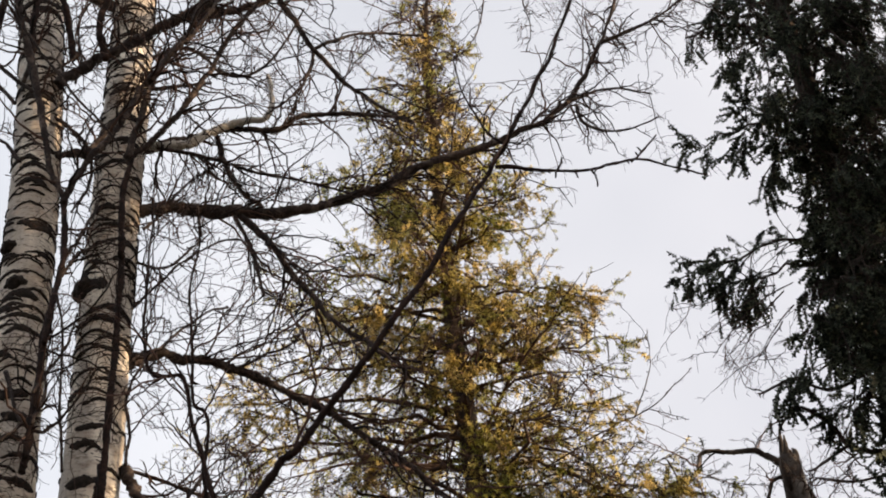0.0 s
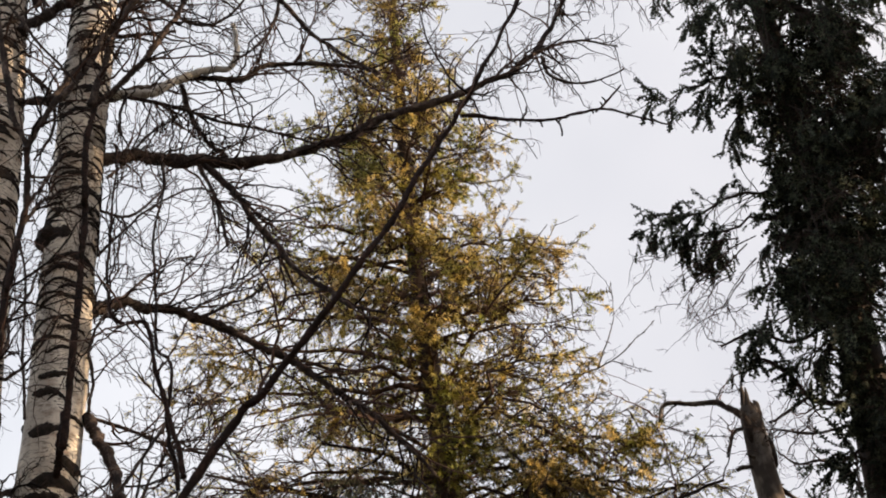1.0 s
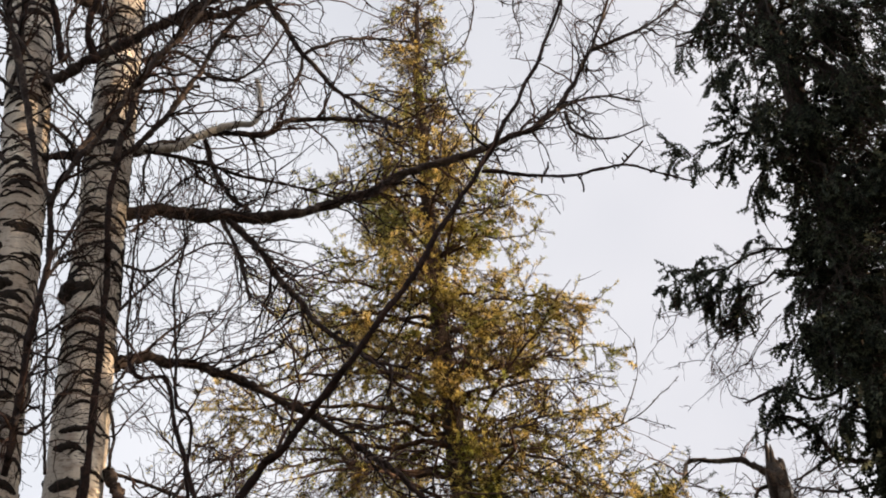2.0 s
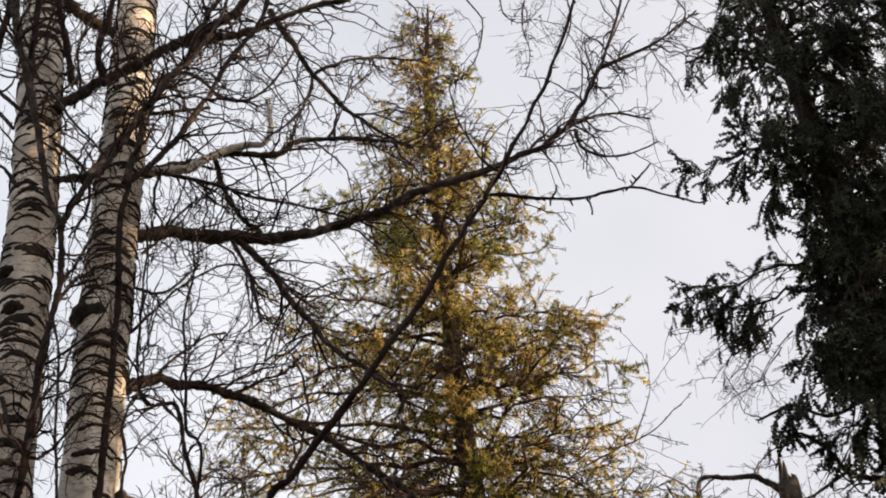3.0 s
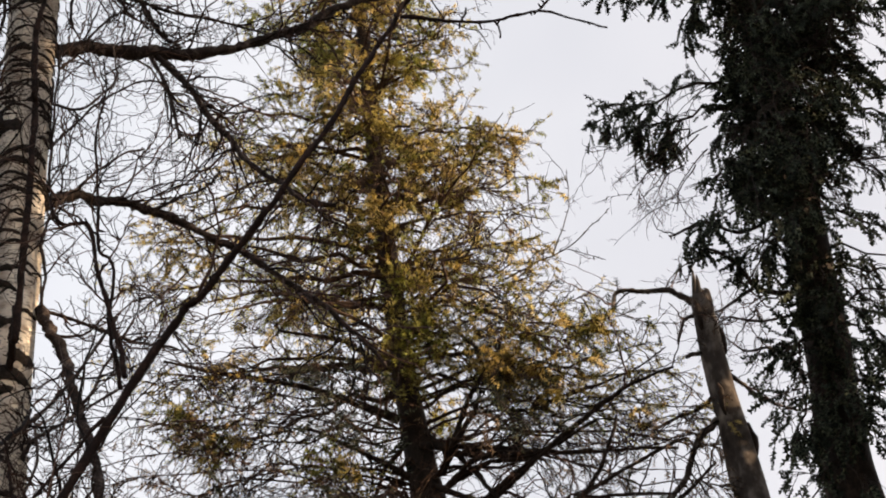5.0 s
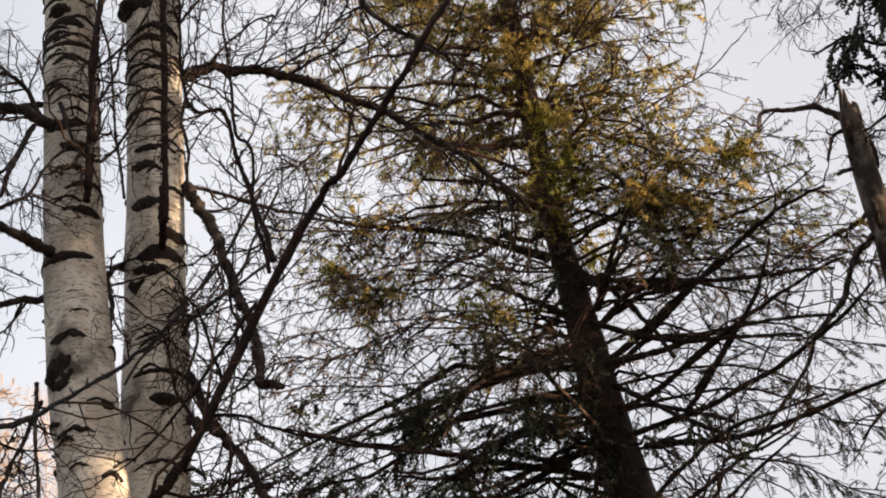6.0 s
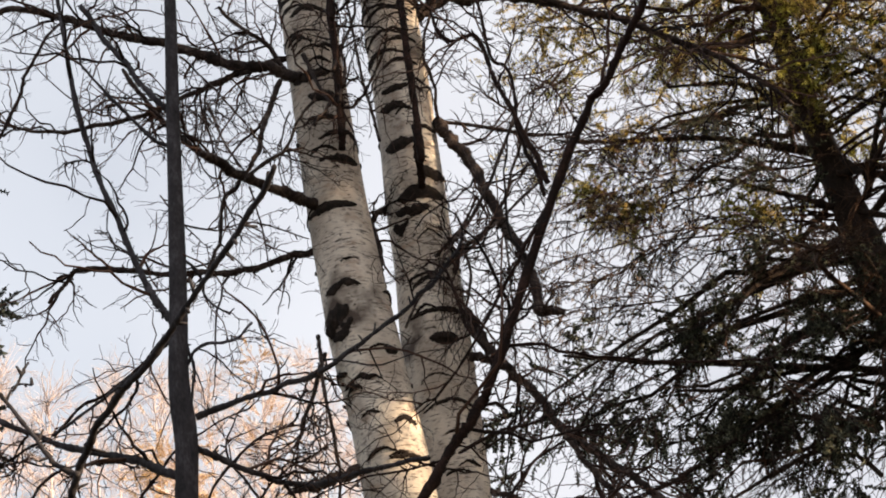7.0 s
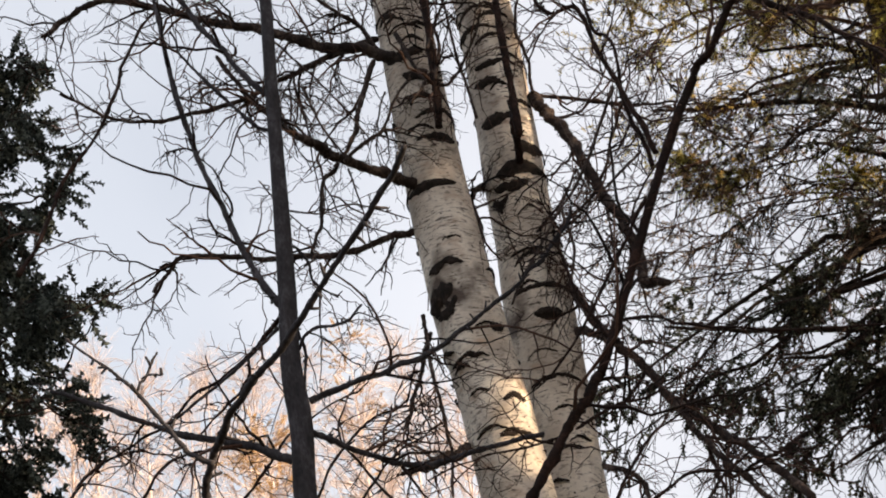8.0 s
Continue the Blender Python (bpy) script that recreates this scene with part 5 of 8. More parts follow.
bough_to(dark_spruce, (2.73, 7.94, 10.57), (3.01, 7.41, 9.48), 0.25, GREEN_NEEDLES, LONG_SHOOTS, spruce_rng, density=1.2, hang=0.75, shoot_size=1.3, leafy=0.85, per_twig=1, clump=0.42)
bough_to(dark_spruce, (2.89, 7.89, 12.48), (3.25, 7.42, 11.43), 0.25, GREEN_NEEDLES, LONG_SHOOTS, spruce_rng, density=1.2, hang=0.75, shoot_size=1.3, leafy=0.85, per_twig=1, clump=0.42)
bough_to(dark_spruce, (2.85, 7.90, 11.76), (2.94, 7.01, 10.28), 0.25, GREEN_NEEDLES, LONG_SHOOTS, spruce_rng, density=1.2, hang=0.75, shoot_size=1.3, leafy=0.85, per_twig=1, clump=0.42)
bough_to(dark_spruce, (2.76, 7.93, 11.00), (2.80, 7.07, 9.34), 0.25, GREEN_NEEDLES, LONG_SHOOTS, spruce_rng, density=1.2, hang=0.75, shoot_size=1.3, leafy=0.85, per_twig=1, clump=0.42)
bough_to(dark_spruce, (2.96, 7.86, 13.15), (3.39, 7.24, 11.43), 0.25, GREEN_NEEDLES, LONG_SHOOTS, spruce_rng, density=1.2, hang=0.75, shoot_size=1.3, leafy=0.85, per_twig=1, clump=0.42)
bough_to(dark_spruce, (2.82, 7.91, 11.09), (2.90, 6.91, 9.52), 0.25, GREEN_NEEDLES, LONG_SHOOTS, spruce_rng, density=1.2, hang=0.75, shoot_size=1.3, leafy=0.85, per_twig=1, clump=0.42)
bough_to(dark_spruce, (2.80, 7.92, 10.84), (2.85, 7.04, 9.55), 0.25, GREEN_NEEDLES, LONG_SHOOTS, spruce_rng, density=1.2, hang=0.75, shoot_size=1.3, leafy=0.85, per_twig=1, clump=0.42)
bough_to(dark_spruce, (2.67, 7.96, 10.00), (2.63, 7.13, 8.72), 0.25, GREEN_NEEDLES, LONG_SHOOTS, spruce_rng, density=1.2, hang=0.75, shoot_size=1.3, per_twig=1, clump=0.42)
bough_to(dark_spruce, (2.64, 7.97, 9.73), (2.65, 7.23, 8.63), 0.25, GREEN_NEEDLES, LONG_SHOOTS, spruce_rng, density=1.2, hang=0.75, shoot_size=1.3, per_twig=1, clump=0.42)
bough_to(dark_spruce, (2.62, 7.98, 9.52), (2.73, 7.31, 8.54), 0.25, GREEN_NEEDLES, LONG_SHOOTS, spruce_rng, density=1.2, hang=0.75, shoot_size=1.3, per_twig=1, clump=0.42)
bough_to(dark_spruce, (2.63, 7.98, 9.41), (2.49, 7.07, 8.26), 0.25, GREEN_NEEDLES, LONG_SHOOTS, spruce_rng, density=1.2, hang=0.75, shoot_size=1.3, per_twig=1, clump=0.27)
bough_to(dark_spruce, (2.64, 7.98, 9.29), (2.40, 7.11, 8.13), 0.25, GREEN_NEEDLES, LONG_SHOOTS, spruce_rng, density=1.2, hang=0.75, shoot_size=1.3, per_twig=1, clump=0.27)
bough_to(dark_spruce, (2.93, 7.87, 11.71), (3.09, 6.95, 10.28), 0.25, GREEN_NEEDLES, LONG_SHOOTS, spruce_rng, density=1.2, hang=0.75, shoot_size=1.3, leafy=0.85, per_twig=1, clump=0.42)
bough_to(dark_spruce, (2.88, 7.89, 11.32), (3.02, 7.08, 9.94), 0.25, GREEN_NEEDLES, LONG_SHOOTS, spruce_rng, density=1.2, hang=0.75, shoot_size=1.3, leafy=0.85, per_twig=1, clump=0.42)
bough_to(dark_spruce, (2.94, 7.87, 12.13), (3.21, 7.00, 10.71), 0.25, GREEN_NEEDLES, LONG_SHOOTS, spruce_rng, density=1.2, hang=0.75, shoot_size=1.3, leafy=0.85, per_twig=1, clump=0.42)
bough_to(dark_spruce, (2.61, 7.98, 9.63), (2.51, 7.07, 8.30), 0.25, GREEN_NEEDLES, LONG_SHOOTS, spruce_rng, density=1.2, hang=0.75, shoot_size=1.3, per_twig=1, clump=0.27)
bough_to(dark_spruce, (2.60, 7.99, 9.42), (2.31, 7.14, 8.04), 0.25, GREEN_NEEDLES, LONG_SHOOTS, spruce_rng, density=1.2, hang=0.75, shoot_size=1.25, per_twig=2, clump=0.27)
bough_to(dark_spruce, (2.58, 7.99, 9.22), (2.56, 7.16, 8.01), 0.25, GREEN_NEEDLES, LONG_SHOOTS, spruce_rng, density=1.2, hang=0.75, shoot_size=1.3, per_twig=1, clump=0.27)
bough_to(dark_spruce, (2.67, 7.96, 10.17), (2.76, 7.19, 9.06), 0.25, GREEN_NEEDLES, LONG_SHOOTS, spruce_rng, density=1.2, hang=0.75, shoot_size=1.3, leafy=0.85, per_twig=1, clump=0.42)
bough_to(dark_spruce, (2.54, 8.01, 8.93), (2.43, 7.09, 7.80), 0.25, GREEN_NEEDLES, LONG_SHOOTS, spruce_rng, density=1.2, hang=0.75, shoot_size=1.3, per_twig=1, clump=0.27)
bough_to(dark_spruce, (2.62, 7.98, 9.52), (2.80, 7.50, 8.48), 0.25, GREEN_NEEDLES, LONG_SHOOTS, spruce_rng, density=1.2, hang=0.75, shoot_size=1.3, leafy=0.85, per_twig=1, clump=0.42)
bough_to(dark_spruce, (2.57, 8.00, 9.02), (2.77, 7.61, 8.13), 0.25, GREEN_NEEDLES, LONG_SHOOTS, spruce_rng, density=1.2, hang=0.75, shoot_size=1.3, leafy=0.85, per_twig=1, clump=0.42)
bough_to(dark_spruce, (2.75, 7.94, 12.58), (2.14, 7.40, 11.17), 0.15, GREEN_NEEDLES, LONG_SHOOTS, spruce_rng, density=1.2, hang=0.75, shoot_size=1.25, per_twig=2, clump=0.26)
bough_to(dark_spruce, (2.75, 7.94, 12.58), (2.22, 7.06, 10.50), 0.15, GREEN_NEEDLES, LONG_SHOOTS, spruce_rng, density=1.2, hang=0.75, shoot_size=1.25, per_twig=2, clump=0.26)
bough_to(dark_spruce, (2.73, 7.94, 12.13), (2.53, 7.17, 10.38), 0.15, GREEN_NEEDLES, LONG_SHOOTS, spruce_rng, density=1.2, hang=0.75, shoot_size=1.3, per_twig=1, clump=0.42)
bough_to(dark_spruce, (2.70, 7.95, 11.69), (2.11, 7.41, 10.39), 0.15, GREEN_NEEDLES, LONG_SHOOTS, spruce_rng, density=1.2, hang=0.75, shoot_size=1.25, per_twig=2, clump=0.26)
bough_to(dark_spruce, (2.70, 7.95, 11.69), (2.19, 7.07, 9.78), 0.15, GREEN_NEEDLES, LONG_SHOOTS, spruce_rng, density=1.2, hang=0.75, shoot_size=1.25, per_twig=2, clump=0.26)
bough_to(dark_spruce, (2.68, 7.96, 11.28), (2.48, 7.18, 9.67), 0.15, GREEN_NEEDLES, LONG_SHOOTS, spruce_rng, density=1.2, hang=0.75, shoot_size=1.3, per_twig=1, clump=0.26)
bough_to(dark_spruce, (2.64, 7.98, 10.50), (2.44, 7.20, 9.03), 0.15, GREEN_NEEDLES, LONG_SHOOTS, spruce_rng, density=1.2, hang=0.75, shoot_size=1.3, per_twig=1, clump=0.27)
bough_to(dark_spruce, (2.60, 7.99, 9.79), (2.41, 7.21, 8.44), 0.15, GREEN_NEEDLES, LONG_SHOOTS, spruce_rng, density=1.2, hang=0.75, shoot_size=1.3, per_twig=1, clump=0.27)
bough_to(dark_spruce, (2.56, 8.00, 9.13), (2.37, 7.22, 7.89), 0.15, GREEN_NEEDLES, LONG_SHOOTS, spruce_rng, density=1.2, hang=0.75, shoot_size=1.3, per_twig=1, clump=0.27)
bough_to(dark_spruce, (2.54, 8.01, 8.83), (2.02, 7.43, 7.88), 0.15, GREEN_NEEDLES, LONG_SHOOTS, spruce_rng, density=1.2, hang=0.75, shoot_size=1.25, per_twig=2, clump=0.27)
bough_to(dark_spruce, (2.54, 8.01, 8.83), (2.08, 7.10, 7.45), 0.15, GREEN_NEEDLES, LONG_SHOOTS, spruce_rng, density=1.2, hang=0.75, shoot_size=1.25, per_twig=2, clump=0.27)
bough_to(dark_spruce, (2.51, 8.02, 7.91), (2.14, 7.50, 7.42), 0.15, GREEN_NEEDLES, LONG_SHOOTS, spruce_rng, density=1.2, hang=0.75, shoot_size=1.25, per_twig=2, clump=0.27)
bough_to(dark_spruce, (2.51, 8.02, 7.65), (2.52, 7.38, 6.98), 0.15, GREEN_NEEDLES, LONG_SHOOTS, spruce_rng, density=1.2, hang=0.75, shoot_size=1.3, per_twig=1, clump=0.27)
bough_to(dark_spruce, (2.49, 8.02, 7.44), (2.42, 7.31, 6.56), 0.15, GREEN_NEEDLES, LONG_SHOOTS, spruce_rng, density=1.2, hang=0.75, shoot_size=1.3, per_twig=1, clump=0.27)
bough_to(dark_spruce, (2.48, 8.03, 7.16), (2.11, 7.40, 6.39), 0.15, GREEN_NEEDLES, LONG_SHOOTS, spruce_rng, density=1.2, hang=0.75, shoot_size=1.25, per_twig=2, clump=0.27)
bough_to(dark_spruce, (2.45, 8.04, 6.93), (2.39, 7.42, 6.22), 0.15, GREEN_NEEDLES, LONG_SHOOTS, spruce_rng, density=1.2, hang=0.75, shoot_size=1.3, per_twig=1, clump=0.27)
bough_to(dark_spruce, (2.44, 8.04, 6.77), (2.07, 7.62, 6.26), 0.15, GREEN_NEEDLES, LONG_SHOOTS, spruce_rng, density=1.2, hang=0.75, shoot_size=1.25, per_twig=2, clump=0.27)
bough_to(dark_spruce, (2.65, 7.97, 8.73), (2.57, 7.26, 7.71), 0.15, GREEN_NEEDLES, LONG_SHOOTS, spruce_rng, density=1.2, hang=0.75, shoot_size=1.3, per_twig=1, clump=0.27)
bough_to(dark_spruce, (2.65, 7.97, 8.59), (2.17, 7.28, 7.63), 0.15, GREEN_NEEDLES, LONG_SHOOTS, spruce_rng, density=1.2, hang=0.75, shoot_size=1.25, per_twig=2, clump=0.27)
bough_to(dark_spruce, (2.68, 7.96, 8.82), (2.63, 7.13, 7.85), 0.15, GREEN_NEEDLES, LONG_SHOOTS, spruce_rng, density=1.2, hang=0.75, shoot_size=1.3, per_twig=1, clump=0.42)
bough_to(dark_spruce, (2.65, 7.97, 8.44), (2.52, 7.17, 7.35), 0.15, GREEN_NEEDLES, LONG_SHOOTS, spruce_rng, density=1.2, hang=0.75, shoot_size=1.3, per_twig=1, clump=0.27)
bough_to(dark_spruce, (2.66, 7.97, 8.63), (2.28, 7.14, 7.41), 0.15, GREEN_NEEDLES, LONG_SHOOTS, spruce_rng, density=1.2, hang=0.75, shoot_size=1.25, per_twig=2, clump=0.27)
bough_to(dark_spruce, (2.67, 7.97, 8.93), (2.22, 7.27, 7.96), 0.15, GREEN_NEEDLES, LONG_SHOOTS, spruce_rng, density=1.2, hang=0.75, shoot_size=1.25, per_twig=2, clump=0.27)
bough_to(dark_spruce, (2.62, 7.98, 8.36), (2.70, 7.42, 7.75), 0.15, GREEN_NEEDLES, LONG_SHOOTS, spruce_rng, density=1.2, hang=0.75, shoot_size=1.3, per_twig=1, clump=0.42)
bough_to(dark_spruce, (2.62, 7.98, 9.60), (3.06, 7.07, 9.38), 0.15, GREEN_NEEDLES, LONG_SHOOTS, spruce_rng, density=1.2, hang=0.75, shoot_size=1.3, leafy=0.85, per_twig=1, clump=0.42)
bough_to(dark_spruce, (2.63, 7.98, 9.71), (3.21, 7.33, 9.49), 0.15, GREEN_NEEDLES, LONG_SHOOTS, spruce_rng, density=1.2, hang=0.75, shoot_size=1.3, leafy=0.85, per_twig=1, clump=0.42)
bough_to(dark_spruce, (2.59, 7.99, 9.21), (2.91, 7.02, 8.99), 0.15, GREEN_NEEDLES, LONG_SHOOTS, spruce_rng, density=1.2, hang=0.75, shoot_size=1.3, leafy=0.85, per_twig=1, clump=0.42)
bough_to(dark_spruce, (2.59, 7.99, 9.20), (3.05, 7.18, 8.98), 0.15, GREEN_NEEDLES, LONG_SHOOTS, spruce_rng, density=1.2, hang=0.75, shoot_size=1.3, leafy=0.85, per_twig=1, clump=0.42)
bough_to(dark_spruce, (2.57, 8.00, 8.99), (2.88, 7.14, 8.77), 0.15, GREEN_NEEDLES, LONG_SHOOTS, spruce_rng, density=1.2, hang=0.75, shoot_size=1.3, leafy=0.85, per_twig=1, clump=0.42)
bough_to(dark_spruce, (2.58, 8.00, 9.17), (3.09, 7.49, 8.95), 0.15, GREEN_NEEDLES, LONG_SHOOTS, spruce_rng, density=1.2, hang=0.75, shoot_size=1.3, leafy=0.85, per_twig=1, clump=0.42)
bough_to(dark_spruce, (2.55, 8.01, 8.67), (2.84, 7.16, 8.45), 0.15, GREEN_NEEDLES, LONG_SHOOTS, spruce_rng, density=1.2, hang=0.75, shoot_size=1.3, leafy=0.85, per_twig=1, clump=0.42)
bough_to(dark_spruce, (2.68, 7.96, 10.45), (2.42, 7.63, 10.23), 0.15, GREEN_NEEDLES, LONG_SHOOTS, spruce_rng, density=1.2, hang=0.75, shoot_size=1.3, per_twig=1, clump=0.26)
bough_to(dark_spruce, (2.67, 7.96, 10.15), (2.31, 7.55, 9.93), 0.15, GREEN_NEEDLES, LONG_SHOOTS, spruce_rng, density=1.2, hang=0.75, shoot_size=1.25, per_twig=2, clump=0.26)
bough_to(dark_spruce, (2.65, 7.97, 9.95), (2.39, 7.32, 9.73), 0.15, GREEN_NEEDLES, LONG_SHOOTS, spruce_rng, density=1.2, hang=0.75, shoot_size=1.3, per_twig=1, clump=0.26)
bough_to(dark_spruce, (2.63, 7.98, 9.77), (2.39, 7.43, 9.55), 0.15, GREEN_NEEDLES, LONG_SHOOTS, spruce_rng, density=1.2, hang=0.75, shoot_size=1.3, per_twig=1, clump=0.26)
bough_to(dark_spruce, (2.67, 7.96, 10.32), (2.23, 7.58, 10.10), 0.15, GREEN_NEEDLES, LONG_SHOOTS, spruce_rng, density=1.2, hang=0.75, shoot_size=1.25, per_twig=2, clump=0.26)
bough_to(dark_spruce, (2.58, 8.00, 9.07), (2.88, 7.14, 8.85), 0.15, GREEN_NEEDLES, LONG_SHOOTS, spruce_rng, density=1.2, hang=0.75, shoot_size=1.3, leafy=0.85, per_twig=1, clump=0.42)

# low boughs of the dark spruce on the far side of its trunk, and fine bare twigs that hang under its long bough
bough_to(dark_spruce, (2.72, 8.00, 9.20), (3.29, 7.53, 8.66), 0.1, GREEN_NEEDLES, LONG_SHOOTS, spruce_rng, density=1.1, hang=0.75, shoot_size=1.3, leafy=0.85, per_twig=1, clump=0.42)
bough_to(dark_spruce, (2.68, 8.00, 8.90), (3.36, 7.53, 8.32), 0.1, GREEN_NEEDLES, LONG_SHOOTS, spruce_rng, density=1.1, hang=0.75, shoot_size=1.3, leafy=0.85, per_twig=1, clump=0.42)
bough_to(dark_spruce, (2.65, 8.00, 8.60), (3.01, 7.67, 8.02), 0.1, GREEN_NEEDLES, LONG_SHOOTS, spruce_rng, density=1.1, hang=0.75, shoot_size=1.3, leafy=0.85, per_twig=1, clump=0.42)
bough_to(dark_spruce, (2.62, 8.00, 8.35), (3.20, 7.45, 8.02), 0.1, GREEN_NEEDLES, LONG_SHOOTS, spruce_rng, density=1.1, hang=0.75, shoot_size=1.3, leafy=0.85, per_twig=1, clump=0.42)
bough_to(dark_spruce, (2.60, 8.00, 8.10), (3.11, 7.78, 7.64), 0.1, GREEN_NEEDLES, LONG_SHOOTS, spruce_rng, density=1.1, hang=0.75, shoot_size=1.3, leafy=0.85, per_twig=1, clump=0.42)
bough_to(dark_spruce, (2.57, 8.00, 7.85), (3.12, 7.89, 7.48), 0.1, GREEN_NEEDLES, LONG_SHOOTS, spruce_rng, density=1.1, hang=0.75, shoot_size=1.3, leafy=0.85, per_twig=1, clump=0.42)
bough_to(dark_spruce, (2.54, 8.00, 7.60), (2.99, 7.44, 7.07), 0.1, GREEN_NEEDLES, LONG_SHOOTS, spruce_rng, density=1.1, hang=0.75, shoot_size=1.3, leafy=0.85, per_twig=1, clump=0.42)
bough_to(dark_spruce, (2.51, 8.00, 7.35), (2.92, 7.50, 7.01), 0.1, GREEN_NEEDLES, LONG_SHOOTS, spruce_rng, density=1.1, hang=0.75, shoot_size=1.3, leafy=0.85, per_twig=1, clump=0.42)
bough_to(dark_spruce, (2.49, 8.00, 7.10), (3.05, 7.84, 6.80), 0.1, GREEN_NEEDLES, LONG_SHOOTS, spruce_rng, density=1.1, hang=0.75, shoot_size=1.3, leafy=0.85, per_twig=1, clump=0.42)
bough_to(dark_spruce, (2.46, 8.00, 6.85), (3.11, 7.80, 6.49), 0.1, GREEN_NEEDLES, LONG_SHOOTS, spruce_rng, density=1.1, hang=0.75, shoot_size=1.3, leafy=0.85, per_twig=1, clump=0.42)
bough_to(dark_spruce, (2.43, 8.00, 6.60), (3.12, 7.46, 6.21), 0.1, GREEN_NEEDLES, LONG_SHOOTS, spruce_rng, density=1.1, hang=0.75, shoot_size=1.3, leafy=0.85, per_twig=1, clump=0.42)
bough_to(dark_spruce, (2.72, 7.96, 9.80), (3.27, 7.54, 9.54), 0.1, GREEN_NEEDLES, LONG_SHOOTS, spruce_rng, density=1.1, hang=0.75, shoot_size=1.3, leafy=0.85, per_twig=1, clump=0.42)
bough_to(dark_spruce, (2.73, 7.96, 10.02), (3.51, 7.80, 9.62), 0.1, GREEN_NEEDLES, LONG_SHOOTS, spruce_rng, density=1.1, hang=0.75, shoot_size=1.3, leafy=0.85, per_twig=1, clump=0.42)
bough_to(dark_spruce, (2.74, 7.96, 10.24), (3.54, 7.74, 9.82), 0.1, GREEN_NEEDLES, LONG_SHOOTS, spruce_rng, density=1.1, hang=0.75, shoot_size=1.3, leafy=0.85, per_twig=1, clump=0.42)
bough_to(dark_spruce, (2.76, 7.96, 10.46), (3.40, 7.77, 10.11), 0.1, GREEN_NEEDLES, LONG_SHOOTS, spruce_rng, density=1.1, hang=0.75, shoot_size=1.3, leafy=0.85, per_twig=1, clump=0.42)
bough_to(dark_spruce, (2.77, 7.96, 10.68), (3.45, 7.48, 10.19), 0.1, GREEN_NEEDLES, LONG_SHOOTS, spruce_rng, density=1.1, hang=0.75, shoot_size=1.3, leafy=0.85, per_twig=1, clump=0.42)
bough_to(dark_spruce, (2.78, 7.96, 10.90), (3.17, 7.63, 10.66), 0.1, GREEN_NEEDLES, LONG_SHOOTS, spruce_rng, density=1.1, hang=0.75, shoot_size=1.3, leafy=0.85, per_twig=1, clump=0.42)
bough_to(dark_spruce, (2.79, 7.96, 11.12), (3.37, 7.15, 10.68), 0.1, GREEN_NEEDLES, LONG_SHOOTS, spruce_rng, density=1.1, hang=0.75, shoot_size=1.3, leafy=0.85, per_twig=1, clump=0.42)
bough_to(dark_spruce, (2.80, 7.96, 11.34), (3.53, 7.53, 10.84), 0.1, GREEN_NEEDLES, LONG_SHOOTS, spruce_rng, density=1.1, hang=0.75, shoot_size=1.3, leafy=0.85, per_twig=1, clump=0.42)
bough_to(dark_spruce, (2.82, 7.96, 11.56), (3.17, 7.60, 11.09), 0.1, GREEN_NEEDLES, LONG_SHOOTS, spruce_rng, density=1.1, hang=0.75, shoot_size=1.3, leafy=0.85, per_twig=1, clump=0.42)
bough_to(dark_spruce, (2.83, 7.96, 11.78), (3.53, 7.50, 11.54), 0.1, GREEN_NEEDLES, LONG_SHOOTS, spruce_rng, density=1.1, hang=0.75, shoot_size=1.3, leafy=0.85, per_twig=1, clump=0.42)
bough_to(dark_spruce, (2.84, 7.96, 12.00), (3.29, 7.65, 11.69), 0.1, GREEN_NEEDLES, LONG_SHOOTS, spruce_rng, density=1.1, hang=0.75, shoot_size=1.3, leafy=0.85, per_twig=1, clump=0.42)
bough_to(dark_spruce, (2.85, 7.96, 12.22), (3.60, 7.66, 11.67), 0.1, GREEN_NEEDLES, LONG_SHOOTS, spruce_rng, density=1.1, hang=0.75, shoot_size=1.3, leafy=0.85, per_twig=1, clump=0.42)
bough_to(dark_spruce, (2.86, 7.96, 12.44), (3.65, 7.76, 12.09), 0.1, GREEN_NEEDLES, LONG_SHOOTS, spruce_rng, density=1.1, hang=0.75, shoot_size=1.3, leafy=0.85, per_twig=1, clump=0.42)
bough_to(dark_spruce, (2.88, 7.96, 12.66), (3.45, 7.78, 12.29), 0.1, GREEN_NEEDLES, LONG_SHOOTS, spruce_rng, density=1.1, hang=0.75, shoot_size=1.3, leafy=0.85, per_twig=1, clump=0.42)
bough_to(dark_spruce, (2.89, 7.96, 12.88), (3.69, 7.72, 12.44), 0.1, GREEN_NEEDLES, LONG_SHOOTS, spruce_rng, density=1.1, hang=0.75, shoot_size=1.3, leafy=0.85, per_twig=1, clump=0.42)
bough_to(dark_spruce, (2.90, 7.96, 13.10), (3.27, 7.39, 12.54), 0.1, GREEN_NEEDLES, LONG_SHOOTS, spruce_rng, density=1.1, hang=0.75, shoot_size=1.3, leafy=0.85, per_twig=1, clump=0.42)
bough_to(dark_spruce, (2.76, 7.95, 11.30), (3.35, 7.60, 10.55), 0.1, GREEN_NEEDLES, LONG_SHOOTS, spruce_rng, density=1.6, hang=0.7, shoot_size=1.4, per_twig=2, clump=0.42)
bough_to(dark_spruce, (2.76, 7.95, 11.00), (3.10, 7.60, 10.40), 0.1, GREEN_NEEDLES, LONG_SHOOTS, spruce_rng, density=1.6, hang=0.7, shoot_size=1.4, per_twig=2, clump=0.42)
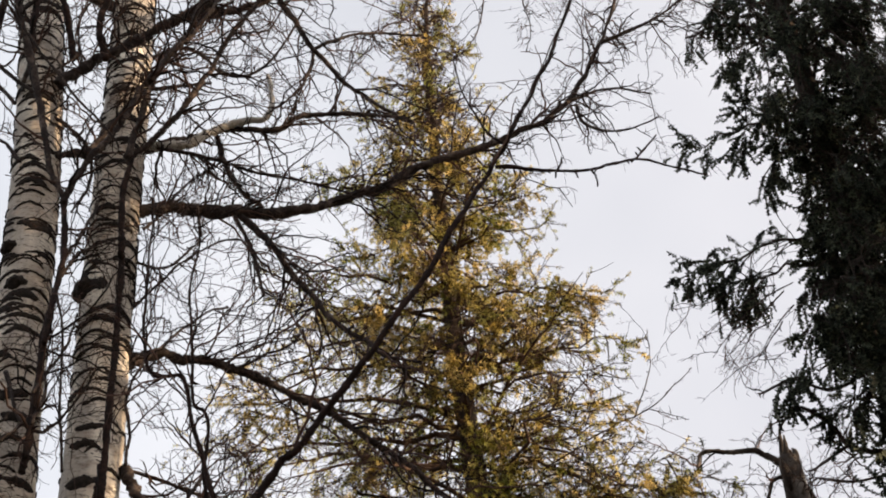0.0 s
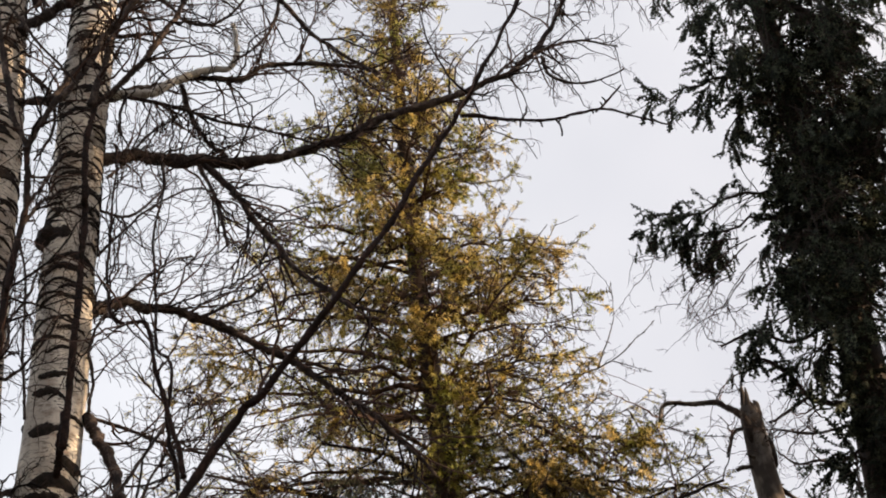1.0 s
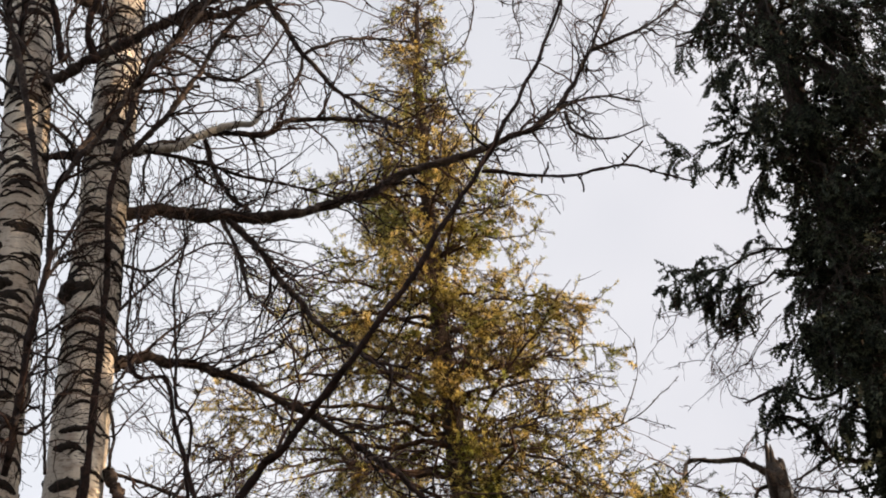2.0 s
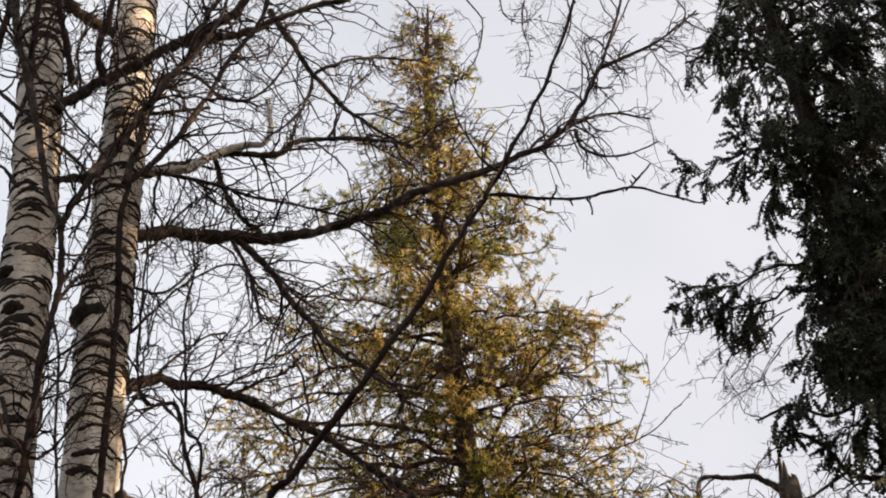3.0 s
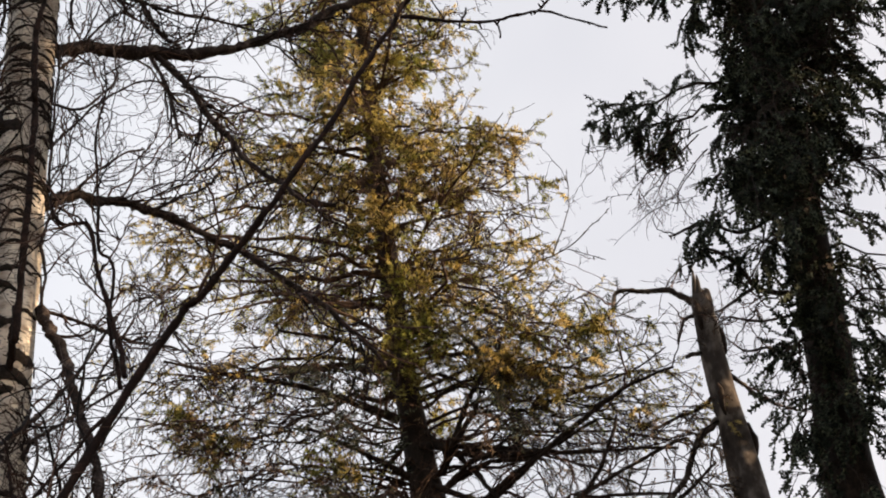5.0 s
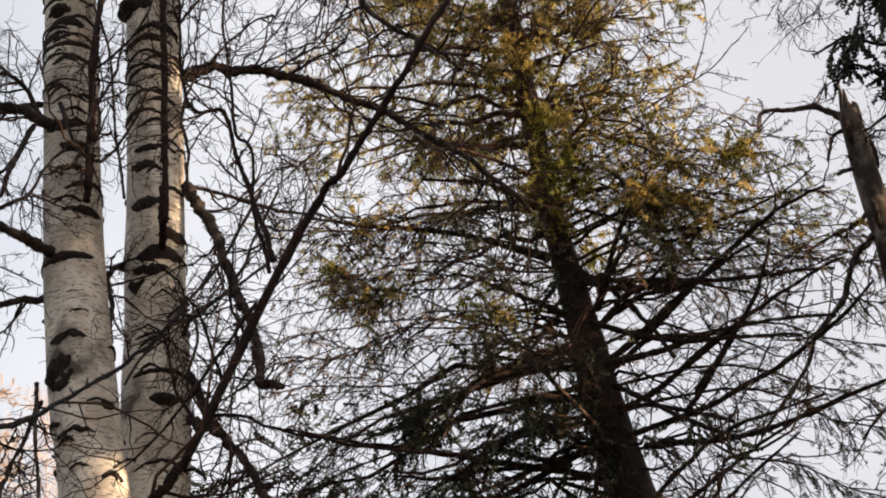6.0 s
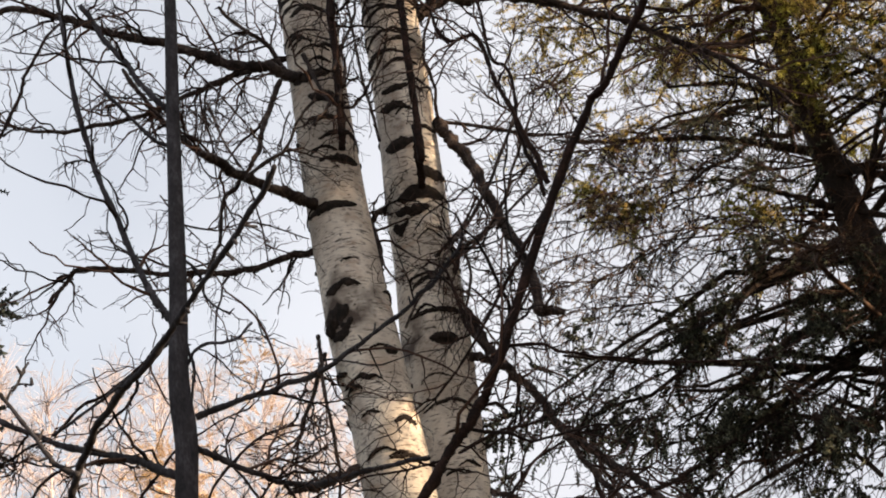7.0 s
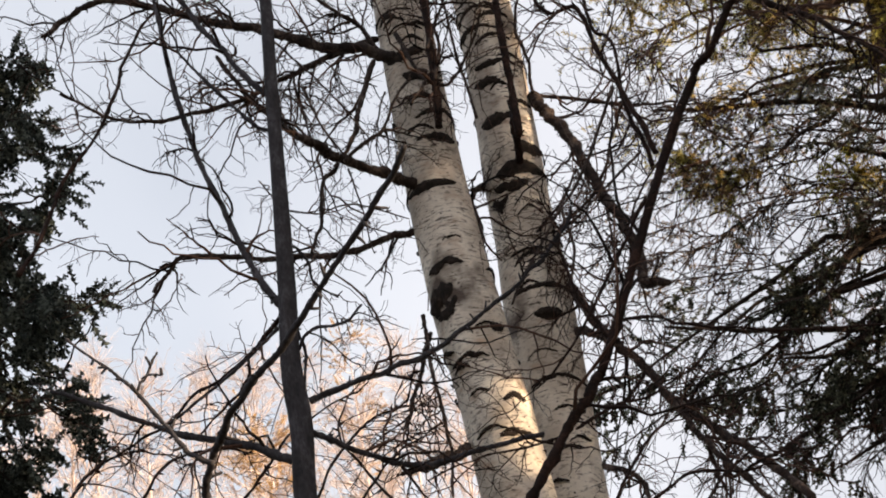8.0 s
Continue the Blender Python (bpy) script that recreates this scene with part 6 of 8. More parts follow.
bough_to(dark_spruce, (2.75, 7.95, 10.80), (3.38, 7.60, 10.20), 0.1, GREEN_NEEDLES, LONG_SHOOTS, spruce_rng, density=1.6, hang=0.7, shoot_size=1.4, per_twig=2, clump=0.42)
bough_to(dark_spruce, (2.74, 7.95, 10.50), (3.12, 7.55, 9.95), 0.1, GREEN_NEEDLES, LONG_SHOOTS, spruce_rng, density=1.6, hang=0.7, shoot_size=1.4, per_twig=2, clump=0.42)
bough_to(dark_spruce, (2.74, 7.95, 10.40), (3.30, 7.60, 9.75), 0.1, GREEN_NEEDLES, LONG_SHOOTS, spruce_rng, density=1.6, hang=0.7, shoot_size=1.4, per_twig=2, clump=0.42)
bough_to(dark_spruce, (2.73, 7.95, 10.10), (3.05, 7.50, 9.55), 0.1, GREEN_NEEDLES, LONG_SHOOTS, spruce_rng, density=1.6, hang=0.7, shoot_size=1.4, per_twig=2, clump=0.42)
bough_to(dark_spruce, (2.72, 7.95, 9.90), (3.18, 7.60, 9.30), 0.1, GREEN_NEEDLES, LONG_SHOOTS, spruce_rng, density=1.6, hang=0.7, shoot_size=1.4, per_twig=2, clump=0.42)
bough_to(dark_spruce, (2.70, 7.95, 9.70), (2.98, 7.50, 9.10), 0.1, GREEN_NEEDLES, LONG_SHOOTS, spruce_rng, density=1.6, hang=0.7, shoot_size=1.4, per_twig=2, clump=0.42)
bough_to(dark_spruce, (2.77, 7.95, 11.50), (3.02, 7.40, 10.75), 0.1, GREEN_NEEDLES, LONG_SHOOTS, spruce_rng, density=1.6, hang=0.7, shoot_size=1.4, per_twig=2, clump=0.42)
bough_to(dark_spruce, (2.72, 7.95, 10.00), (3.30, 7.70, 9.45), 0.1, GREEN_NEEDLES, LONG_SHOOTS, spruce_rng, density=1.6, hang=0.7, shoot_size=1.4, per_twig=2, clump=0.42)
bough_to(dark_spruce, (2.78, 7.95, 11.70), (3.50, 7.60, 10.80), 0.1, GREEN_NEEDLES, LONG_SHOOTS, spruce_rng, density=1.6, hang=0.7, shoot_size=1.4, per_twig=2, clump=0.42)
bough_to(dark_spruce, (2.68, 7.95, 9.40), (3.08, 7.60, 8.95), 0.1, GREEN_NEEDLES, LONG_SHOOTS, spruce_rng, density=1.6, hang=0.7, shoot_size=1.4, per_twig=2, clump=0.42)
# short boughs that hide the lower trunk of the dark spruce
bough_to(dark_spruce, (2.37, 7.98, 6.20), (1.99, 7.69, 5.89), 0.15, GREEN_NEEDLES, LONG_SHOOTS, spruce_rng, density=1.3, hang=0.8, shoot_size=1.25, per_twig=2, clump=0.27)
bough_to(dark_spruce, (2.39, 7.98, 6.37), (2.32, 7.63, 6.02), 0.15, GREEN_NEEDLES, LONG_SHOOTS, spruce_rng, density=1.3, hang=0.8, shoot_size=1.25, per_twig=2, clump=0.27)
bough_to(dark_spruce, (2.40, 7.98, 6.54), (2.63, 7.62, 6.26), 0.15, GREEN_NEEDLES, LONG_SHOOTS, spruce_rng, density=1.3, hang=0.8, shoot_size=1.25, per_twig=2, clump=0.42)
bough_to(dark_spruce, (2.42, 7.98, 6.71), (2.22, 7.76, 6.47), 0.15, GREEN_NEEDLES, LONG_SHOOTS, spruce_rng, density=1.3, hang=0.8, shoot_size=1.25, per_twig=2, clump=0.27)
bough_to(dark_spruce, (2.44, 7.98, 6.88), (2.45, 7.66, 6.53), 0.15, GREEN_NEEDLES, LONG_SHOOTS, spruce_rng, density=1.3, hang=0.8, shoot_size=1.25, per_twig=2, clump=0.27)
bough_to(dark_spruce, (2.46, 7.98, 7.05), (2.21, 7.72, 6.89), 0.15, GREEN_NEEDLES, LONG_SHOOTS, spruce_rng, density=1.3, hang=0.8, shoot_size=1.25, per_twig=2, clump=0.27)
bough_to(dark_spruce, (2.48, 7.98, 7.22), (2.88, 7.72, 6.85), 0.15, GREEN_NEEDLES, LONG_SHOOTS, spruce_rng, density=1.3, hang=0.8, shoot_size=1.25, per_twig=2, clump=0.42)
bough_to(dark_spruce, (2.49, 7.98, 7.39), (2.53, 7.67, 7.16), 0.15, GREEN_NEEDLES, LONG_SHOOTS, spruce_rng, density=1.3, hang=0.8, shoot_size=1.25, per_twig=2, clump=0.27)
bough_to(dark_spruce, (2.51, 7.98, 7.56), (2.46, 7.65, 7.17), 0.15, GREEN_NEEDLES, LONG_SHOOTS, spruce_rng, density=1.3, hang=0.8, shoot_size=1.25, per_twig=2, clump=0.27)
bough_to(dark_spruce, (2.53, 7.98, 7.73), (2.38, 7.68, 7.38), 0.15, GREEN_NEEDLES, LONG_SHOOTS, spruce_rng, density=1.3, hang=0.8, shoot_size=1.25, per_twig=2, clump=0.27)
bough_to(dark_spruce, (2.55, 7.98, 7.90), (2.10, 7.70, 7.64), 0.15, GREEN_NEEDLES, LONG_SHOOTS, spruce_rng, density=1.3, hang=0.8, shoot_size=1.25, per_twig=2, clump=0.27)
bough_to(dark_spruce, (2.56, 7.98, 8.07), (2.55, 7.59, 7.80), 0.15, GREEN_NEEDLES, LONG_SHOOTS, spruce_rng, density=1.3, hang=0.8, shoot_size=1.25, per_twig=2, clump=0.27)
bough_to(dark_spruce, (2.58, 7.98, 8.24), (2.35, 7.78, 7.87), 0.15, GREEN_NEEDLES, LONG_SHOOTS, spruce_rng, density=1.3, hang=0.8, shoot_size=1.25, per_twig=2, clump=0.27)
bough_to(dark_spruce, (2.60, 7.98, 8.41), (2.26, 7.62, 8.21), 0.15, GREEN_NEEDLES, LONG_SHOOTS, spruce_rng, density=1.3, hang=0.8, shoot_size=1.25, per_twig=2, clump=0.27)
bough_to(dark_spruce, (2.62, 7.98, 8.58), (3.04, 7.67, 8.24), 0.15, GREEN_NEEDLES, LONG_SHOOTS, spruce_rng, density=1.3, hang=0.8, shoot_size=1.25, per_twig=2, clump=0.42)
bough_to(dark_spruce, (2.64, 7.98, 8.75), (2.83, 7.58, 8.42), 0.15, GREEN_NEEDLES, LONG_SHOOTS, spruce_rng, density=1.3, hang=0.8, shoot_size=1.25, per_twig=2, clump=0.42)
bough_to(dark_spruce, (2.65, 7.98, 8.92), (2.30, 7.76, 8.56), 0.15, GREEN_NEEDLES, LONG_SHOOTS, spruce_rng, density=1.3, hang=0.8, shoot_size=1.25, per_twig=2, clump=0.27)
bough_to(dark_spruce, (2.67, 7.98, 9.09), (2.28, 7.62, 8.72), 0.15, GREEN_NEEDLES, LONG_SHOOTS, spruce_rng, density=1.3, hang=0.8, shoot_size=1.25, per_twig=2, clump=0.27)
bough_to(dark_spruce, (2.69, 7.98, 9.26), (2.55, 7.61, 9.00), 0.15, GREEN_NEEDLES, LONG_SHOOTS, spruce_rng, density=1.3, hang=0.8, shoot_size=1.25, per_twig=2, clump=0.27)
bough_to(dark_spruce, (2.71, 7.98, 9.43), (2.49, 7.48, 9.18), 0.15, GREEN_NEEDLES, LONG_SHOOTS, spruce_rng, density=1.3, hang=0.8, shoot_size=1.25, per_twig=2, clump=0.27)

conifer("spruce_tree", (-5.67, 7.32, 0), [(-5.67, 7.32, -0.3, 0.22), (-5.65, 7.32, 5, 0.06), (-5.57, 7.32, 9.62, 0.01)],
                     "dense grey-green spruce standing beyond the birches", BLUE_GREEN_NEEDLES, 51, 88, 4.0, 9.62 - 0.05,
                     lambda h, a: min(0.3 + 0.22 * (9.62 - h), 0.9), 0.75, 0.6, (0.05, 0.6), 0.4, 0.05, 1.8, leafy=lambda h: 0.85, shoots=LONG_SHOOTS, per_twig=2, clump=0.19)

# bare limbs low on the dark spruce
dark_limbs = Tree(dark_spruce, (2.3, 8.05, 0), "", LIMB_BARK, 44)
limb(dark_limbs, 0.0190, 0.0035, [(2.39, 7.95, 7.49), (2.19, 7.93, 7.55), (2.09, 7.88, 7.71), (1.95, 7.85, 7.83), (1.84, 7.84, 7.74), (1.75, 7.81, 7.56)], twigs=10)
limb(dark_limbs, 0.0130, 0.0062, [(2.17, 7.91, 7.55), (1.99, 7.78, 7.37), (1.85, 7.68, 7.23)], twigs=5)
limb(dark_limbs, 0.0136, 0.0066, [(2.46, 7.93, 8.11), (2.18, 7.90, 7.97), (1.96, 7.85, 8.04), (1.73, 7.81, 7.93)], twigs=3)
limb(dark_limbs, 0.0164, 0.0082, [(2.69, 7.85, 11.10), (2.46, 7.80, 11.33), (2.22, 7.78, 11.39), (1.96, 7.76, 11.27)], twigs=8)
limb(dark_limbs, 0.0106, 0.0056, [(2.58, 8.62, 7.83), (2.38, 8.82, 7.95), (2.22, 8.99, 8.13), (2.15, 9.05, 8.15)], twigs=12)
limb(dark_limbs, 0.0105, 0.0055, [(2.49, 8.65, 7.47), (2.36, 8.82, 7.73), (2.25, 8.94, 7.82), (2.18, 9.04, 7.99)], twigs=12)
limb(dark_limbs, 0.0050, 0.0018, [(2.15, 7.85, 8.82), (1.91, 7.85, 8.70), (1.71, 7.85, 8.51), (1.53, 7.85, 8.30)], twigs=4)
limb(dark_limbs, 0.0050, 0.0018, [(2.08, 7.85, 8.76), (1.86, 7.85, 8.54), (1.67, 7.85, 8.32)], twigs=4)
limb(dark_limbs, 0.0050, 0.0018, [(2.11, 7.85, 8.63), (1.93, 7.85, 8.43), (1.77, 7.85, 8.20)], twigs=4)
limb(dark_limbs, 0.0050, 0.0018, [(1.92, 7.85, 8.76), (1.70, 7.85, 8.62), (1.50, 7.85, 8.45)], twigs=4)
limb(dark_limbs, 0.0050, 0.0018, [(2.04, 7.85, 8.82), (1.81, 7.85, 8.81), (1.57, 7.85, 8.74), (1.39, 7.85, 8.73)], twigs=4)
limb(dark_limbs, 0.0050, 0.0018, [(1.79, 7.85, 8.55), (1.68, 7.85, 8.47), (1.60, 7.85, 8.32)], twigs=4)
limb(dark_limbs, 0.0050, 0.0018, [(1.94, 7.85, 8.52), (1.80, 7.85, 8.43), (1.69, 7.85, 8.23)], twigs=4)
limb(dark_limbs, 0.0050, 0.0018, [(2.01, 7.85, 8.51), (1.88, 7.85, 8.34), (1.82, 7.85, 8.16)], twigs=4)

dark_limbs.finish()
# dead limbs of the yellow spruce
spruce_limbs = Tree(yellow_spruce, (0.25, 9.6, 0), "", SPRUCE_BARK, 33)
# short leafy boughs close round the stem
for h in np.linspace(9.1, 12.6, 18):
    bough(yellow_spruce, (-0.24 + spruce_rng.normal(0, 0.02), 0.0, h), -1.57 + spruce_rng.uniform(-1.3, 1.3), spruce_rng.uniform(0.3, 0.65), spruce_rng.uniform(0, 0.5), 0.3, SUNLIT_YELLOW_NEEDLES, TUFTS, spruce_rng, 1.2, leafy=0.7, shoot_size=1.25, wood_mat=BOUGH_BARK)

limb(spruce_limbs, 0.0248, 0.0088, [(0.07, 9.50, 7.78), (0.46, 9.40, 7.65), (0.99, 9.22, 7.41), (1.67, 8.95, 7.17)], twigs=6)
limb(spruce_limbs, 0.0244, 0.0087, [(0.12, 9.50, 7.46), (0.61, 9.33, 7.11), (1.02, 9.16, 6.94), (1.38, 9.00, 6.78)], twigs=6)
limb(spruce_limbs, 0.0239, 0.0087, [(0.14, 9.50, 7.13), (0.56, 9.37, 7.07), (1.03, 9.20, 7.04), (1.60, 8.96, 6.86)], twigs=6)
limb(spruce_limbs, 0.0239, 0.0091, [(0.17, 9.50, 7.12), (0.61, 9.37, 7.35), (1.23, 9.15, 7.66), (1.46, 9.05, 7.74), (1.76, 8.93, 7.77)], twigs=6)
limb(spruce_limbs, 0.0237, 0.0084, [(0.19, 9.50, 6.97), (0.58, 9.25, 6.50), (0.88, 9.06, 6.20)], twigs=6)
limb(spruce_limbs, 0.0249, 0.0093, [(0.12, 9.50, 7.88), (0.24, 9.39, 7.66), (0.44, 9.21, 7.77), (0.52, 9.08, 7.90)], twigs=6)
limb(spruce_limbs, 0.0256, 0.0096, [(0.02, 9.50, 8.42), (-0.20, 9.39, 8.49), (-0.41, 9.27, 8.59), (-0.78, 9.07, 8.57)], twigs=6)
limb(spruce_limbs, 0.0251, 0.0095, [(-0.05, 9.50, 8.01), (-0.61, 9.33, 8.24), (-1.12, 9.15, 8.31), (-1.55, 8.97, 8.37)], twigs=6)
limb(spruce_limbs, 0.0245, 0.0093, [(-0.02, 9.50, 7.55), (-0.32, 9.30, 7.67), (-0.66, 9.08, 7.77)], twigs=6)
limb(spruce_limbs, 0.0241, 0.0087, [(0.02, 9.50, 7.28), (-0.57, 9.31, 7.11), (-0.94, 9.15, 6.81), (-1.22, 9.02, 6.59)], twigs=6)
limb(spruce_limbs, 0.0243, 0.0090, [(0.19, 9.50, 7.42), (0.45, 9.30, 7.51), (0.77, 9.07, 7.36)], twigs=6)
limb(spruce_limbs, 0.0233, 0.0087, [(0.22, 9.50, 6.58), (0.85, 9.32, 6.62), (1.52, 9.07, 6.80), (1.87, 8.90, 7.00)], twigs=6)
limb(spruce_limbs, 0.0231, 0.0084, [(0.31, 9.49, 6.48), (0.97, 9.29, 6.34), (1.66, 9.02, 6.35), (1.92, 8.89, 6.35)], twigs=6)
limb(spruce_limbs, 0.0221, 0.0084, [(0.14, 9.55, 6.30), (-1.02, 9.11, 6.56), (-1.41, 8.86, 6.58), (-1.76, 8.62, 6.63)], twigs=3)
limb(spruce_limbs, 0.0225, 0.0081, [(0.10, 9.52, 6.92), (-0.50, 9.22, 6.60), (-0.84, 8.97, 6.28), (-1.17, 8.72, 6.24)], twigs=3)
limb(spruce_limbs, 0.0221, 0.0079, [(0.14, 9.52, 6.62), (-0.86, 9.10, 6.05), (-1.32, 8.84, 5.76), (-1.63, 8.65, 5.61)], twigs=3)
limb(spruce_limbs, 0.0228, 0.0082, [(0.08, 9.52, 7.22), (-0.56, 9.06, 6.94), (-0.84, 8.76, 6.53)], twigs=3)
limb(spruce_limbs, 0.0215, 0.0078, [(0.18, 9.52, 6.15), (-0.69, 9.02, 5.74), (-1.02, 8.74, 5.52)], twigs=3)
limb(spruce_limbs, 0.0204, 0.0122, [(0.22, 9.50, 7.70), (0.57, 9.37, 7.55), (0.85, 9.26, 7.46), (1.16, 9.13, 7.34)], twigs=3)
limb(spruce_limbs, 0.0201, 0.0123, [(0.20, 9.50, 7.42), (0.45, 9.42, 7.51), (0.85, 9.27, 7.47), (1.21, 9.12, 7.56)], twigs=3)
limb(spruce_limbs, 0.0204, 0.0121, [(0.29, 9.50, 7.70), (0.40, 9.41, 7.48), (0.52, 9.29, 7.17), (0.60, 9.18, 6.90)], twigs=3)
limb(spruce_limbs, 0.0198, 0.0124, [(0.33, 9.49, 7.14), (0.53, 9.39, 7.25), (0.71, 9.30, 7.35), (0.98, 9.15, 7.48)], twigs=3)
limb(spruce_limbs, 0.0198, 0.0120, [(0.20, 9.50, 7.07), (0.48, 9.39, 7.18), (0.81, 9.25, 7.06), (1.07, 9.14, 7.01)], twigs=3)
limb(spruce_limbs, 0.0195, 0.0121, [(0.18, 9.50, 6.75), (0.50, 9.38, 6.83), (0.79, 9.25, 6.96), (1.03, 9.14, 7.03)], twigs=3)
limb(spruce_limbs, 0.0192, 0.0121, [(0.60, 9.48, 6.64), (0.82, 9.32, 6.82), (1.03, 9.14, 7.02)], twigs=3)
limb(spruce_limbs, 0.0195, 0.0117, [(0.12, 9.50, 6.81), (0.49, 9.35, 6.66), (0.87, 9.16, 6.37)], twigs=3)
limb(spruce_limbs, 0.0225, 0.0094, [(0.20, 9.50, 7.54), (0.44, 9.28, 7.96), (0.64, 9.14, 8.16), (0.72, 9.07, 8.27)], twigs=5)
limb(spruce_limbs, 0.0216, 0.0087, [(0.39, 9.49, 6.83), (0.69, 9.39, 6.94), (1.05, 9.25, 7.09), (1.42, 9.08, 7.18), (1.74, 8.93, 7.22)], twigs=5)
limb(spruce_limbs, 0.0215, 0.0089, [(0.70, 9.47, 6.78), (0.98, 9.30, 7.01), (1.22, 9.13, 7.26), (1.35, 9.00, 7.50)], twigs=5)
limb(spruce_limbs, 0.0200, 0.0080, [(0.22, 9.5, 5.75), (0.45, 9.3, 5.95), (0.78, 9.1, 6.06), (1.3, 8.95, 6.25)], twigs=7)
limb(spruce_limbs, 0.0200, 0.0080, [(0.22, 9.5, 5.55), (0.5, 9.3, 5.7), (0.73, 9.1, 5.87), (1.2, 8.9, 6.1)], twigs=7)
limb(spruce_limbs, 0.0200, 0.0080, [(0.2, 9.5, 6.0), (0.5, 9.3, 6.2), (0.85, 9.1, 6.3), (1.4, 8.9, 6.3)], twigs=7)
limb(spruce_limbs, 0.0200, 0.0080, [(0.25, 9.5, 5.3), (0.45, 9.3, 5.45), (0.63, 9.1, 5.52), (1.0, 8.9, 5.5)], twigs=7)

# dense boughs low on the yellow spruce, shade put into their dark needle colour
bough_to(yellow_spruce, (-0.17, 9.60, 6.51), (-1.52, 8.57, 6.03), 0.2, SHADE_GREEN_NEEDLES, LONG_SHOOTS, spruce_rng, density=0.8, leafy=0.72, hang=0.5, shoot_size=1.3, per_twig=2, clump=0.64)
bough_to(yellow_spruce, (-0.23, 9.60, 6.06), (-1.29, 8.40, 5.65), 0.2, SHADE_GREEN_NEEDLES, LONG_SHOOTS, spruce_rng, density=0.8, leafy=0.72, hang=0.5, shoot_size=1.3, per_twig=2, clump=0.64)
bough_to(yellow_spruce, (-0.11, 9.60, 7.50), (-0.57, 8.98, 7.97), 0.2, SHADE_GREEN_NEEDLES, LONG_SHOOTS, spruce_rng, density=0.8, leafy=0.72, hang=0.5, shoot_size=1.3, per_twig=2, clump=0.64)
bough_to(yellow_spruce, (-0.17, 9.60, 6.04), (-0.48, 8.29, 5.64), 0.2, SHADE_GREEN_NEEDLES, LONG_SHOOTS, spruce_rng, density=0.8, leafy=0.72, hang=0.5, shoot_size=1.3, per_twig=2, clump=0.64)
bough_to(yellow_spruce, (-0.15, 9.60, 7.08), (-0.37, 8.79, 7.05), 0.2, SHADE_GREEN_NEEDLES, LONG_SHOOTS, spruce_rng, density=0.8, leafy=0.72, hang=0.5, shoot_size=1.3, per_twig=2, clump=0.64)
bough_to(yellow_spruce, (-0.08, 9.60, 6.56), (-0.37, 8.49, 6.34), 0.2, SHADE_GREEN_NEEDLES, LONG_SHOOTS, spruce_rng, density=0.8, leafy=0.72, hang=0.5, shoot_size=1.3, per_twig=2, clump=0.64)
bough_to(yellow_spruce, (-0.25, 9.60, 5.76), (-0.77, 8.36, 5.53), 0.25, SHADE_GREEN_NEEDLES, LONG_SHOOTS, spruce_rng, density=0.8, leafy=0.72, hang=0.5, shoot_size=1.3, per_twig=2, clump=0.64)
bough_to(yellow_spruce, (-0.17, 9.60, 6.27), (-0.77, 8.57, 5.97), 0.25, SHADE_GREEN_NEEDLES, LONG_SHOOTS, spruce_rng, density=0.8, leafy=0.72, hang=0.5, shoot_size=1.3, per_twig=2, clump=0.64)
bough_to(yellow_spruce, (-0.02, 9.60, 9.14), (1.00, 8.84, 8.10), 0.3, SUNLIT_YELLOW_NEEDLES, TUFTS, spruce_rng, density=0.85, hang=0.4, leafy=0.7, shoot_size=1.45, clump=0.5, wood_mat=BOUGH_BARK)
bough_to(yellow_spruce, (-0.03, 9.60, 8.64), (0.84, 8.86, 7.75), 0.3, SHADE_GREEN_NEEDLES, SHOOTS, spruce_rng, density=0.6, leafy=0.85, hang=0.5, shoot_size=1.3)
bough_to(yellow_spruce, (-0.03, 9.60, 8.44), (1.18, 8.92, 7.65), 0.3, SUNLIT_YELLOW_NEEDLES, TUFTS, spruce_rng, density=0.85, hang=0.4, leafy=0.7, shoot_size=1.45, clump=0.5, wood_mat=BOUGH_BARK)
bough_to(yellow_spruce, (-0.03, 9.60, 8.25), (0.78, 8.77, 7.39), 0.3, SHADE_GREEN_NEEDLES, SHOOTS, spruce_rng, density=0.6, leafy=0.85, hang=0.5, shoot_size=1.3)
bough_to(yellow_spruce, (-0.02, 9.60, 8.89), (1.19, 8.92, 7.92), 0.3, SUNLIT_YELLOW_NEEDLES, TUFTS, spruce_rng, density=0.85, hang=0.4, leafy=0.7, shoot_size=1.45, clump=0.5, wood_mat=BOUGH_BARK)
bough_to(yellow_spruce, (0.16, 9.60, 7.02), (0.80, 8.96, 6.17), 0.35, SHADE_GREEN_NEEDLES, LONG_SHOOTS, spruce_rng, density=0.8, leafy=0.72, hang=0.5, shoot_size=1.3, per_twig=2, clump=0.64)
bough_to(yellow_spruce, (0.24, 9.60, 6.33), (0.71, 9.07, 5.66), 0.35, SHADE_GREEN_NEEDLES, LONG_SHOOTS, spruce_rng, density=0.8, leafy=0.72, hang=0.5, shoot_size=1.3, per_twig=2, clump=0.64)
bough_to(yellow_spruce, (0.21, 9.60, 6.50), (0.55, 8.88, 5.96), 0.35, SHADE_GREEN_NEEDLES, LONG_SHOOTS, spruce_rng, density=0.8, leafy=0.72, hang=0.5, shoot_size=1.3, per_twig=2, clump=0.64)

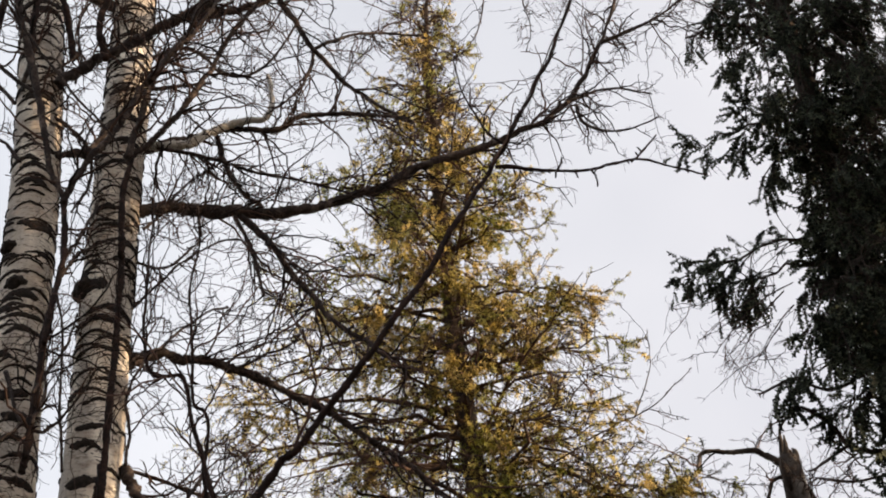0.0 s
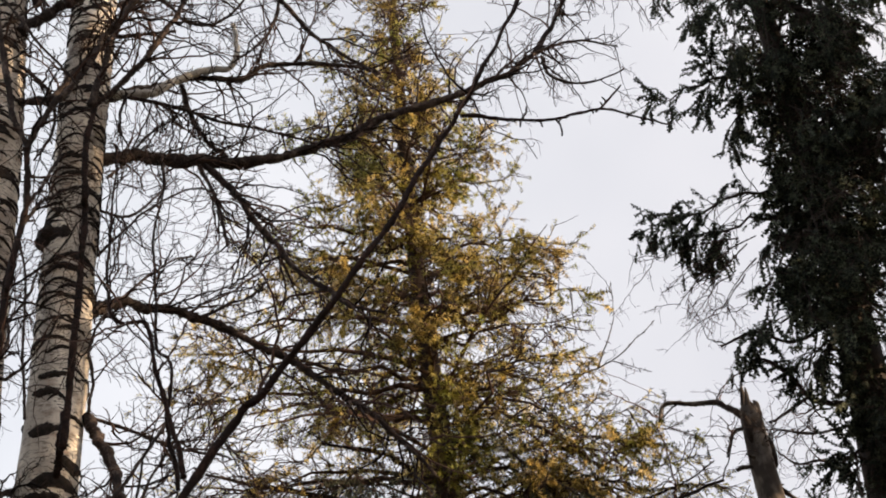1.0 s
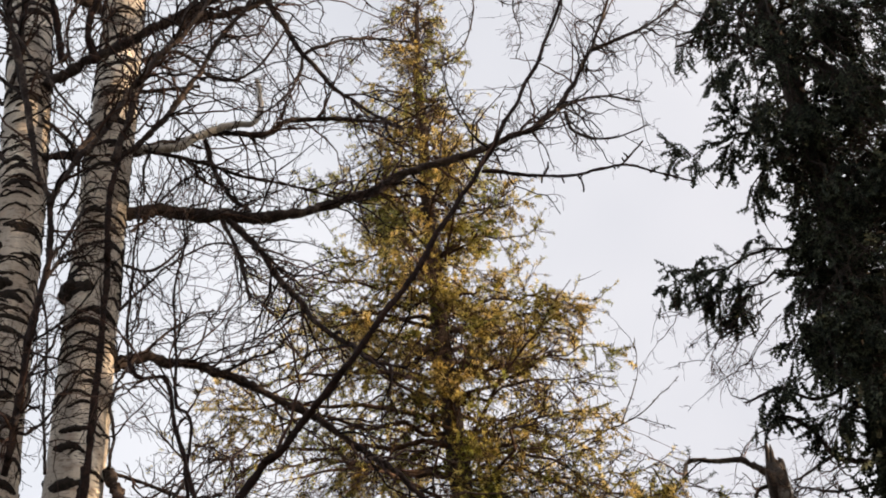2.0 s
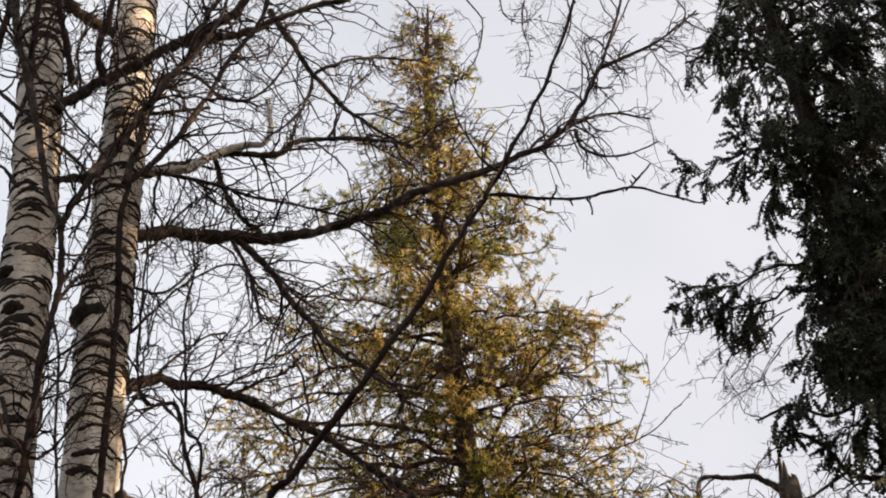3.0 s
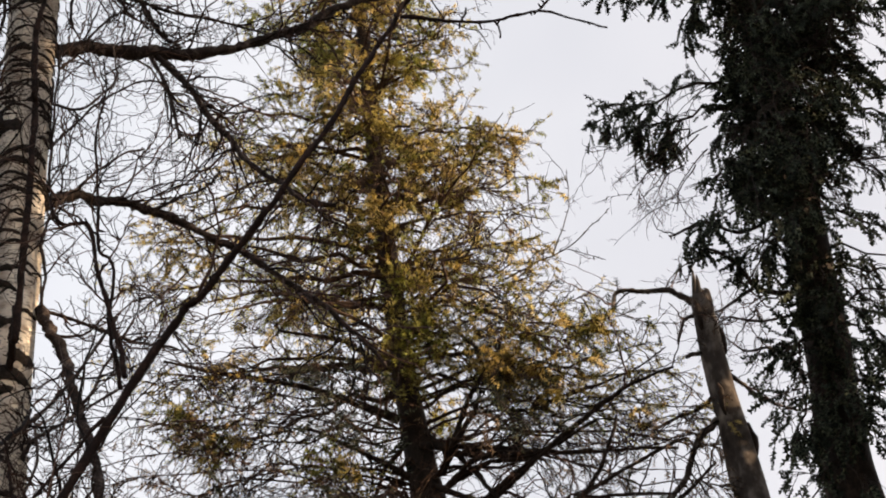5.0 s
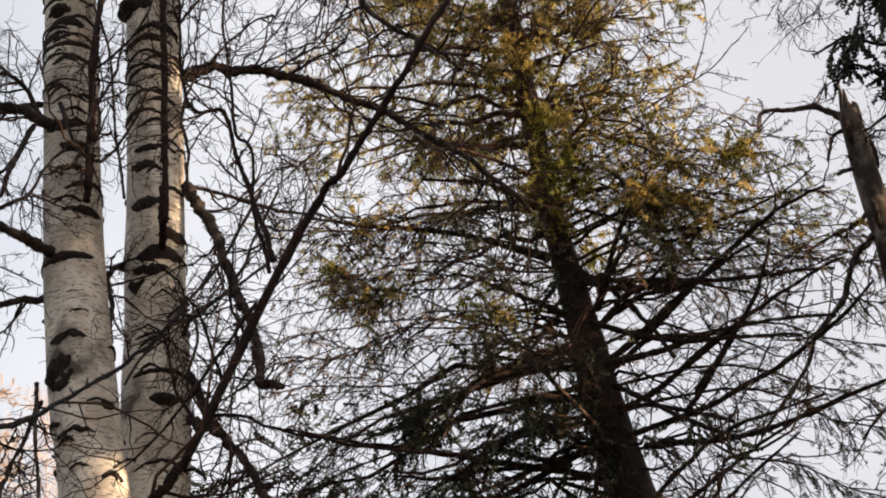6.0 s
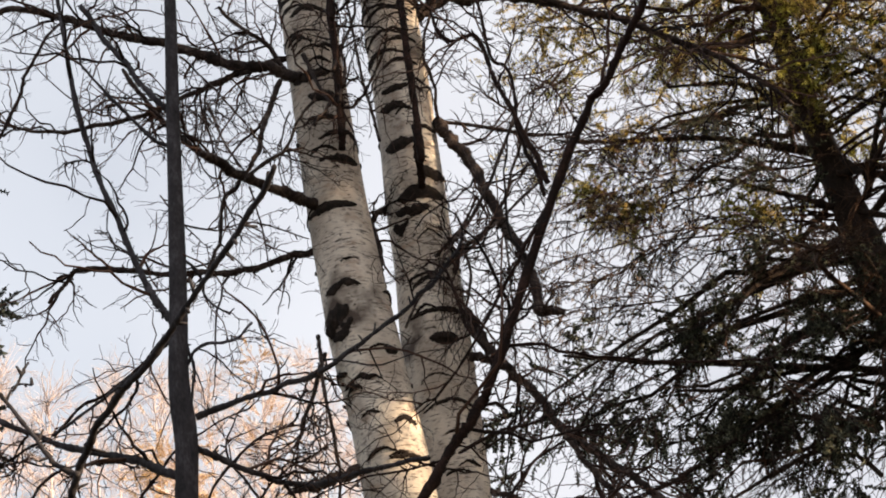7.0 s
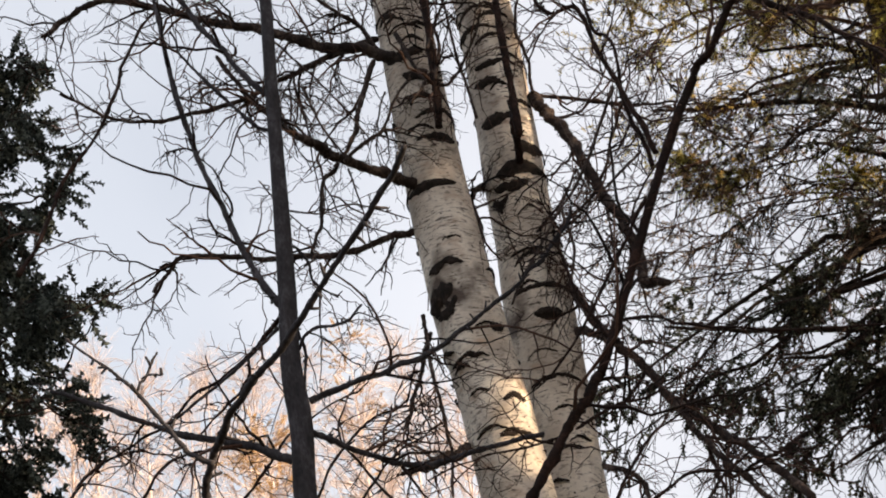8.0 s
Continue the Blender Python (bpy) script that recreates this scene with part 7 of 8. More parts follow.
# boughs that reach out behind the birches, shade painted in as dark green
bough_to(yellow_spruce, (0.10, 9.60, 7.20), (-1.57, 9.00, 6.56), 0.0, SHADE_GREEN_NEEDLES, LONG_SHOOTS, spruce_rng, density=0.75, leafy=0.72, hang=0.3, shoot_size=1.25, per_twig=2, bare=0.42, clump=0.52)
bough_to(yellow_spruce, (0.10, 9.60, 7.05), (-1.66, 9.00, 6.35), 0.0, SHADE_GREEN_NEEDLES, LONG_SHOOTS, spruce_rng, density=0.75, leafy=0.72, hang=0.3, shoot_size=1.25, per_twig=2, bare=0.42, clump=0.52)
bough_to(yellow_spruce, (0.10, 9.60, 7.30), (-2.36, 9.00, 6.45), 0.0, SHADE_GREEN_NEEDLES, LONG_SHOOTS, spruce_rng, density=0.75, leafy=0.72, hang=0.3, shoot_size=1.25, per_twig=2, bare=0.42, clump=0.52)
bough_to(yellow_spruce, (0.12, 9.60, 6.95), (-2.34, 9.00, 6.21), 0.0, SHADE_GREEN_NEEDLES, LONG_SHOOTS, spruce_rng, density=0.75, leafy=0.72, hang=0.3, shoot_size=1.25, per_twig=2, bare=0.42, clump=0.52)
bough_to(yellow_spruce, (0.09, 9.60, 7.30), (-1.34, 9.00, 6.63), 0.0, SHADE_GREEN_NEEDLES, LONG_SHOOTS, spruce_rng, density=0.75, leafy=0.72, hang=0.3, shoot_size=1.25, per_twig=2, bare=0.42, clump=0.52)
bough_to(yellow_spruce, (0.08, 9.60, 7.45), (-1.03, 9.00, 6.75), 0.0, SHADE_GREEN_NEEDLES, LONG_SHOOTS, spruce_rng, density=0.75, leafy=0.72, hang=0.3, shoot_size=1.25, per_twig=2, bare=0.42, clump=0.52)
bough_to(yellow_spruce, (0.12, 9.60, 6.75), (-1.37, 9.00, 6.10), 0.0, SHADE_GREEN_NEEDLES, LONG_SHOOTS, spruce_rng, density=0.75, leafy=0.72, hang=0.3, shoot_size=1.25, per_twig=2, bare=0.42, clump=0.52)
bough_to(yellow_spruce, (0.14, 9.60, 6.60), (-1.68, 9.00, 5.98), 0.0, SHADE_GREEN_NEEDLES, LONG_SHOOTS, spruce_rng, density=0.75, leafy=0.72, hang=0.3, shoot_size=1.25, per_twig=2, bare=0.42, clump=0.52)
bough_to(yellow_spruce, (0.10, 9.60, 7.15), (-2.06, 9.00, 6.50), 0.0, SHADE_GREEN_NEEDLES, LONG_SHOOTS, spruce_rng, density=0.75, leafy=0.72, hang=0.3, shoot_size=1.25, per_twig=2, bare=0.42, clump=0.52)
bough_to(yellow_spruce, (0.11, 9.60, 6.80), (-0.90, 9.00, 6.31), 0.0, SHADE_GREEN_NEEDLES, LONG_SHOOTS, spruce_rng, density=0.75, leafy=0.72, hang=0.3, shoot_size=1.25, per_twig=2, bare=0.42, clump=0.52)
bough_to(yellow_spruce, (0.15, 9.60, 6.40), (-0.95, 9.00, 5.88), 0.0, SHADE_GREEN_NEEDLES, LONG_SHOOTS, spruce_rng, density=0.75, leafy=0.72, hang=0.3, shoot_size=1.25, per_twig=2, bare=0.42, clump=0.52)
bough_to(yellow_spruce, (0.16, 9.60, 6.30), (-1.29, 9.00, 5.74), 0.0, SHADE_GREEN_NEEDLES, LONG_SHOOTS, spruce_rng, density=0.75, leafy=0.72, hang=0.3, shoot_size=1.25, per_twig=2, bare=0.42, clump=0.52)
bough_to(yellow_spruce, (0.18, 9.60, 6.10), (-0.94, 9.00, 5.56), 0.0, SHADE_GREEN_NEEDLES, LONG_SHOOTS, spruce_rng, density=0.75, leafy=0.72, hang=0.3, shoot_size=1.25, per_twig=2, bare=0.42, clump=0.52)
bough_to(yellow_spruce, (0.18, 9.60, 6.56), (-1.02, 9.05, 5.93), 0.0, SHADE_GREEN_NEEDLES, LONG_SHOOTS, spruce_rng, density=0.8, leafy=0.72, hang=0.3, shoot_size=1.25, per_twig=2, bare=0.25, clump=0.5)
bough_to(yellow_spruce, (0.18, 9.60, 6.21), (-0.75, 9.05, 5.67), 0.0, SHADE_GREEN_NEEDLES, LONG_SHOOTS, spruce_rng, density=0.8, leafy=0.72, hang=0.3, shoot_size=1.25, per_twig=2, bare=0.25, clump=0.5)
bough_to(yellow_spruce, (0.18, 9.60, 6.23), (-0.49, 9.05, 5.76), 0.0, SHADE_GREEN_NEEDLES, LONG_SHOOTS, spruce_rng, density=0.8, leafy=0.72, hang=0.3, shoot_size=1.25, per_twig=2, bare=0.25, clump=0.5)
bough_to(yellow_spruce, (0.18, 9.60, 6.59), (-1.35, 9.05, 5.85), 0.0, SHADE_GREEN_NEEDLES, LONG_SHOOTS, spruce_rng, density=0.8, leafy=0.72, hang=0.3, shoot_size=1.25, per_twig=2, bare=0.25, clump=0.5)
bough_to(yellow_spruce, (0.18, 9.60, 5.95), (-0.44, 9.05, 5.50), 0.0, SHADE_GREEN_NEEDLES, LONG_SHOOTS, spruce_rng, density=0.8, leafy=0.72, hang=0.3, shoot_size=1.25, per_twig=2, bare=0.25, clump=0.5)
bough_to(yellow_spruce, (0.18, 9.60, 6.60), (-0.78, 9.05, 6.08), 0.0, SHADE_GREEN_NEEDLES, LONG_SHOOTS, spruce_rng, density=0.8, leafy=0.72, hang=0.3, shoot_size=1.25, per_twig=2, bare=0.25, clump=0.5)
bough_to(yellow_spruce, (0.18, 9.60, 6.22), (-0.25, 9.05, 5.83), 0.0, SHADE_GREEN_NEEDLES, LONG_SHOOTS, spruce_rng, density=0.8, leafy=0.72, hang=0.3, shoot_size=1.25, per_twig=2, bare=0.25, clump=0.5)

# thin half-bare boughs of the yellow spruce towards the birches
bough_to(yellow_spruce, (0.07, 9.6, 7.98), (-1.61, 9.06, 7.83), 0.1, DEAD_NEEDLES, TUFTS, spruce_rng, density=0.7, hang=0.5, leafy=0.34, thick=0.009, wood_mat=TWIG_BARK)
bough_to(yellow_spruce, (0.07, 9.6, 7.55), (-1.85, 8.81, 7.40), 0.1, DEAD_NEEDLES, TUFTS, spruce_rng, density=0.7, hang=0.5, leafy=0.34, thick=0.009, wood_mat=TWIG_BARK)
bough_to(yellow_spruce, (0.07, 9.6, 7.47), (-2.08, 8.96, 7.32), 0.1, DEAD_NEEDLES, TUFTS, spruce_rng, density=0.7, hang=0.5, leafy=0.34, thick=0.009, wood_mat=TWIG_BARK)
bough_to(yellow_spruce, (0.07, 9.6, 8.45), (-1.24, 9.12, 8.30), 0.1, DEAD_NEEDLES, TUFTS, spruce_rng, density=0.7, hang=0.5, leafy=0.34, thick=0.009, wood_mat=TWIG_BARK)
bough_to(yellow_spruce, (0.07, 9.6, 7.17), (-1.93, 8.89, 7.02), 0.1, DEAD_NEEDLES, TUFTS, spruce_rng, density=0.7, hang=0.5, leafy=0.34, thick=0.009, wood_mat=TWIG_BARK)
bough_to(yellow_spruce, (0.06, 9.6, 7.50), (-1.62, 8.96, 7.25), 0.35, DEAD_NEEDLES, TUFTS, spruce_rng, density=0.7, hang=0.4, leafy=0.22, thick=0.009, wood_mat=TWIG_BARK)
bough_to(yellow_spruce, (0.08, 9.6, 7.29), (-1.80, 9.02, 7.04), 0.35, DEAD_NEEDLES, TUFTS, spruce_rng, density=0.7, hang=0.4, leafy=0.22, thick=0.009, wood_mat=TWIG_BARK)
bough_to(yellow_spruce, (0.02, 9.6, 8.42), (-1.24, 9.01, 8.17), 0.35, SUNLIT_YELLOW_NEEDLES, TUFTS, spruce_rng, density=0.95, hang=0.4, leafy=0.45, thick=0.009, wood_mat=TWIG_BARK)
bough_to(yellow_spruce, (0.04, 9.6, 7.93), (-1.41, 8.89, 7.68), 0.35, DEAD_NEEDLES, TUFTS, spruce_rng, density=0.7, hang=0.4, leafy=0.38, thick=0.009, wood_mat=TWIG_BARK)
bough_to(yellow_spruce, (0.02, 9.6, 8.46), (-1.87, 8.91, 8.21), -0.1, SUNLIT_YELLOW_NEEDLES, TUFTS, spruce_rng, density=0.95, hang=0.4, leafy=0.40, thick=0.009, wood_mat=TWIG_BARK)
bough_to(yellow_spruce, (0.04, 9.6, 8.06), (-1.69, 8.84, 7.81), 0.35, DEAD_NEEDLES, TUFTS, spruce_rng, density=0.7, hang=0.4, leafy=0.30, thick=0.009, wood_mat=TWIG_BARK)
bough_to(yellow_spruce, (0.04, 9.6, 7.95), (-2.00, 8.98, 7.70), -0.1, DEAD_NEEDLES, TUFTS, spruce_rng, density=0.7, hang=0.4, leafy=0.30, thick=0.009, wood_mat=TWIG_BARK)
bough_to(yellow_spruce, (0.06, 9.6, 7.52), (-1.76, 8.93, 7.27), 0.35, DEAD_NEEDLES, TUFTS, spruce_rng, density=0.7, hang=0.4, leafy=0.30, thick=0.009, wood_mat=TWIG_BARK)
bough_to(yellow_spruce, (0.04, 9.6, 7.92), (1.52, 9.17, 7.67), 0.35, SUNLIT_YELLOW_NEEDLES, TUFTS, spruce_rng, density=0.95, hang=0.4, leafy=0.55, thick=0.009, wood_mat=TWIG_BARK)
bough_to(yellow_spruce, (0.06, 9.6, 7.56), (1.72, 9.04, 7.31), 0.35, DEAD_NEEDLES, TUFTS, spruce_rng, density=0.7, hang=0.4, leafy=0.41, thick=0.009, wood_mat=TWIG_BARK)
bough_to(yellow_spruce, (0.05, 9.6, 7.73), (1.98, 9.19, 7.48), 0.35, SUNLIT_YELLOW_NEEDLES, TUFTS, spruce_rng, density=0.95, hang=0.4, leafy=0.55, thick=0.009, wood_mat=TWIG_BARK)
bough_to(yellow_spruce, (0.04, 9.6, 7.95), (-1.73, 8.73, 7.70), 0.2, DEAD_NEEDLES, TUFTS, spruce_rng, density=0.75, hang=0.4, leafy=0.30, thick=0.009, wood_mat=TWIG_BARK)

# sunlit boughs at the flanks of the yellow spruce
bough_to(yellow_spruce, (0.01, 9.6, 9.93), (-1.68, 9.15, 9.73), 0.15, SUNLIT_YELLOW_NEEDLES, TUFTS, spruce_rng, density=0.95, hang=0.25, leafy=0.52, shoot_size=1.25, wood_mat=BOUGH_BARK)
bough_to(yellow_spruce, (0.01, 9.6, 9.58), (-1.77, 8.93, 9.38), 0.15, SUNLIT_YELLOW_NEEDLES, TUFTS, spruce_rng, density=0.95, hang=0.25, leafy=0.52, shoot_size=1.25, wood_mat=BOUGH_BARK)
bough_to(yellow_spruce, (0.01, 9.6, 10.23), (-1.53, 9.27, 10.03), 0.15, SUNLIT_YELLOW_NEEDLES, TUFTS, spruce_rng, density=0.95, hang=0.25, leafy=0.52, shoot_size=1.25, wood_mat=BOUGH_BARK)
bough_to(yellow_spruce, (0.01, 9.6, 9.45), (-1.68, 9.05, 9.25), 0.15, SUNLIT_YELLOW_NEEDLES, TUFTS, spruce_rng, density=0.95, hang=0.25, leafy=0.52, shoot_size=1.25, wood_mat=BOUGH_BARK)
bough_to(yellow_spruce, (0.01, 9.6, 9.31), (-1.83, 9.12, 9.11), 0.15, SUNLIT_YELLOW_NEEDLES, TUFTS, spruce_rng, density=0.95, hang=0.25, leafy=0.52, shoot_size=1.25, wood_mat=BOUGH_BARK)
bough_to(yellow_spruce, (0.02, 9.6, 8.99), (-1.43, 8.88, 8.79), 0.15, SUNLIT_YELLOW_NEEDLES, TUFTS, spruce_rng, density=0.95, hang=0.25, leafy=0.52, shoot_size=1.25, wood_mat=BOUGH_BARK)
bough_to(yellow_spruce, (0.00, 9.6, 10.53), (-1.35, 9.20, 10.33), 0.15, SUNLIT_YELLOW_NEEDLES, TUFTS, spruce_rng, density=0.95, hang=0.25, leafy=0.52, shoot_size=1.25, wood_mat=BOUGH_BARK)
bough_to(yellow_spruce, (0.01, 9.6, 9.37), (1.12, 9.31, 9.27), 0.15, SUNLIT_YELLOW_NEEDLES, TUFTS, spruce_rng, density=0.95, hang=0.25, leafy=0.52, shoot_size=1.25, wood_mat=BOUGH_BARK)
bough_to(yellow_spruce, (0.00, 9.6, 10.61), (1.16, 9.42, 10.44), 0.15, SUNLIT_YELLOW_NEEDLES, TUFTS, spruce_rng, density=0.95, hang=0.25, leafy=0.52, shoot_size=1.25, wood_mat=BOUGH_BARK)
bough_to(yellow_spruce, (0.00, 9.6, 10.90), (-1.24, 9.12, 10.70), 0.15, SUNLIT_YELLOW_NEEDLES, TUFTS, spruce_rng, density=0.95, hang=0.25, leafy=0.52, shoot_size=1.25, wood_mat=BOUGH_BARK)
bough_to(yellow_spruce, (0.02, 9.6, 8.50), (-1.71, 9.04, 8.30), 0.15, SUNLIT_YELLOW_NEEDLES, TUFTS, spruce_rng, density=0.95, hang=0.25, leafy=0.7, shoot_size=1.45, clump=0.5, wood_mat=BOUGH_BARK)
bough_to(yellow_spruce, (0.02, 9.6, 8.48), (-1.38, 8.99, 8.28), 0.15, SUNLIT_YELLOW_NEEDLES, TUFTS, spruce_rng, density=0.95, hang=0.25, leafy=0.7, shoot_size=1.45, clump=0.5, wood_mat=BOUGH_BARK)
bough_to(yellow_spruce, (0.02, 9.6, 8.30), (1.21, 9.22, 8.10), 0.15, SUNLIT_YELLOW_NEEDLES, TUFTS, spruce_rng, density=0.95, hang=0.25, leafy=0.7, shoot_size=1.45, clump=0.5, wood_mat=BOUGH_BARK)
bough_to(yellow_spruce, (0.01, 9.6, 10.20), (1.00, 9.30, 10.05), 0.15, SUNLIT_YELLOW_NEEDLES, TUFTS, spruce_rng, density=0.95, hang=0.25, leafy=0.7, shoot_size=1.45, clump=0.5, wood_mat=BOUGH_BARK)
bough_to(yellow_spruce, (0.01, 9.6, 9.95), (1.02, 9.30, 9.80), 0.15, SUNLIT_YELLOW_NEEDLES, TUFTS, spruce_rng, density=0.95, hang=0.25, leafy=0.7, shoot_size=1.45, clump=0.5, wood_mat=BOUGH_BARK)
bough_to(yellow_spruce, (0.01, 9.6, 9.70), (0.98, 9.25, 9.55), 0.15, SUNLIT_YELLOW_NEEDLES, TUFTS, spruce_rng, density=0.95, hang=0.25, leafy=0.7, shoot_size=1.45, clump=0.5, wood_mat=BOUGH_BARK)
bough_to(yellow_spruce, (0.01, 9.6, 10.45), (1.05, 9.35, 10.30), 0.15, SUNLIT_YELLOW_NEEDLES, TUFTS, spruce_rng, density=0.95, hang=0.25, leafy=0.7, shoot_size=1.45, clump=0.5, wood_mat=BOUGH_BARK)
bough_to(yellow_spruce, (0.01, 9.6, 9.90), (0.80, 9.20, 9.75), 0.15, SUNLIT_YELLOW_NEEDLES, TUFTS, spruce_rng, density=0.95, hang=0.25, leafy=0.7, shoot_size=1.45, clump=0.5, wood_mat=BOUGH_BARK)
bough_to(yellow_spruce, (0.01, 9.6, 11.25), (0.85, 9.30, 11.10), 0.15, SUNLIT_YELLOW_NEEDLES, TUFTS, spruce_rng, density=0.95, hang=0.25, leafy=0.7, shoot_size=1.45, clump=0.5, wood_mat=BOUGH_BARK)
bough_to(yellow_spruce, (0.01, 9.6, 11.65), (0.75, 9.30, 11.50), 0.15, SUNLIT_YELLOW_NEEDLES, TUFTS, spruce_rng, density=0.95, hang=0.25, leafy=0.7, shoot_size=1.45, clump=0.5, wood_mat=BOUGH_BARK)

# olive boughs low on the flank of the yellow spruce, above the snag
bough_to(yellow_spruce, (0.02, 9.6, 9.05), (1.15, 9.20, 8.95), 0.2, SUNLIT_YELLOW_NEEDLES, TUFTS, spruce_rng, density=0.9, hang=0.3, leafy=0.50, shoot_size=1.25, thick=0.011, wood_mat=BOUGH_BARK)
bough_to(yellow_spruce, (0.02, 9.6, 8.72), (1.35, 9.25, 8.62), 0.2, SUNLIT_YELLOW_NEEDLES, TUFTS, spruce_rng, density=0.9, hang=0.3, leafy=0.50, shoot_size=1.25, thick=0.011, wood_mat=BOUGH_BARK)
bough_to(yellow_spruce, (0.02, 9.6, 8.45), (1.50, 9.20, 8.35), 0.2, SUNLIT_YELLOW_NEEDLES, TUFTS, spruce_rng, density=0.9, hang=0.3, leafy=0.50, shoot_size=1.25, thick=0.011, wood_mat=BOUGH_BARK)
bough_to(yellow_spruce, (0.02, 9.6, 8.58), (1.80, 9.35, 8.48), 0.2, GREEN_NEEDLES, TUFTS, spruce_rng, density=0.9, hang=0.3, leafy=0.45, shoot_size=1.25, thick=0.011, wood_mat=BOUGH_BARK)
bough_to(yellow_spruce, (0.02, 9.6, 8.22), (1.75, 9.30, 8.12), 0.2, SUNLIT_YELLOW_NEEDLES, TUFTS, spruce_rng, density=0.9, hang=0.3, leafy=0.45, shoot_size=1.25, thick=0.011, wood_mat=BOUGH_BARK)
bough_to(yellow_spruce, (0.02, 9.6, 7.90), (1.70, 9.25, 7.80), 0.2, SUNLIT_YELLOW_NEEDLES, TUFTS, spruce_rng, density=0.9, hang=0.3, leafy=0.40, shoot_size=1.25, thick=0.011, wood_mat=BOUGH_BARK)
bough_to(yellow_spruce, (0.02, 9.6, 8.80), (0.95, 9.00, 8.70), 0.2, SUNLIT_YELLOW_NEEDLES, TUFTS, spruce_rng, density=0.9, hang=0.3, leafy=0.50, shoot_size=1.25, thick=0.011, wood_mat=BOUGH_BARK)
bough_to(yellow_spruce, (0.02, 9.6, 8.60), (0.70, 8.95, 8.50), 0.2, GREEN_NEEDLES, TUFTS, spruce_rng, density=0.9, hang=0.3, leafy=0.50, shoot_size=1.25, thick=0.011, wood_mat=BOUGH_BARK)
bough_to(yellow_spruce, (0.02, 9.6, 8.40), (0.90, 9.00, 8.30), 0.2, SUNLIT_YELLOW_NEEDLES, TUFTS, spruce_rng, density=0.9, hang=0.3, leafy=0.50, shoot_size=1.25, thick=0.011, wood_mat=BOUGH_BARK)
bough_to(yellow_spruce, (0.02, 9.6, 9.10), (0.55, 8.90, 9.00), 0.2, SUNLIT_YELLOW_NEEDLES, TUFTS, spruce_rng, density=0.9, hang=0.3, leafy=0.50, shoot_size=1.25, thick=0.011, wood_mat=BOUGH_BARK)

# sparse half-bare boughs reaching out over the snag
bough_to(yellow_spruce, (0.08, 9.6, 8.20), (1.85, 9.25, 7.95), 0.15, SUNLIT_YELLOW_NEEDLES, TUFTS, spruce_rng, density=0.85, hang=0.5, leafy=0.40, shoot_size=1.2, thick=0.013, wood_mat=TWIG_BARK)
bough_to(yellow_spruce, (0.08, 9.6, 8.00), (2.00, 9.20, 7.60), 0.15, DEAD_NEEDLES, TUFTS, spruce_rng, density=0.85, hang=0.5, leafy=0.40, shoot_size=1.2, thick=0.013, wood_mat=TWIG_BARK)
bough_to(yellow_spruce, (0.08, 9.6, 7.80), (2.15, 9.25, 7.30), 0.15, DEAD_NEEDLES, TUFTS, spruce_rng, density=0.85, hang=0.5, leafy=0.35, shoot_size=1.2, thick=0.013, wood_mat=TWIG_BARK)
bough_to(yellow_spruce, (0.08, 9.6, 7.60), (1.95, 9.20, 6.95), 0.15, DEAD_NEEDLES, TUFTS, spruce_rng, density=0.85, hang=0.5, leafy=0.35, shoot_size=1.2, thick=0.013, wood_mat=TWIG_BARK)
bough_to(yellow_spruce, (0.08, 9.6, 7.30), (2.10, 9.20, 6.60), 0.15, SHADE_GREEN_NEEDLES, TUFTS, spruce_rng, density=0.85, hang=0.5, leafy=0.40, shoot_size=1.2, thick=0.013, wood_mat=TWIG_BARK)
bough_to(yellow_spruce, (0.08, 9.6, 7.00), (1.80, 9.15, 6.30), 0.15, DEAD_NEEDLES, TUFTS, spruce_rng, density=0.85, hang=0.5, leafy=0.35, shoot_size=1.2, thick=0.013, wood_mat=TWIG_BARK)
bough_to(yellow_spruce, (0.08, 9.6, 6.80), (2.00, 9.20, 6.00), 0.15, SHADE_GREEN_NEEDLES, TUFTS, spruce_rng, density=0.85, hang=0.5, leafy=0.40, shoot_size=1.2, thick=0.013, wood_mat=TWIG_BARK)
bough_to(yellow_spruce, (0.08, 9.6, 6.50), (1.60, 9.10, 5.70), 0.15, SHADE_GREEN_NEEDLES, TUFTS, spruce_rng, density=0.85, hang=0.5, leafy=0.45, shoot_size=1.2, thick=0.013, wood_mat=TWIG_BARK)

# thin dead twigs that stand out from the flank
limb(spruce_limbs, 0.0070, 0.0025, [(0.81, 9.25, 8.90), (1.02, 9.25, 9.00), (1.28, 9.25, 9.11), (1.47, 9.25, 9.26), (1.64, 9.25, 9.43)], twigs=3)
limb(spruce_limbs, 0.0045, 0.0020, [(1.17, 9.25, 9.06), (1.29, 9.25, 9.32), (1.37, 9.25, 9.57), (1.39, 9.25, 9.85)], twigs=1)
limb(spruce_limbs, 0.0040, 0.0020, [(1.28, 9.25, 9.10), (1.41, 9.25, 9.03), (1.53, 9.25, 8.96)], twigs=2)
limb(spruce_limbs, 0.0050, 0.0020, [(0.93, 9.25, 9.49), (1.09, 9.25, 9.43), (1.21, 9.25, 9.40)], twigs=2)
limb(spruce_limbs, 0.0040, 0.0020, [(1.09, 9.25, 9.85), (1.08, 9.25, 9.63), (1.08, 9.25, 9.36), (1.18, 9.25, 9.26)], twigs=2)
limb(spruce_limbs, 0.0120, 0.0040, [(0.84, 9.25, 7.82), (1.23, 9.25, 7.90), (1.55, 9.25, 8.00), (1.80, 9.25, 8.15)], twigs=2)
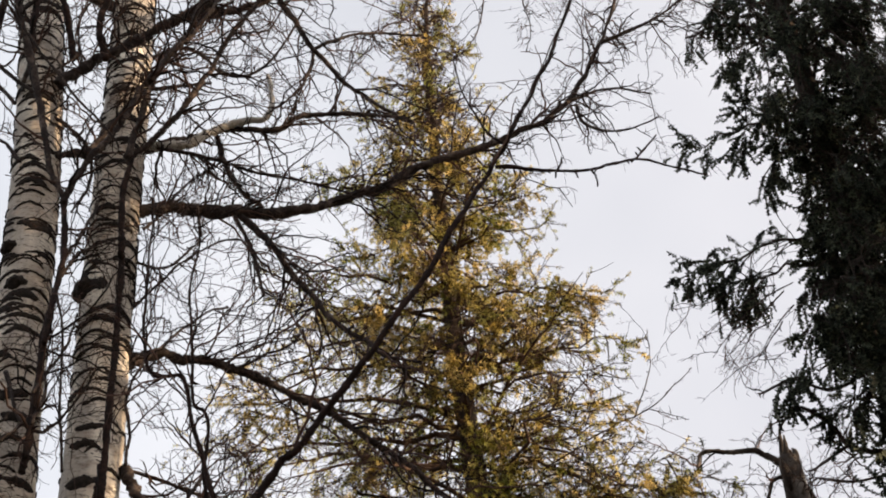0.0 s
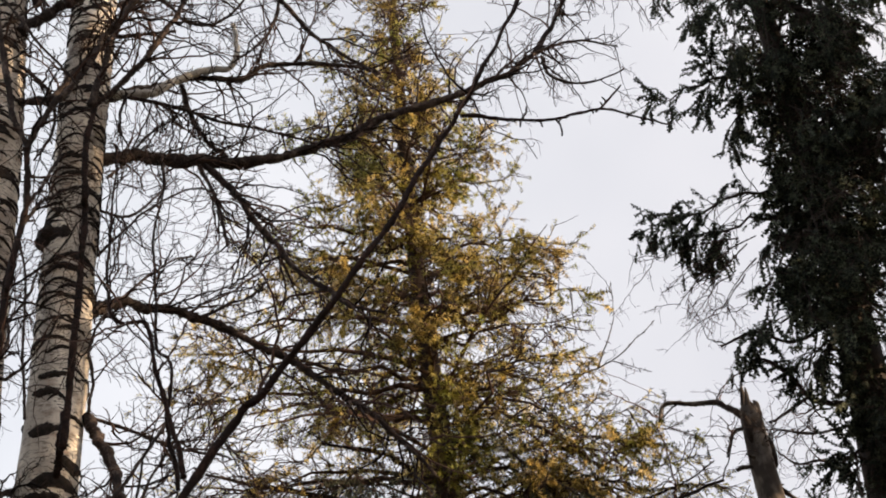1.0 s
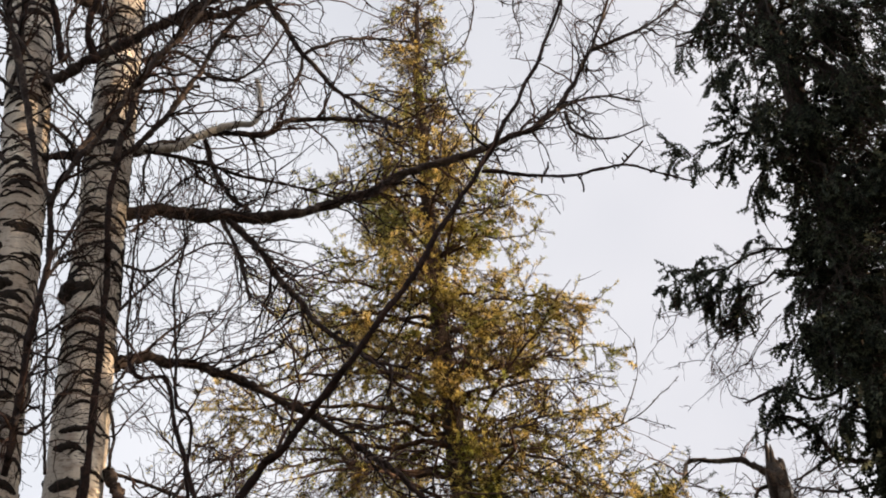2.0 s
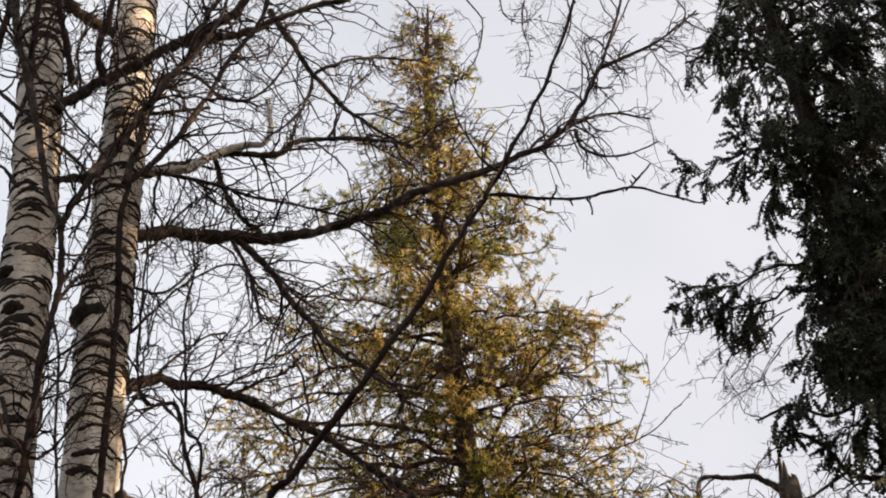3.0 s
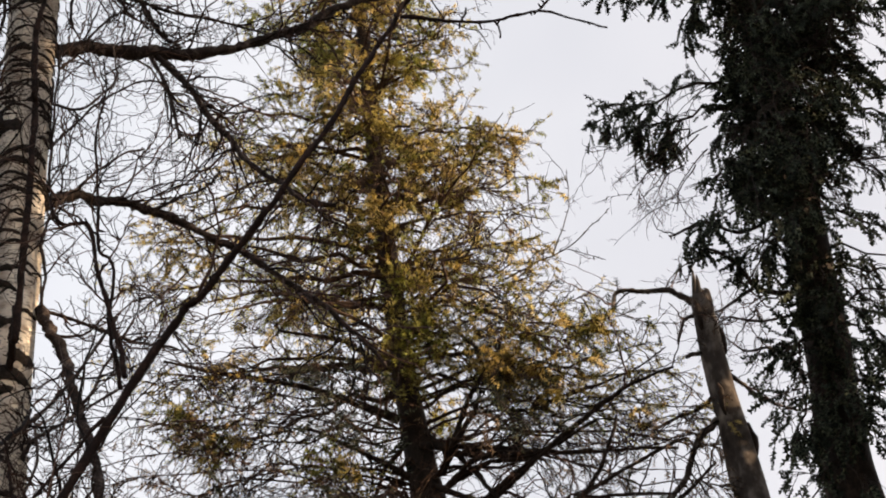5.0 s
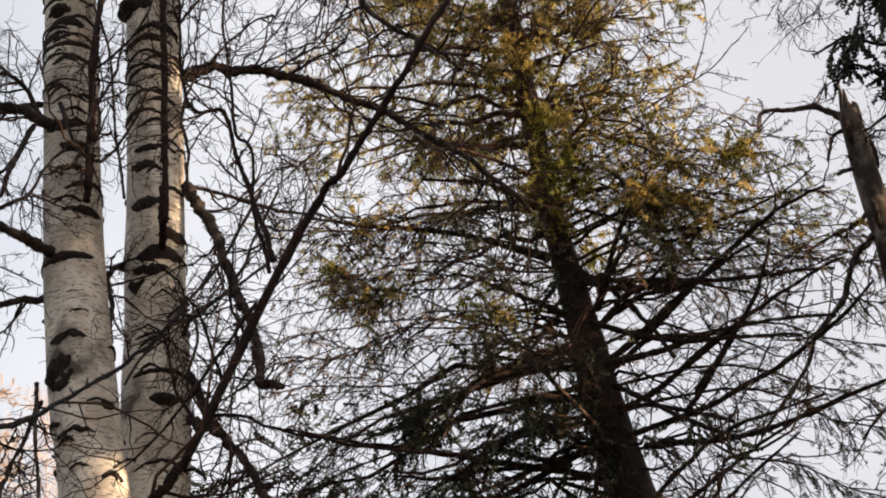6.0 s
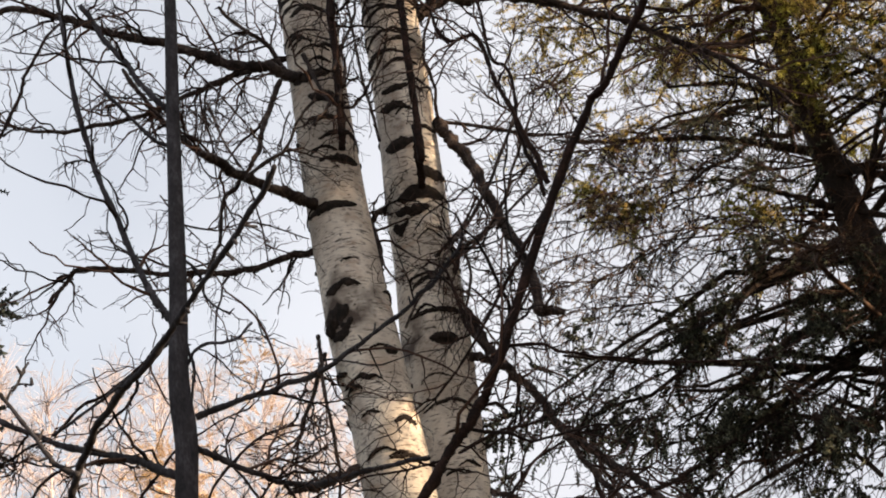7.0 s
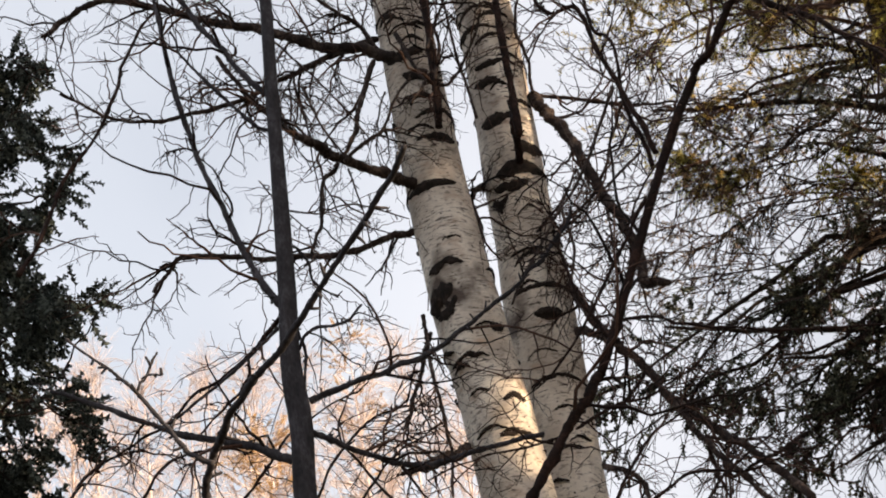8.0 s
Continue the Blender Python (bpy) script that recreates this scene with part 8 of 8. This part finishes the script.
limb(spruce_limbs, 0.0060, 0.0030, [(1.32, 9.25, 8.64), (1.36, 9.25, 8.44), (1.36, 9.25, 8.24)], twigs=2)

# dense clumps of needles on the lower crown: sun painted olive, shade painted dark
bough_to(yellow_spruce, (-1.24, 9.37, 7.96), (-1.44, 9.03, 7.91), 0.20, SUNLIT_YELLOW_NEEDLES, TUFTS, spruce_rng, density=1.5, hang=0.3, bare=0.05, leafy=0.90, shoot_size=1.30, thick=0.008, wood_mat=BOUGH_BARK)
bough_to(yellow_spruce, (-1.30, 9.40, 7.96), (-1.38, 9.00, 7.92), 0.20, SUNLIT_YELLOW_NEEDLES, TUFTS, spruce_rng, density=1.5, hang=0.3, bare=0.05, leafy=0.90, shoot_size=1.30, thick=0.008, wood_mat=BOUGH_BARK)
bough_to(yellow_spruce, (-1.04, 9.33, 7.72), (-1.35, 9.07, 7.73), 0.20, SUNLIT_YELLOW_NEEDLES, TUFTS, spruce_rng, density=1.5, hang=0.3, bare=0.05, leafy=0.90, shoot_size=1.30, thick=0.008, wood_mat=BOUGH_BARK)
bough_to(yellow_spruce, (-1.35, 9.32, 7.72), (-1.03, 9.08, 7.81), 0.20, SUNLIT_YELLOW_NEEDLES, TUFTS, spruce_rng, density=1.5, hang=0.3, bare=0.05, leafy=0.90, shoot_size=1.30, thick=0.008, wood_mat=BOUGH_BARK)
bough_to(yellow_spruce, (0.55, 9.37, 7.99), (0.77, 9.03, 7.96), 0.20, SUNLIT_YELLOW_NEEDLES, TUFTS, spruce_rng, density=1.5, hang=0.3, bare=0.05, leafy=0.90, shoot_size=1.30, thick=0.008, wood_mat=BOUGH_BARK)
bough_to(yellow_spruce, (0.64, 9.40, 7.99), (0.68, 9.00, 7.98), 0.20, SUNLIT_YELLOW_NEEDLES, TUFTS, spruce_rng, density=1.5, hang=0.3, bare=0.05, leafy=0.90, shoot_size=1.30, thick=0.008, wood_mat=BOUGH_BARK)
bough_to(yellow_spruce, (0.94, 9.36, 8.07), (0.69, 9.04, 8.02), 0.20, SUNLIT_YELLOW_NEEDLES, TUFTS, spruce_rng, density=1.5, hang=0.3, bare=0.05, leafy=0.90, shoot_size=1.30, thick=0.008, wood_mat=BOUGH_BARK)
bough_to(yellow_spruce, (0.92, 9.37, 8.07), (0.70, 9.03, 8.18), 0.20, SUNLIT_YELLOW_NEEDLES, TUFTS, spruce_rng, density=1.5, hang=0.3, bare=0.05, leafy=0.90, shoot_size=1.30, thick=0.008, wood_mat=BOUGH_BARK)
bough_to(yellow_spruce, (-0.11, 9.35, 8.51), (0.15, 9.05, 8.60), 0.20, SUNLIT_YELLOW_NEEDLES, TUFTS, spruce_rng, density=1.5, hang=0.3, bare=0.05, leafy=0.90, shoot_size=1.30, thick=0.008, wood_mat=BOUGH_BARK)
bough_to(yellow_spruce, (-0.10, 9.36, 8.51), (0.14, 9.04, 8.48), 0.20, SUNLIT_YELLOW_NEEDLES, TUFTS, spruce_rng, density=1.5, hang=0.3, bare=0.05, leafy=0.90, shoot_size=1.30, thick=0.008, wood_mat=BOUGH_BARK)
bough_to(yellow_spruce, (0.09, 9.39, 8.13), (-0.05, 9.01, 8.19), 0.20, SUNLIT_YELLOW_NEEDLES, TUFTS, spruce_rng, density=1.5, hang=0.3, bare=0.05, leafy=0.90, shoot_size=1.30, thick=0.008, wood_mat=BOUGH_BARK)
bough_to(yellow_spruce, (-0.08, 9.37, 8.13), (0.12, 9.03, 8.23), 0.20, SUNLIT_YELLOW_NEEDLES, TUFTS, spruce_rng, density=1.5, hang=0.3, bare=0.05, leafy=0.90, shoot_size=1.30, thick=0.008, wood_mat=BOUGH_BARK)
bough_to(yellow_spruce, (0.00, 9.34, 8.33), (0.30, 9.06, 8.28), 0.20, SUNLIT_YELLOW_NEEDLES, TUFTS, spruce_rng, density=1.5, hang=0.3, bare=0.05, leafy=0.90, shoot_size=1.30, thick=0.008, wood_mat=BOUGH_BARK)
bough_to(yellow_spruce, (0.10, 9.39, 8.33), (0.20, 9.01, 8.40), 0.20, SUNLIT_YELLOW_NEEDLES, TUFTS, spruce_rng, density=1.5, hang=0.3, bare=0.05, leafy=0.90, shoot_size=1.30, thick=0.008, wood_mat=BOUGH_BARK)
bough_to(yellow_spruce, (-0.49, 9.40, 7.44), (-0.48, 9.00, 7.41), 0.20, SUNLIT_YELLOW_NEEDLES, TUFTS, spruce_rng, density=1.5, hang=0.3, bare=0.05, leafy=0.90, shoot_size=1.30, thick=0.008, wood_mat=BOUGH_BARK)
bough_to(yellow_spruce, (-0.48, 9.40, 7.44), (-0.49, 9.00, 7.39), 0.20, SUNLIT_YELLOW_NEEDLES, TUFTS, spruce_rng, density=1.5, hang=0.3, bare=0.05, leafy=0.90, shoot_size=1.30, thick=0.008, wood_mat=BOUGH_BARK)
bough_to(yellow_spruce, (1.05, 9.32, 8.25), (1.37, 9.08, 8.35), 0.20, SUNLIT_YELLOW_NEEDLES, TUFTS, spruce_rng, density=1.5, hang=0.3, bare=0.05, leafy=0.90, shoot_size=1.30, thick=0.008, wood_mat=BOUGH_BARK)
bough_to(yellow_spruce, (1.19, 9.40, 8.25), (1.24, 9.00, 8.24), 0.20, SUNLIT_YELLOW_NEEDLES, TUFTS, spruce_rng, density=1.5, hang=0.3, bare=0.05, leafy=0.90, shoot_size=1.30, thick=0.008, wood_mat=BOUGH_BARK)
bough_to(yellow_spruce, (-0.16, 9.33, 8.86), (0.15, 9.07, 8.91), 0.20, SUNLIT_YELLOW_NEEDLES, TUFTS, spruce_rng, density=1.5, hang=0.3, bare=0.05, leafy=0.90, shoot_size=1.30, thick=0.008, wood_mat=BOUGH_BARK)
bough_to(yellow_spruce, (-0.15, 9.34, 8.86), (0.15, 9.06, 8.96), 0.20, SUNLIT_YELLOW_NEEDLES, TUFTS, spruce_rng, density=1.5, hang=0.3, bare=0.05, leafy=0.90, shoot_size=1.30, thick=0.008, wood_mat=BOUGH_BARK)
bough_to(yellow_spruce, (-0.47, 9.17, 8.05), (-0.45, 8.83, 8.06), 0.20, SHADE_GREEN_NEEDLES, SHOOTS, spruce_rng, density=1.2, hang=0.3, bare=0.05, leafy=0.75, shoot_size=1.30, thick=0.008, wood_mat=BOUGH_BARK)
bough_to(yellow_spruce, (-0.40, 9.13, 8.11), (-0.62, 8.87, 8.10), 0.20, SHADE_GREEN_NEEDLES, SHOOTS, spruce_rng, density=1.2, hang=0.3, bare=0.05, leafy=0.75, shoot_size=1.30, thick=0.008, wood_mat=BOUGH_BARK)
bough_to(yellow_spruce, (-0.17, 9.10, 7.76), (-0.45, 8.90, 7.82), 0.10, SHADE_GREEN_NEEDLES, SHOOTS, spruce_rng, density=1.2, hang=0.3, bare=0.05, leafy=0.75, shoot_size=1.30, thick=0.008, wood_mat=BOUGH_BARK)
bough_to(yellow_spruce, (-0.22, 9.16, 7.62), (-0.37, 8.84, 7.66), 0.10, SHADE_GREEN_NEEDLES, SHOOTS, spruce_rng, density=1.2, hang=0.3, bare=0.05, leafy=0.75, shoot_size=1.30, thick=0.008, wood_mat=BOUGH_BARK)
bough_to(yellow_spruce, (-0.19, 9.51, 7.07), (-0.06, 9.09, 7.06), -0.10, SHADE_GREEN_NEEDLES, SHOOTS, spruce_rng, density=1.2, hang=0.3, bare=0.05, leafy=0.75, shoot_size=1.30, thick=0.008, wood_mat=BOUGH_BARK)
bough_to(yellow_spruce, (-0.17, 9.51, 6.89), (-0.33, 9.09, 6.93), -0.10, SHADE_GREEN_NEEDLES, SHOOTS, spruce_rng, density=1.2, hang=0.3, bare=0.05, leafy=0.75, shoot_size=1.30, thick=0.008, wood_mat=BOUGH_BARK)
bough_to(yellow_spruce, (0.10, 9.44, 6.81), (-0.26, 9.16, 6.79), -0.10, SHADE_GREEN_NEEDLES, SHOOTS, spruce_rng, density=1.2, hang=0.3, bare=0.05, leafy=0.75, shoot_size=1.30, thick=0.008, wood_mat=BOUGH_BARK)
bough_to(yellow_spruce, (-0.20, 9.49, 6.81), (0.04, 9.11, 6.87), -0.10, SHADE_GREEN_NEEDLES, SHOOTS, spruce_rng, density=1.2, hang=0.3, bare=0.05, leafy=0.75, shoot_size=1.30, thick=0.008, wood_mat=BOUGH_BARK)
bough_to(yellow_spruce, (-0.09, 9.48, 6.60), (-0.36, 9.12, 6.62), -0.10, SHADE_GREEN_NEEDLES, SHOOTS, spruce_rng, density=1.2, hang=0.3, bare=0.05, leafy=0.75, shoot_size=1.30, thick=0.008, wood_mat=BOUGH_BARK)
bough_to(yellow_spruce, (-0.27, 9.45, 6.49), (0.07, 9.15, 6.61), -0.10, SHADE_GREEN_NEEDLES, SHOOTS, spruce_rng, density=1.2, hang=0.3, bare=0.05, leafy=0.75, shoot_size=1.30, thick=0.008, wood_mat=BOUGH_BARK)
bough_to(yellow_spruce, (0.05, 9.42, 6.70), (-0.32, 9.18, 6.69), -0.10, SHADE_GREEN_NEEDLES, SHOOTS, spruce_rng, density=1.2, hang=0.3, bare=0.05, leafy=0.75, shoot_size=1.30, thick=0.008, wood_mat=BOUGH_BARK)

spruce_limbs.finish()

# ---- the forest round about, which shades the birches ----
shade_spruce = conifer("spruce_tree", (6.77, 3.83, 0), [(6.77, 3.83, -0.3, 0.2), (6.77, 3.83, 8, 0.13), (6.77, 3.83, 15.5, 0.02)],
                       "dark green spruce of the surrounding forest", GREEN_NEEDLES, 61, 40, 1.5, 15.3, lambda h, a: 0.3 + 0.14 * (15.6 - h), 0.14, 0.5, (0.1, 0.5), 0.4, 0.1, 5.0, shoots=COARSE_SHOOTS)
tagged(shade_spruce, group="surrounding forest")
for px, py, size, turn in ((6.13, 3.74, 1.13, 104.3), (7.01, 6.48, 1.03, 205.5), (10.1, 3.7, 1.0, 140.1), (10.55, 2.79, 0.96, 321.2), (10.83, 4.96, 1.13, 144.3), (7.49, 3.43, 1.17, 223.7), (5.38, 5.42, 0.53, 67.9),
                           (5.3, 7.4, 0.66, 120), (5.0, 8.8, 0.60, 55), (7.0, 8.1, 0.55, 200), (7.6, 9.1, 0.56, 300), (8.2, 10.1, 0.58, 10), (9.2, 8.4, 0.59, 70),
                           (3.6, -3.5, 1.0, 70), (-6.5, -1.5, 1.0, 250), (-5.8, 2.9, 0.95, 330)):
    copy_thing(shade_spruce, pose(px, py, 0, 0, 0, turn) @ Matrix.Scale(size, 4))
shade_spruce.matrix_basis = pose(6.77, 3.83, 0, 0, 0, 177.7) @ Matrix.Scale(1.06, 4)

# ---- far sunlit trees ----


def far_tree(name, base, height, label, seed, spire):
    """A far tree in the sun: a golden larch spire, or a bare birch with a fan of fine upswept twigs."""
    rng = np.random.default_rng(seed)
    root = thing(name, base, label, "tree", "far sunlit trees")
    g = Geo()
    trunk_mesh(g, [(0, 0, -0.3, 0.16), (0.05, 0, height * 0.6, 0.055), (0.03, 0.03, height * 0.85, 0.026), (0.0, 0.05, height * 0.98, 0.008)], 9, 0.05, seed)
    # trunk and branches take the bark colour lightened for haze
    part("trunk", g, HAZY_FAR_BARK, root)
    n1 = 84
    z = np.sort(rng.uniform(0.58, 0.995, n1)) * height
    az = rng.uniform(0, 6.28, n1)
    rise = rng.uniform(0.1, 0.6, n1) if spire else rng.uniform(0.3, 1.7, n1)
    way = np.stack([np.cos(az), np.sin(az), rise], -1)
    long = (0.2 + 0.14 * (height - z)) * rng.uniform(0.6, 1.15, n1) if spire else (0.4 + 0.42 * (height - z)).clip(0, 2.8) * rng.uniform(0.5, 1.0, n1)
    first = wander(np.stack([0.02 + 0 * z, 0 * z, z], -1), way, long, 9, 0.14, (0, 0, 0.03), rng)
    fr = np.linspace(0.012, 0.005, 9)[None] * np.ones((n1, 1))
    wood, gold = Geo(), Geo()
    tubes(wood, first, fr, 3)
    n2 = n1 * 6
    at, tan, rad, _ = sample(first, fr, rng.integers(0, n1, n2), 0.15, 1.0, rng)
    second = wander(at, sideways(tan, rng, rng.uniform(0.3, 0.9, n2)), rng.uniform(0.15, 0.7, n2), 6, 0.2, (0, 0, 0.02), rng)
    sr = np.linspace(0.007, 0.004, 6)[None] * np.ones((n2, 1))
    tubes(wood, second, sr, 3)
    n3 = n2 * 2
    at, tan, rad, _ = sample(second, sr, rng.integers(0, n2, n3), 0.1, 1.0, rng)
    if spire:
        put_shoots(gold, SHOOTS, at, tan, rng.uniform(1.8, 3.2, n3), rng)
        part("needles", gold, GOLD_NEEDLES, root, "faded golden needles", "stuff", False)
    else:
        third = wander(at, sideways(tan, rng, rng.uniform(0.3, 0.9, n3)), rng.uniform(0.08, 0.45, n3), 4, 0.25, (0, 0, 0), rng, 0.2)
        tubes(wood, third, np.linspace(0.004, 0.003, 4)[None] * np.ones((n3, 1)), 3)
    part("branchwork", wood, HAZY_FAR_BARK, root, "bare branches, haze and sunlight put into their pale colour", "stuff")
    return root


far_tree("larch_tree", (-11.87, 27.55, 0), 19.43, "golden larch spire far off in low sun", 70, True)
far_tree("birch_tree", (-12.42, 23.98, 0), 17.29, "bare birch far off, haze and low sun in its pale pink colour", 71, False)
far_tree("birch_tree", (-12.99, 21.36, 0), 15.90, "bare birch far off, haze and low sun in its pale pink colour", 72, False)
far_tree("birch_tree", (-16.94, 25.96, 0), 19.88, "bare birch far off, haze and low sun in its pale pink colour", 73, False)
far_tree("birch_tree", (-12.88, 27.10, 0), 18.87, "bare birch far off, haze and low sun in its pale pink colour", 74, False)
far_tree("birch_tree", (-12.03, 30.73, 0), 20.78, "bare birch far off, haze and low sun in its pale pink colour", 75, False)
far_tree("birch_tree", (-16.79, 29.57, 0), 20.56, "bare birch far off, haze and low sun in its pale pink colour", 76, False)
far_tree("birch_tree", (-9.74, 27.31, 0), 17.04, "bare birch far off, haze and low sun in its pale pink colour", 77, False)
far_tree("birch_tree", (-16.17, 22.86, 0), 17.24, "bare birch far off, haze and low sun in its pale pink colour", 78, False)
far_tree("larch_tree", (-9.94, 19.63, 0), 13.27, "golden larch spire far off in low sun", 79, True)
far_tree("birch_tree", (-9.91, 22.95, 0), 15.68, "bare birch far off, haze and low sun in its pale pink colour", 80, False)
far_tree("birch_tree", (-18.32, 33.29, 0), 23.70, "bare birch far off, haze and low sun in its pale pink colour", 81, False)
far_tree("birch_tree", (-12.33, 18.22, 0), 14.11, "bare birch far off, haze and low sun in its pale pink colour", 82, False)
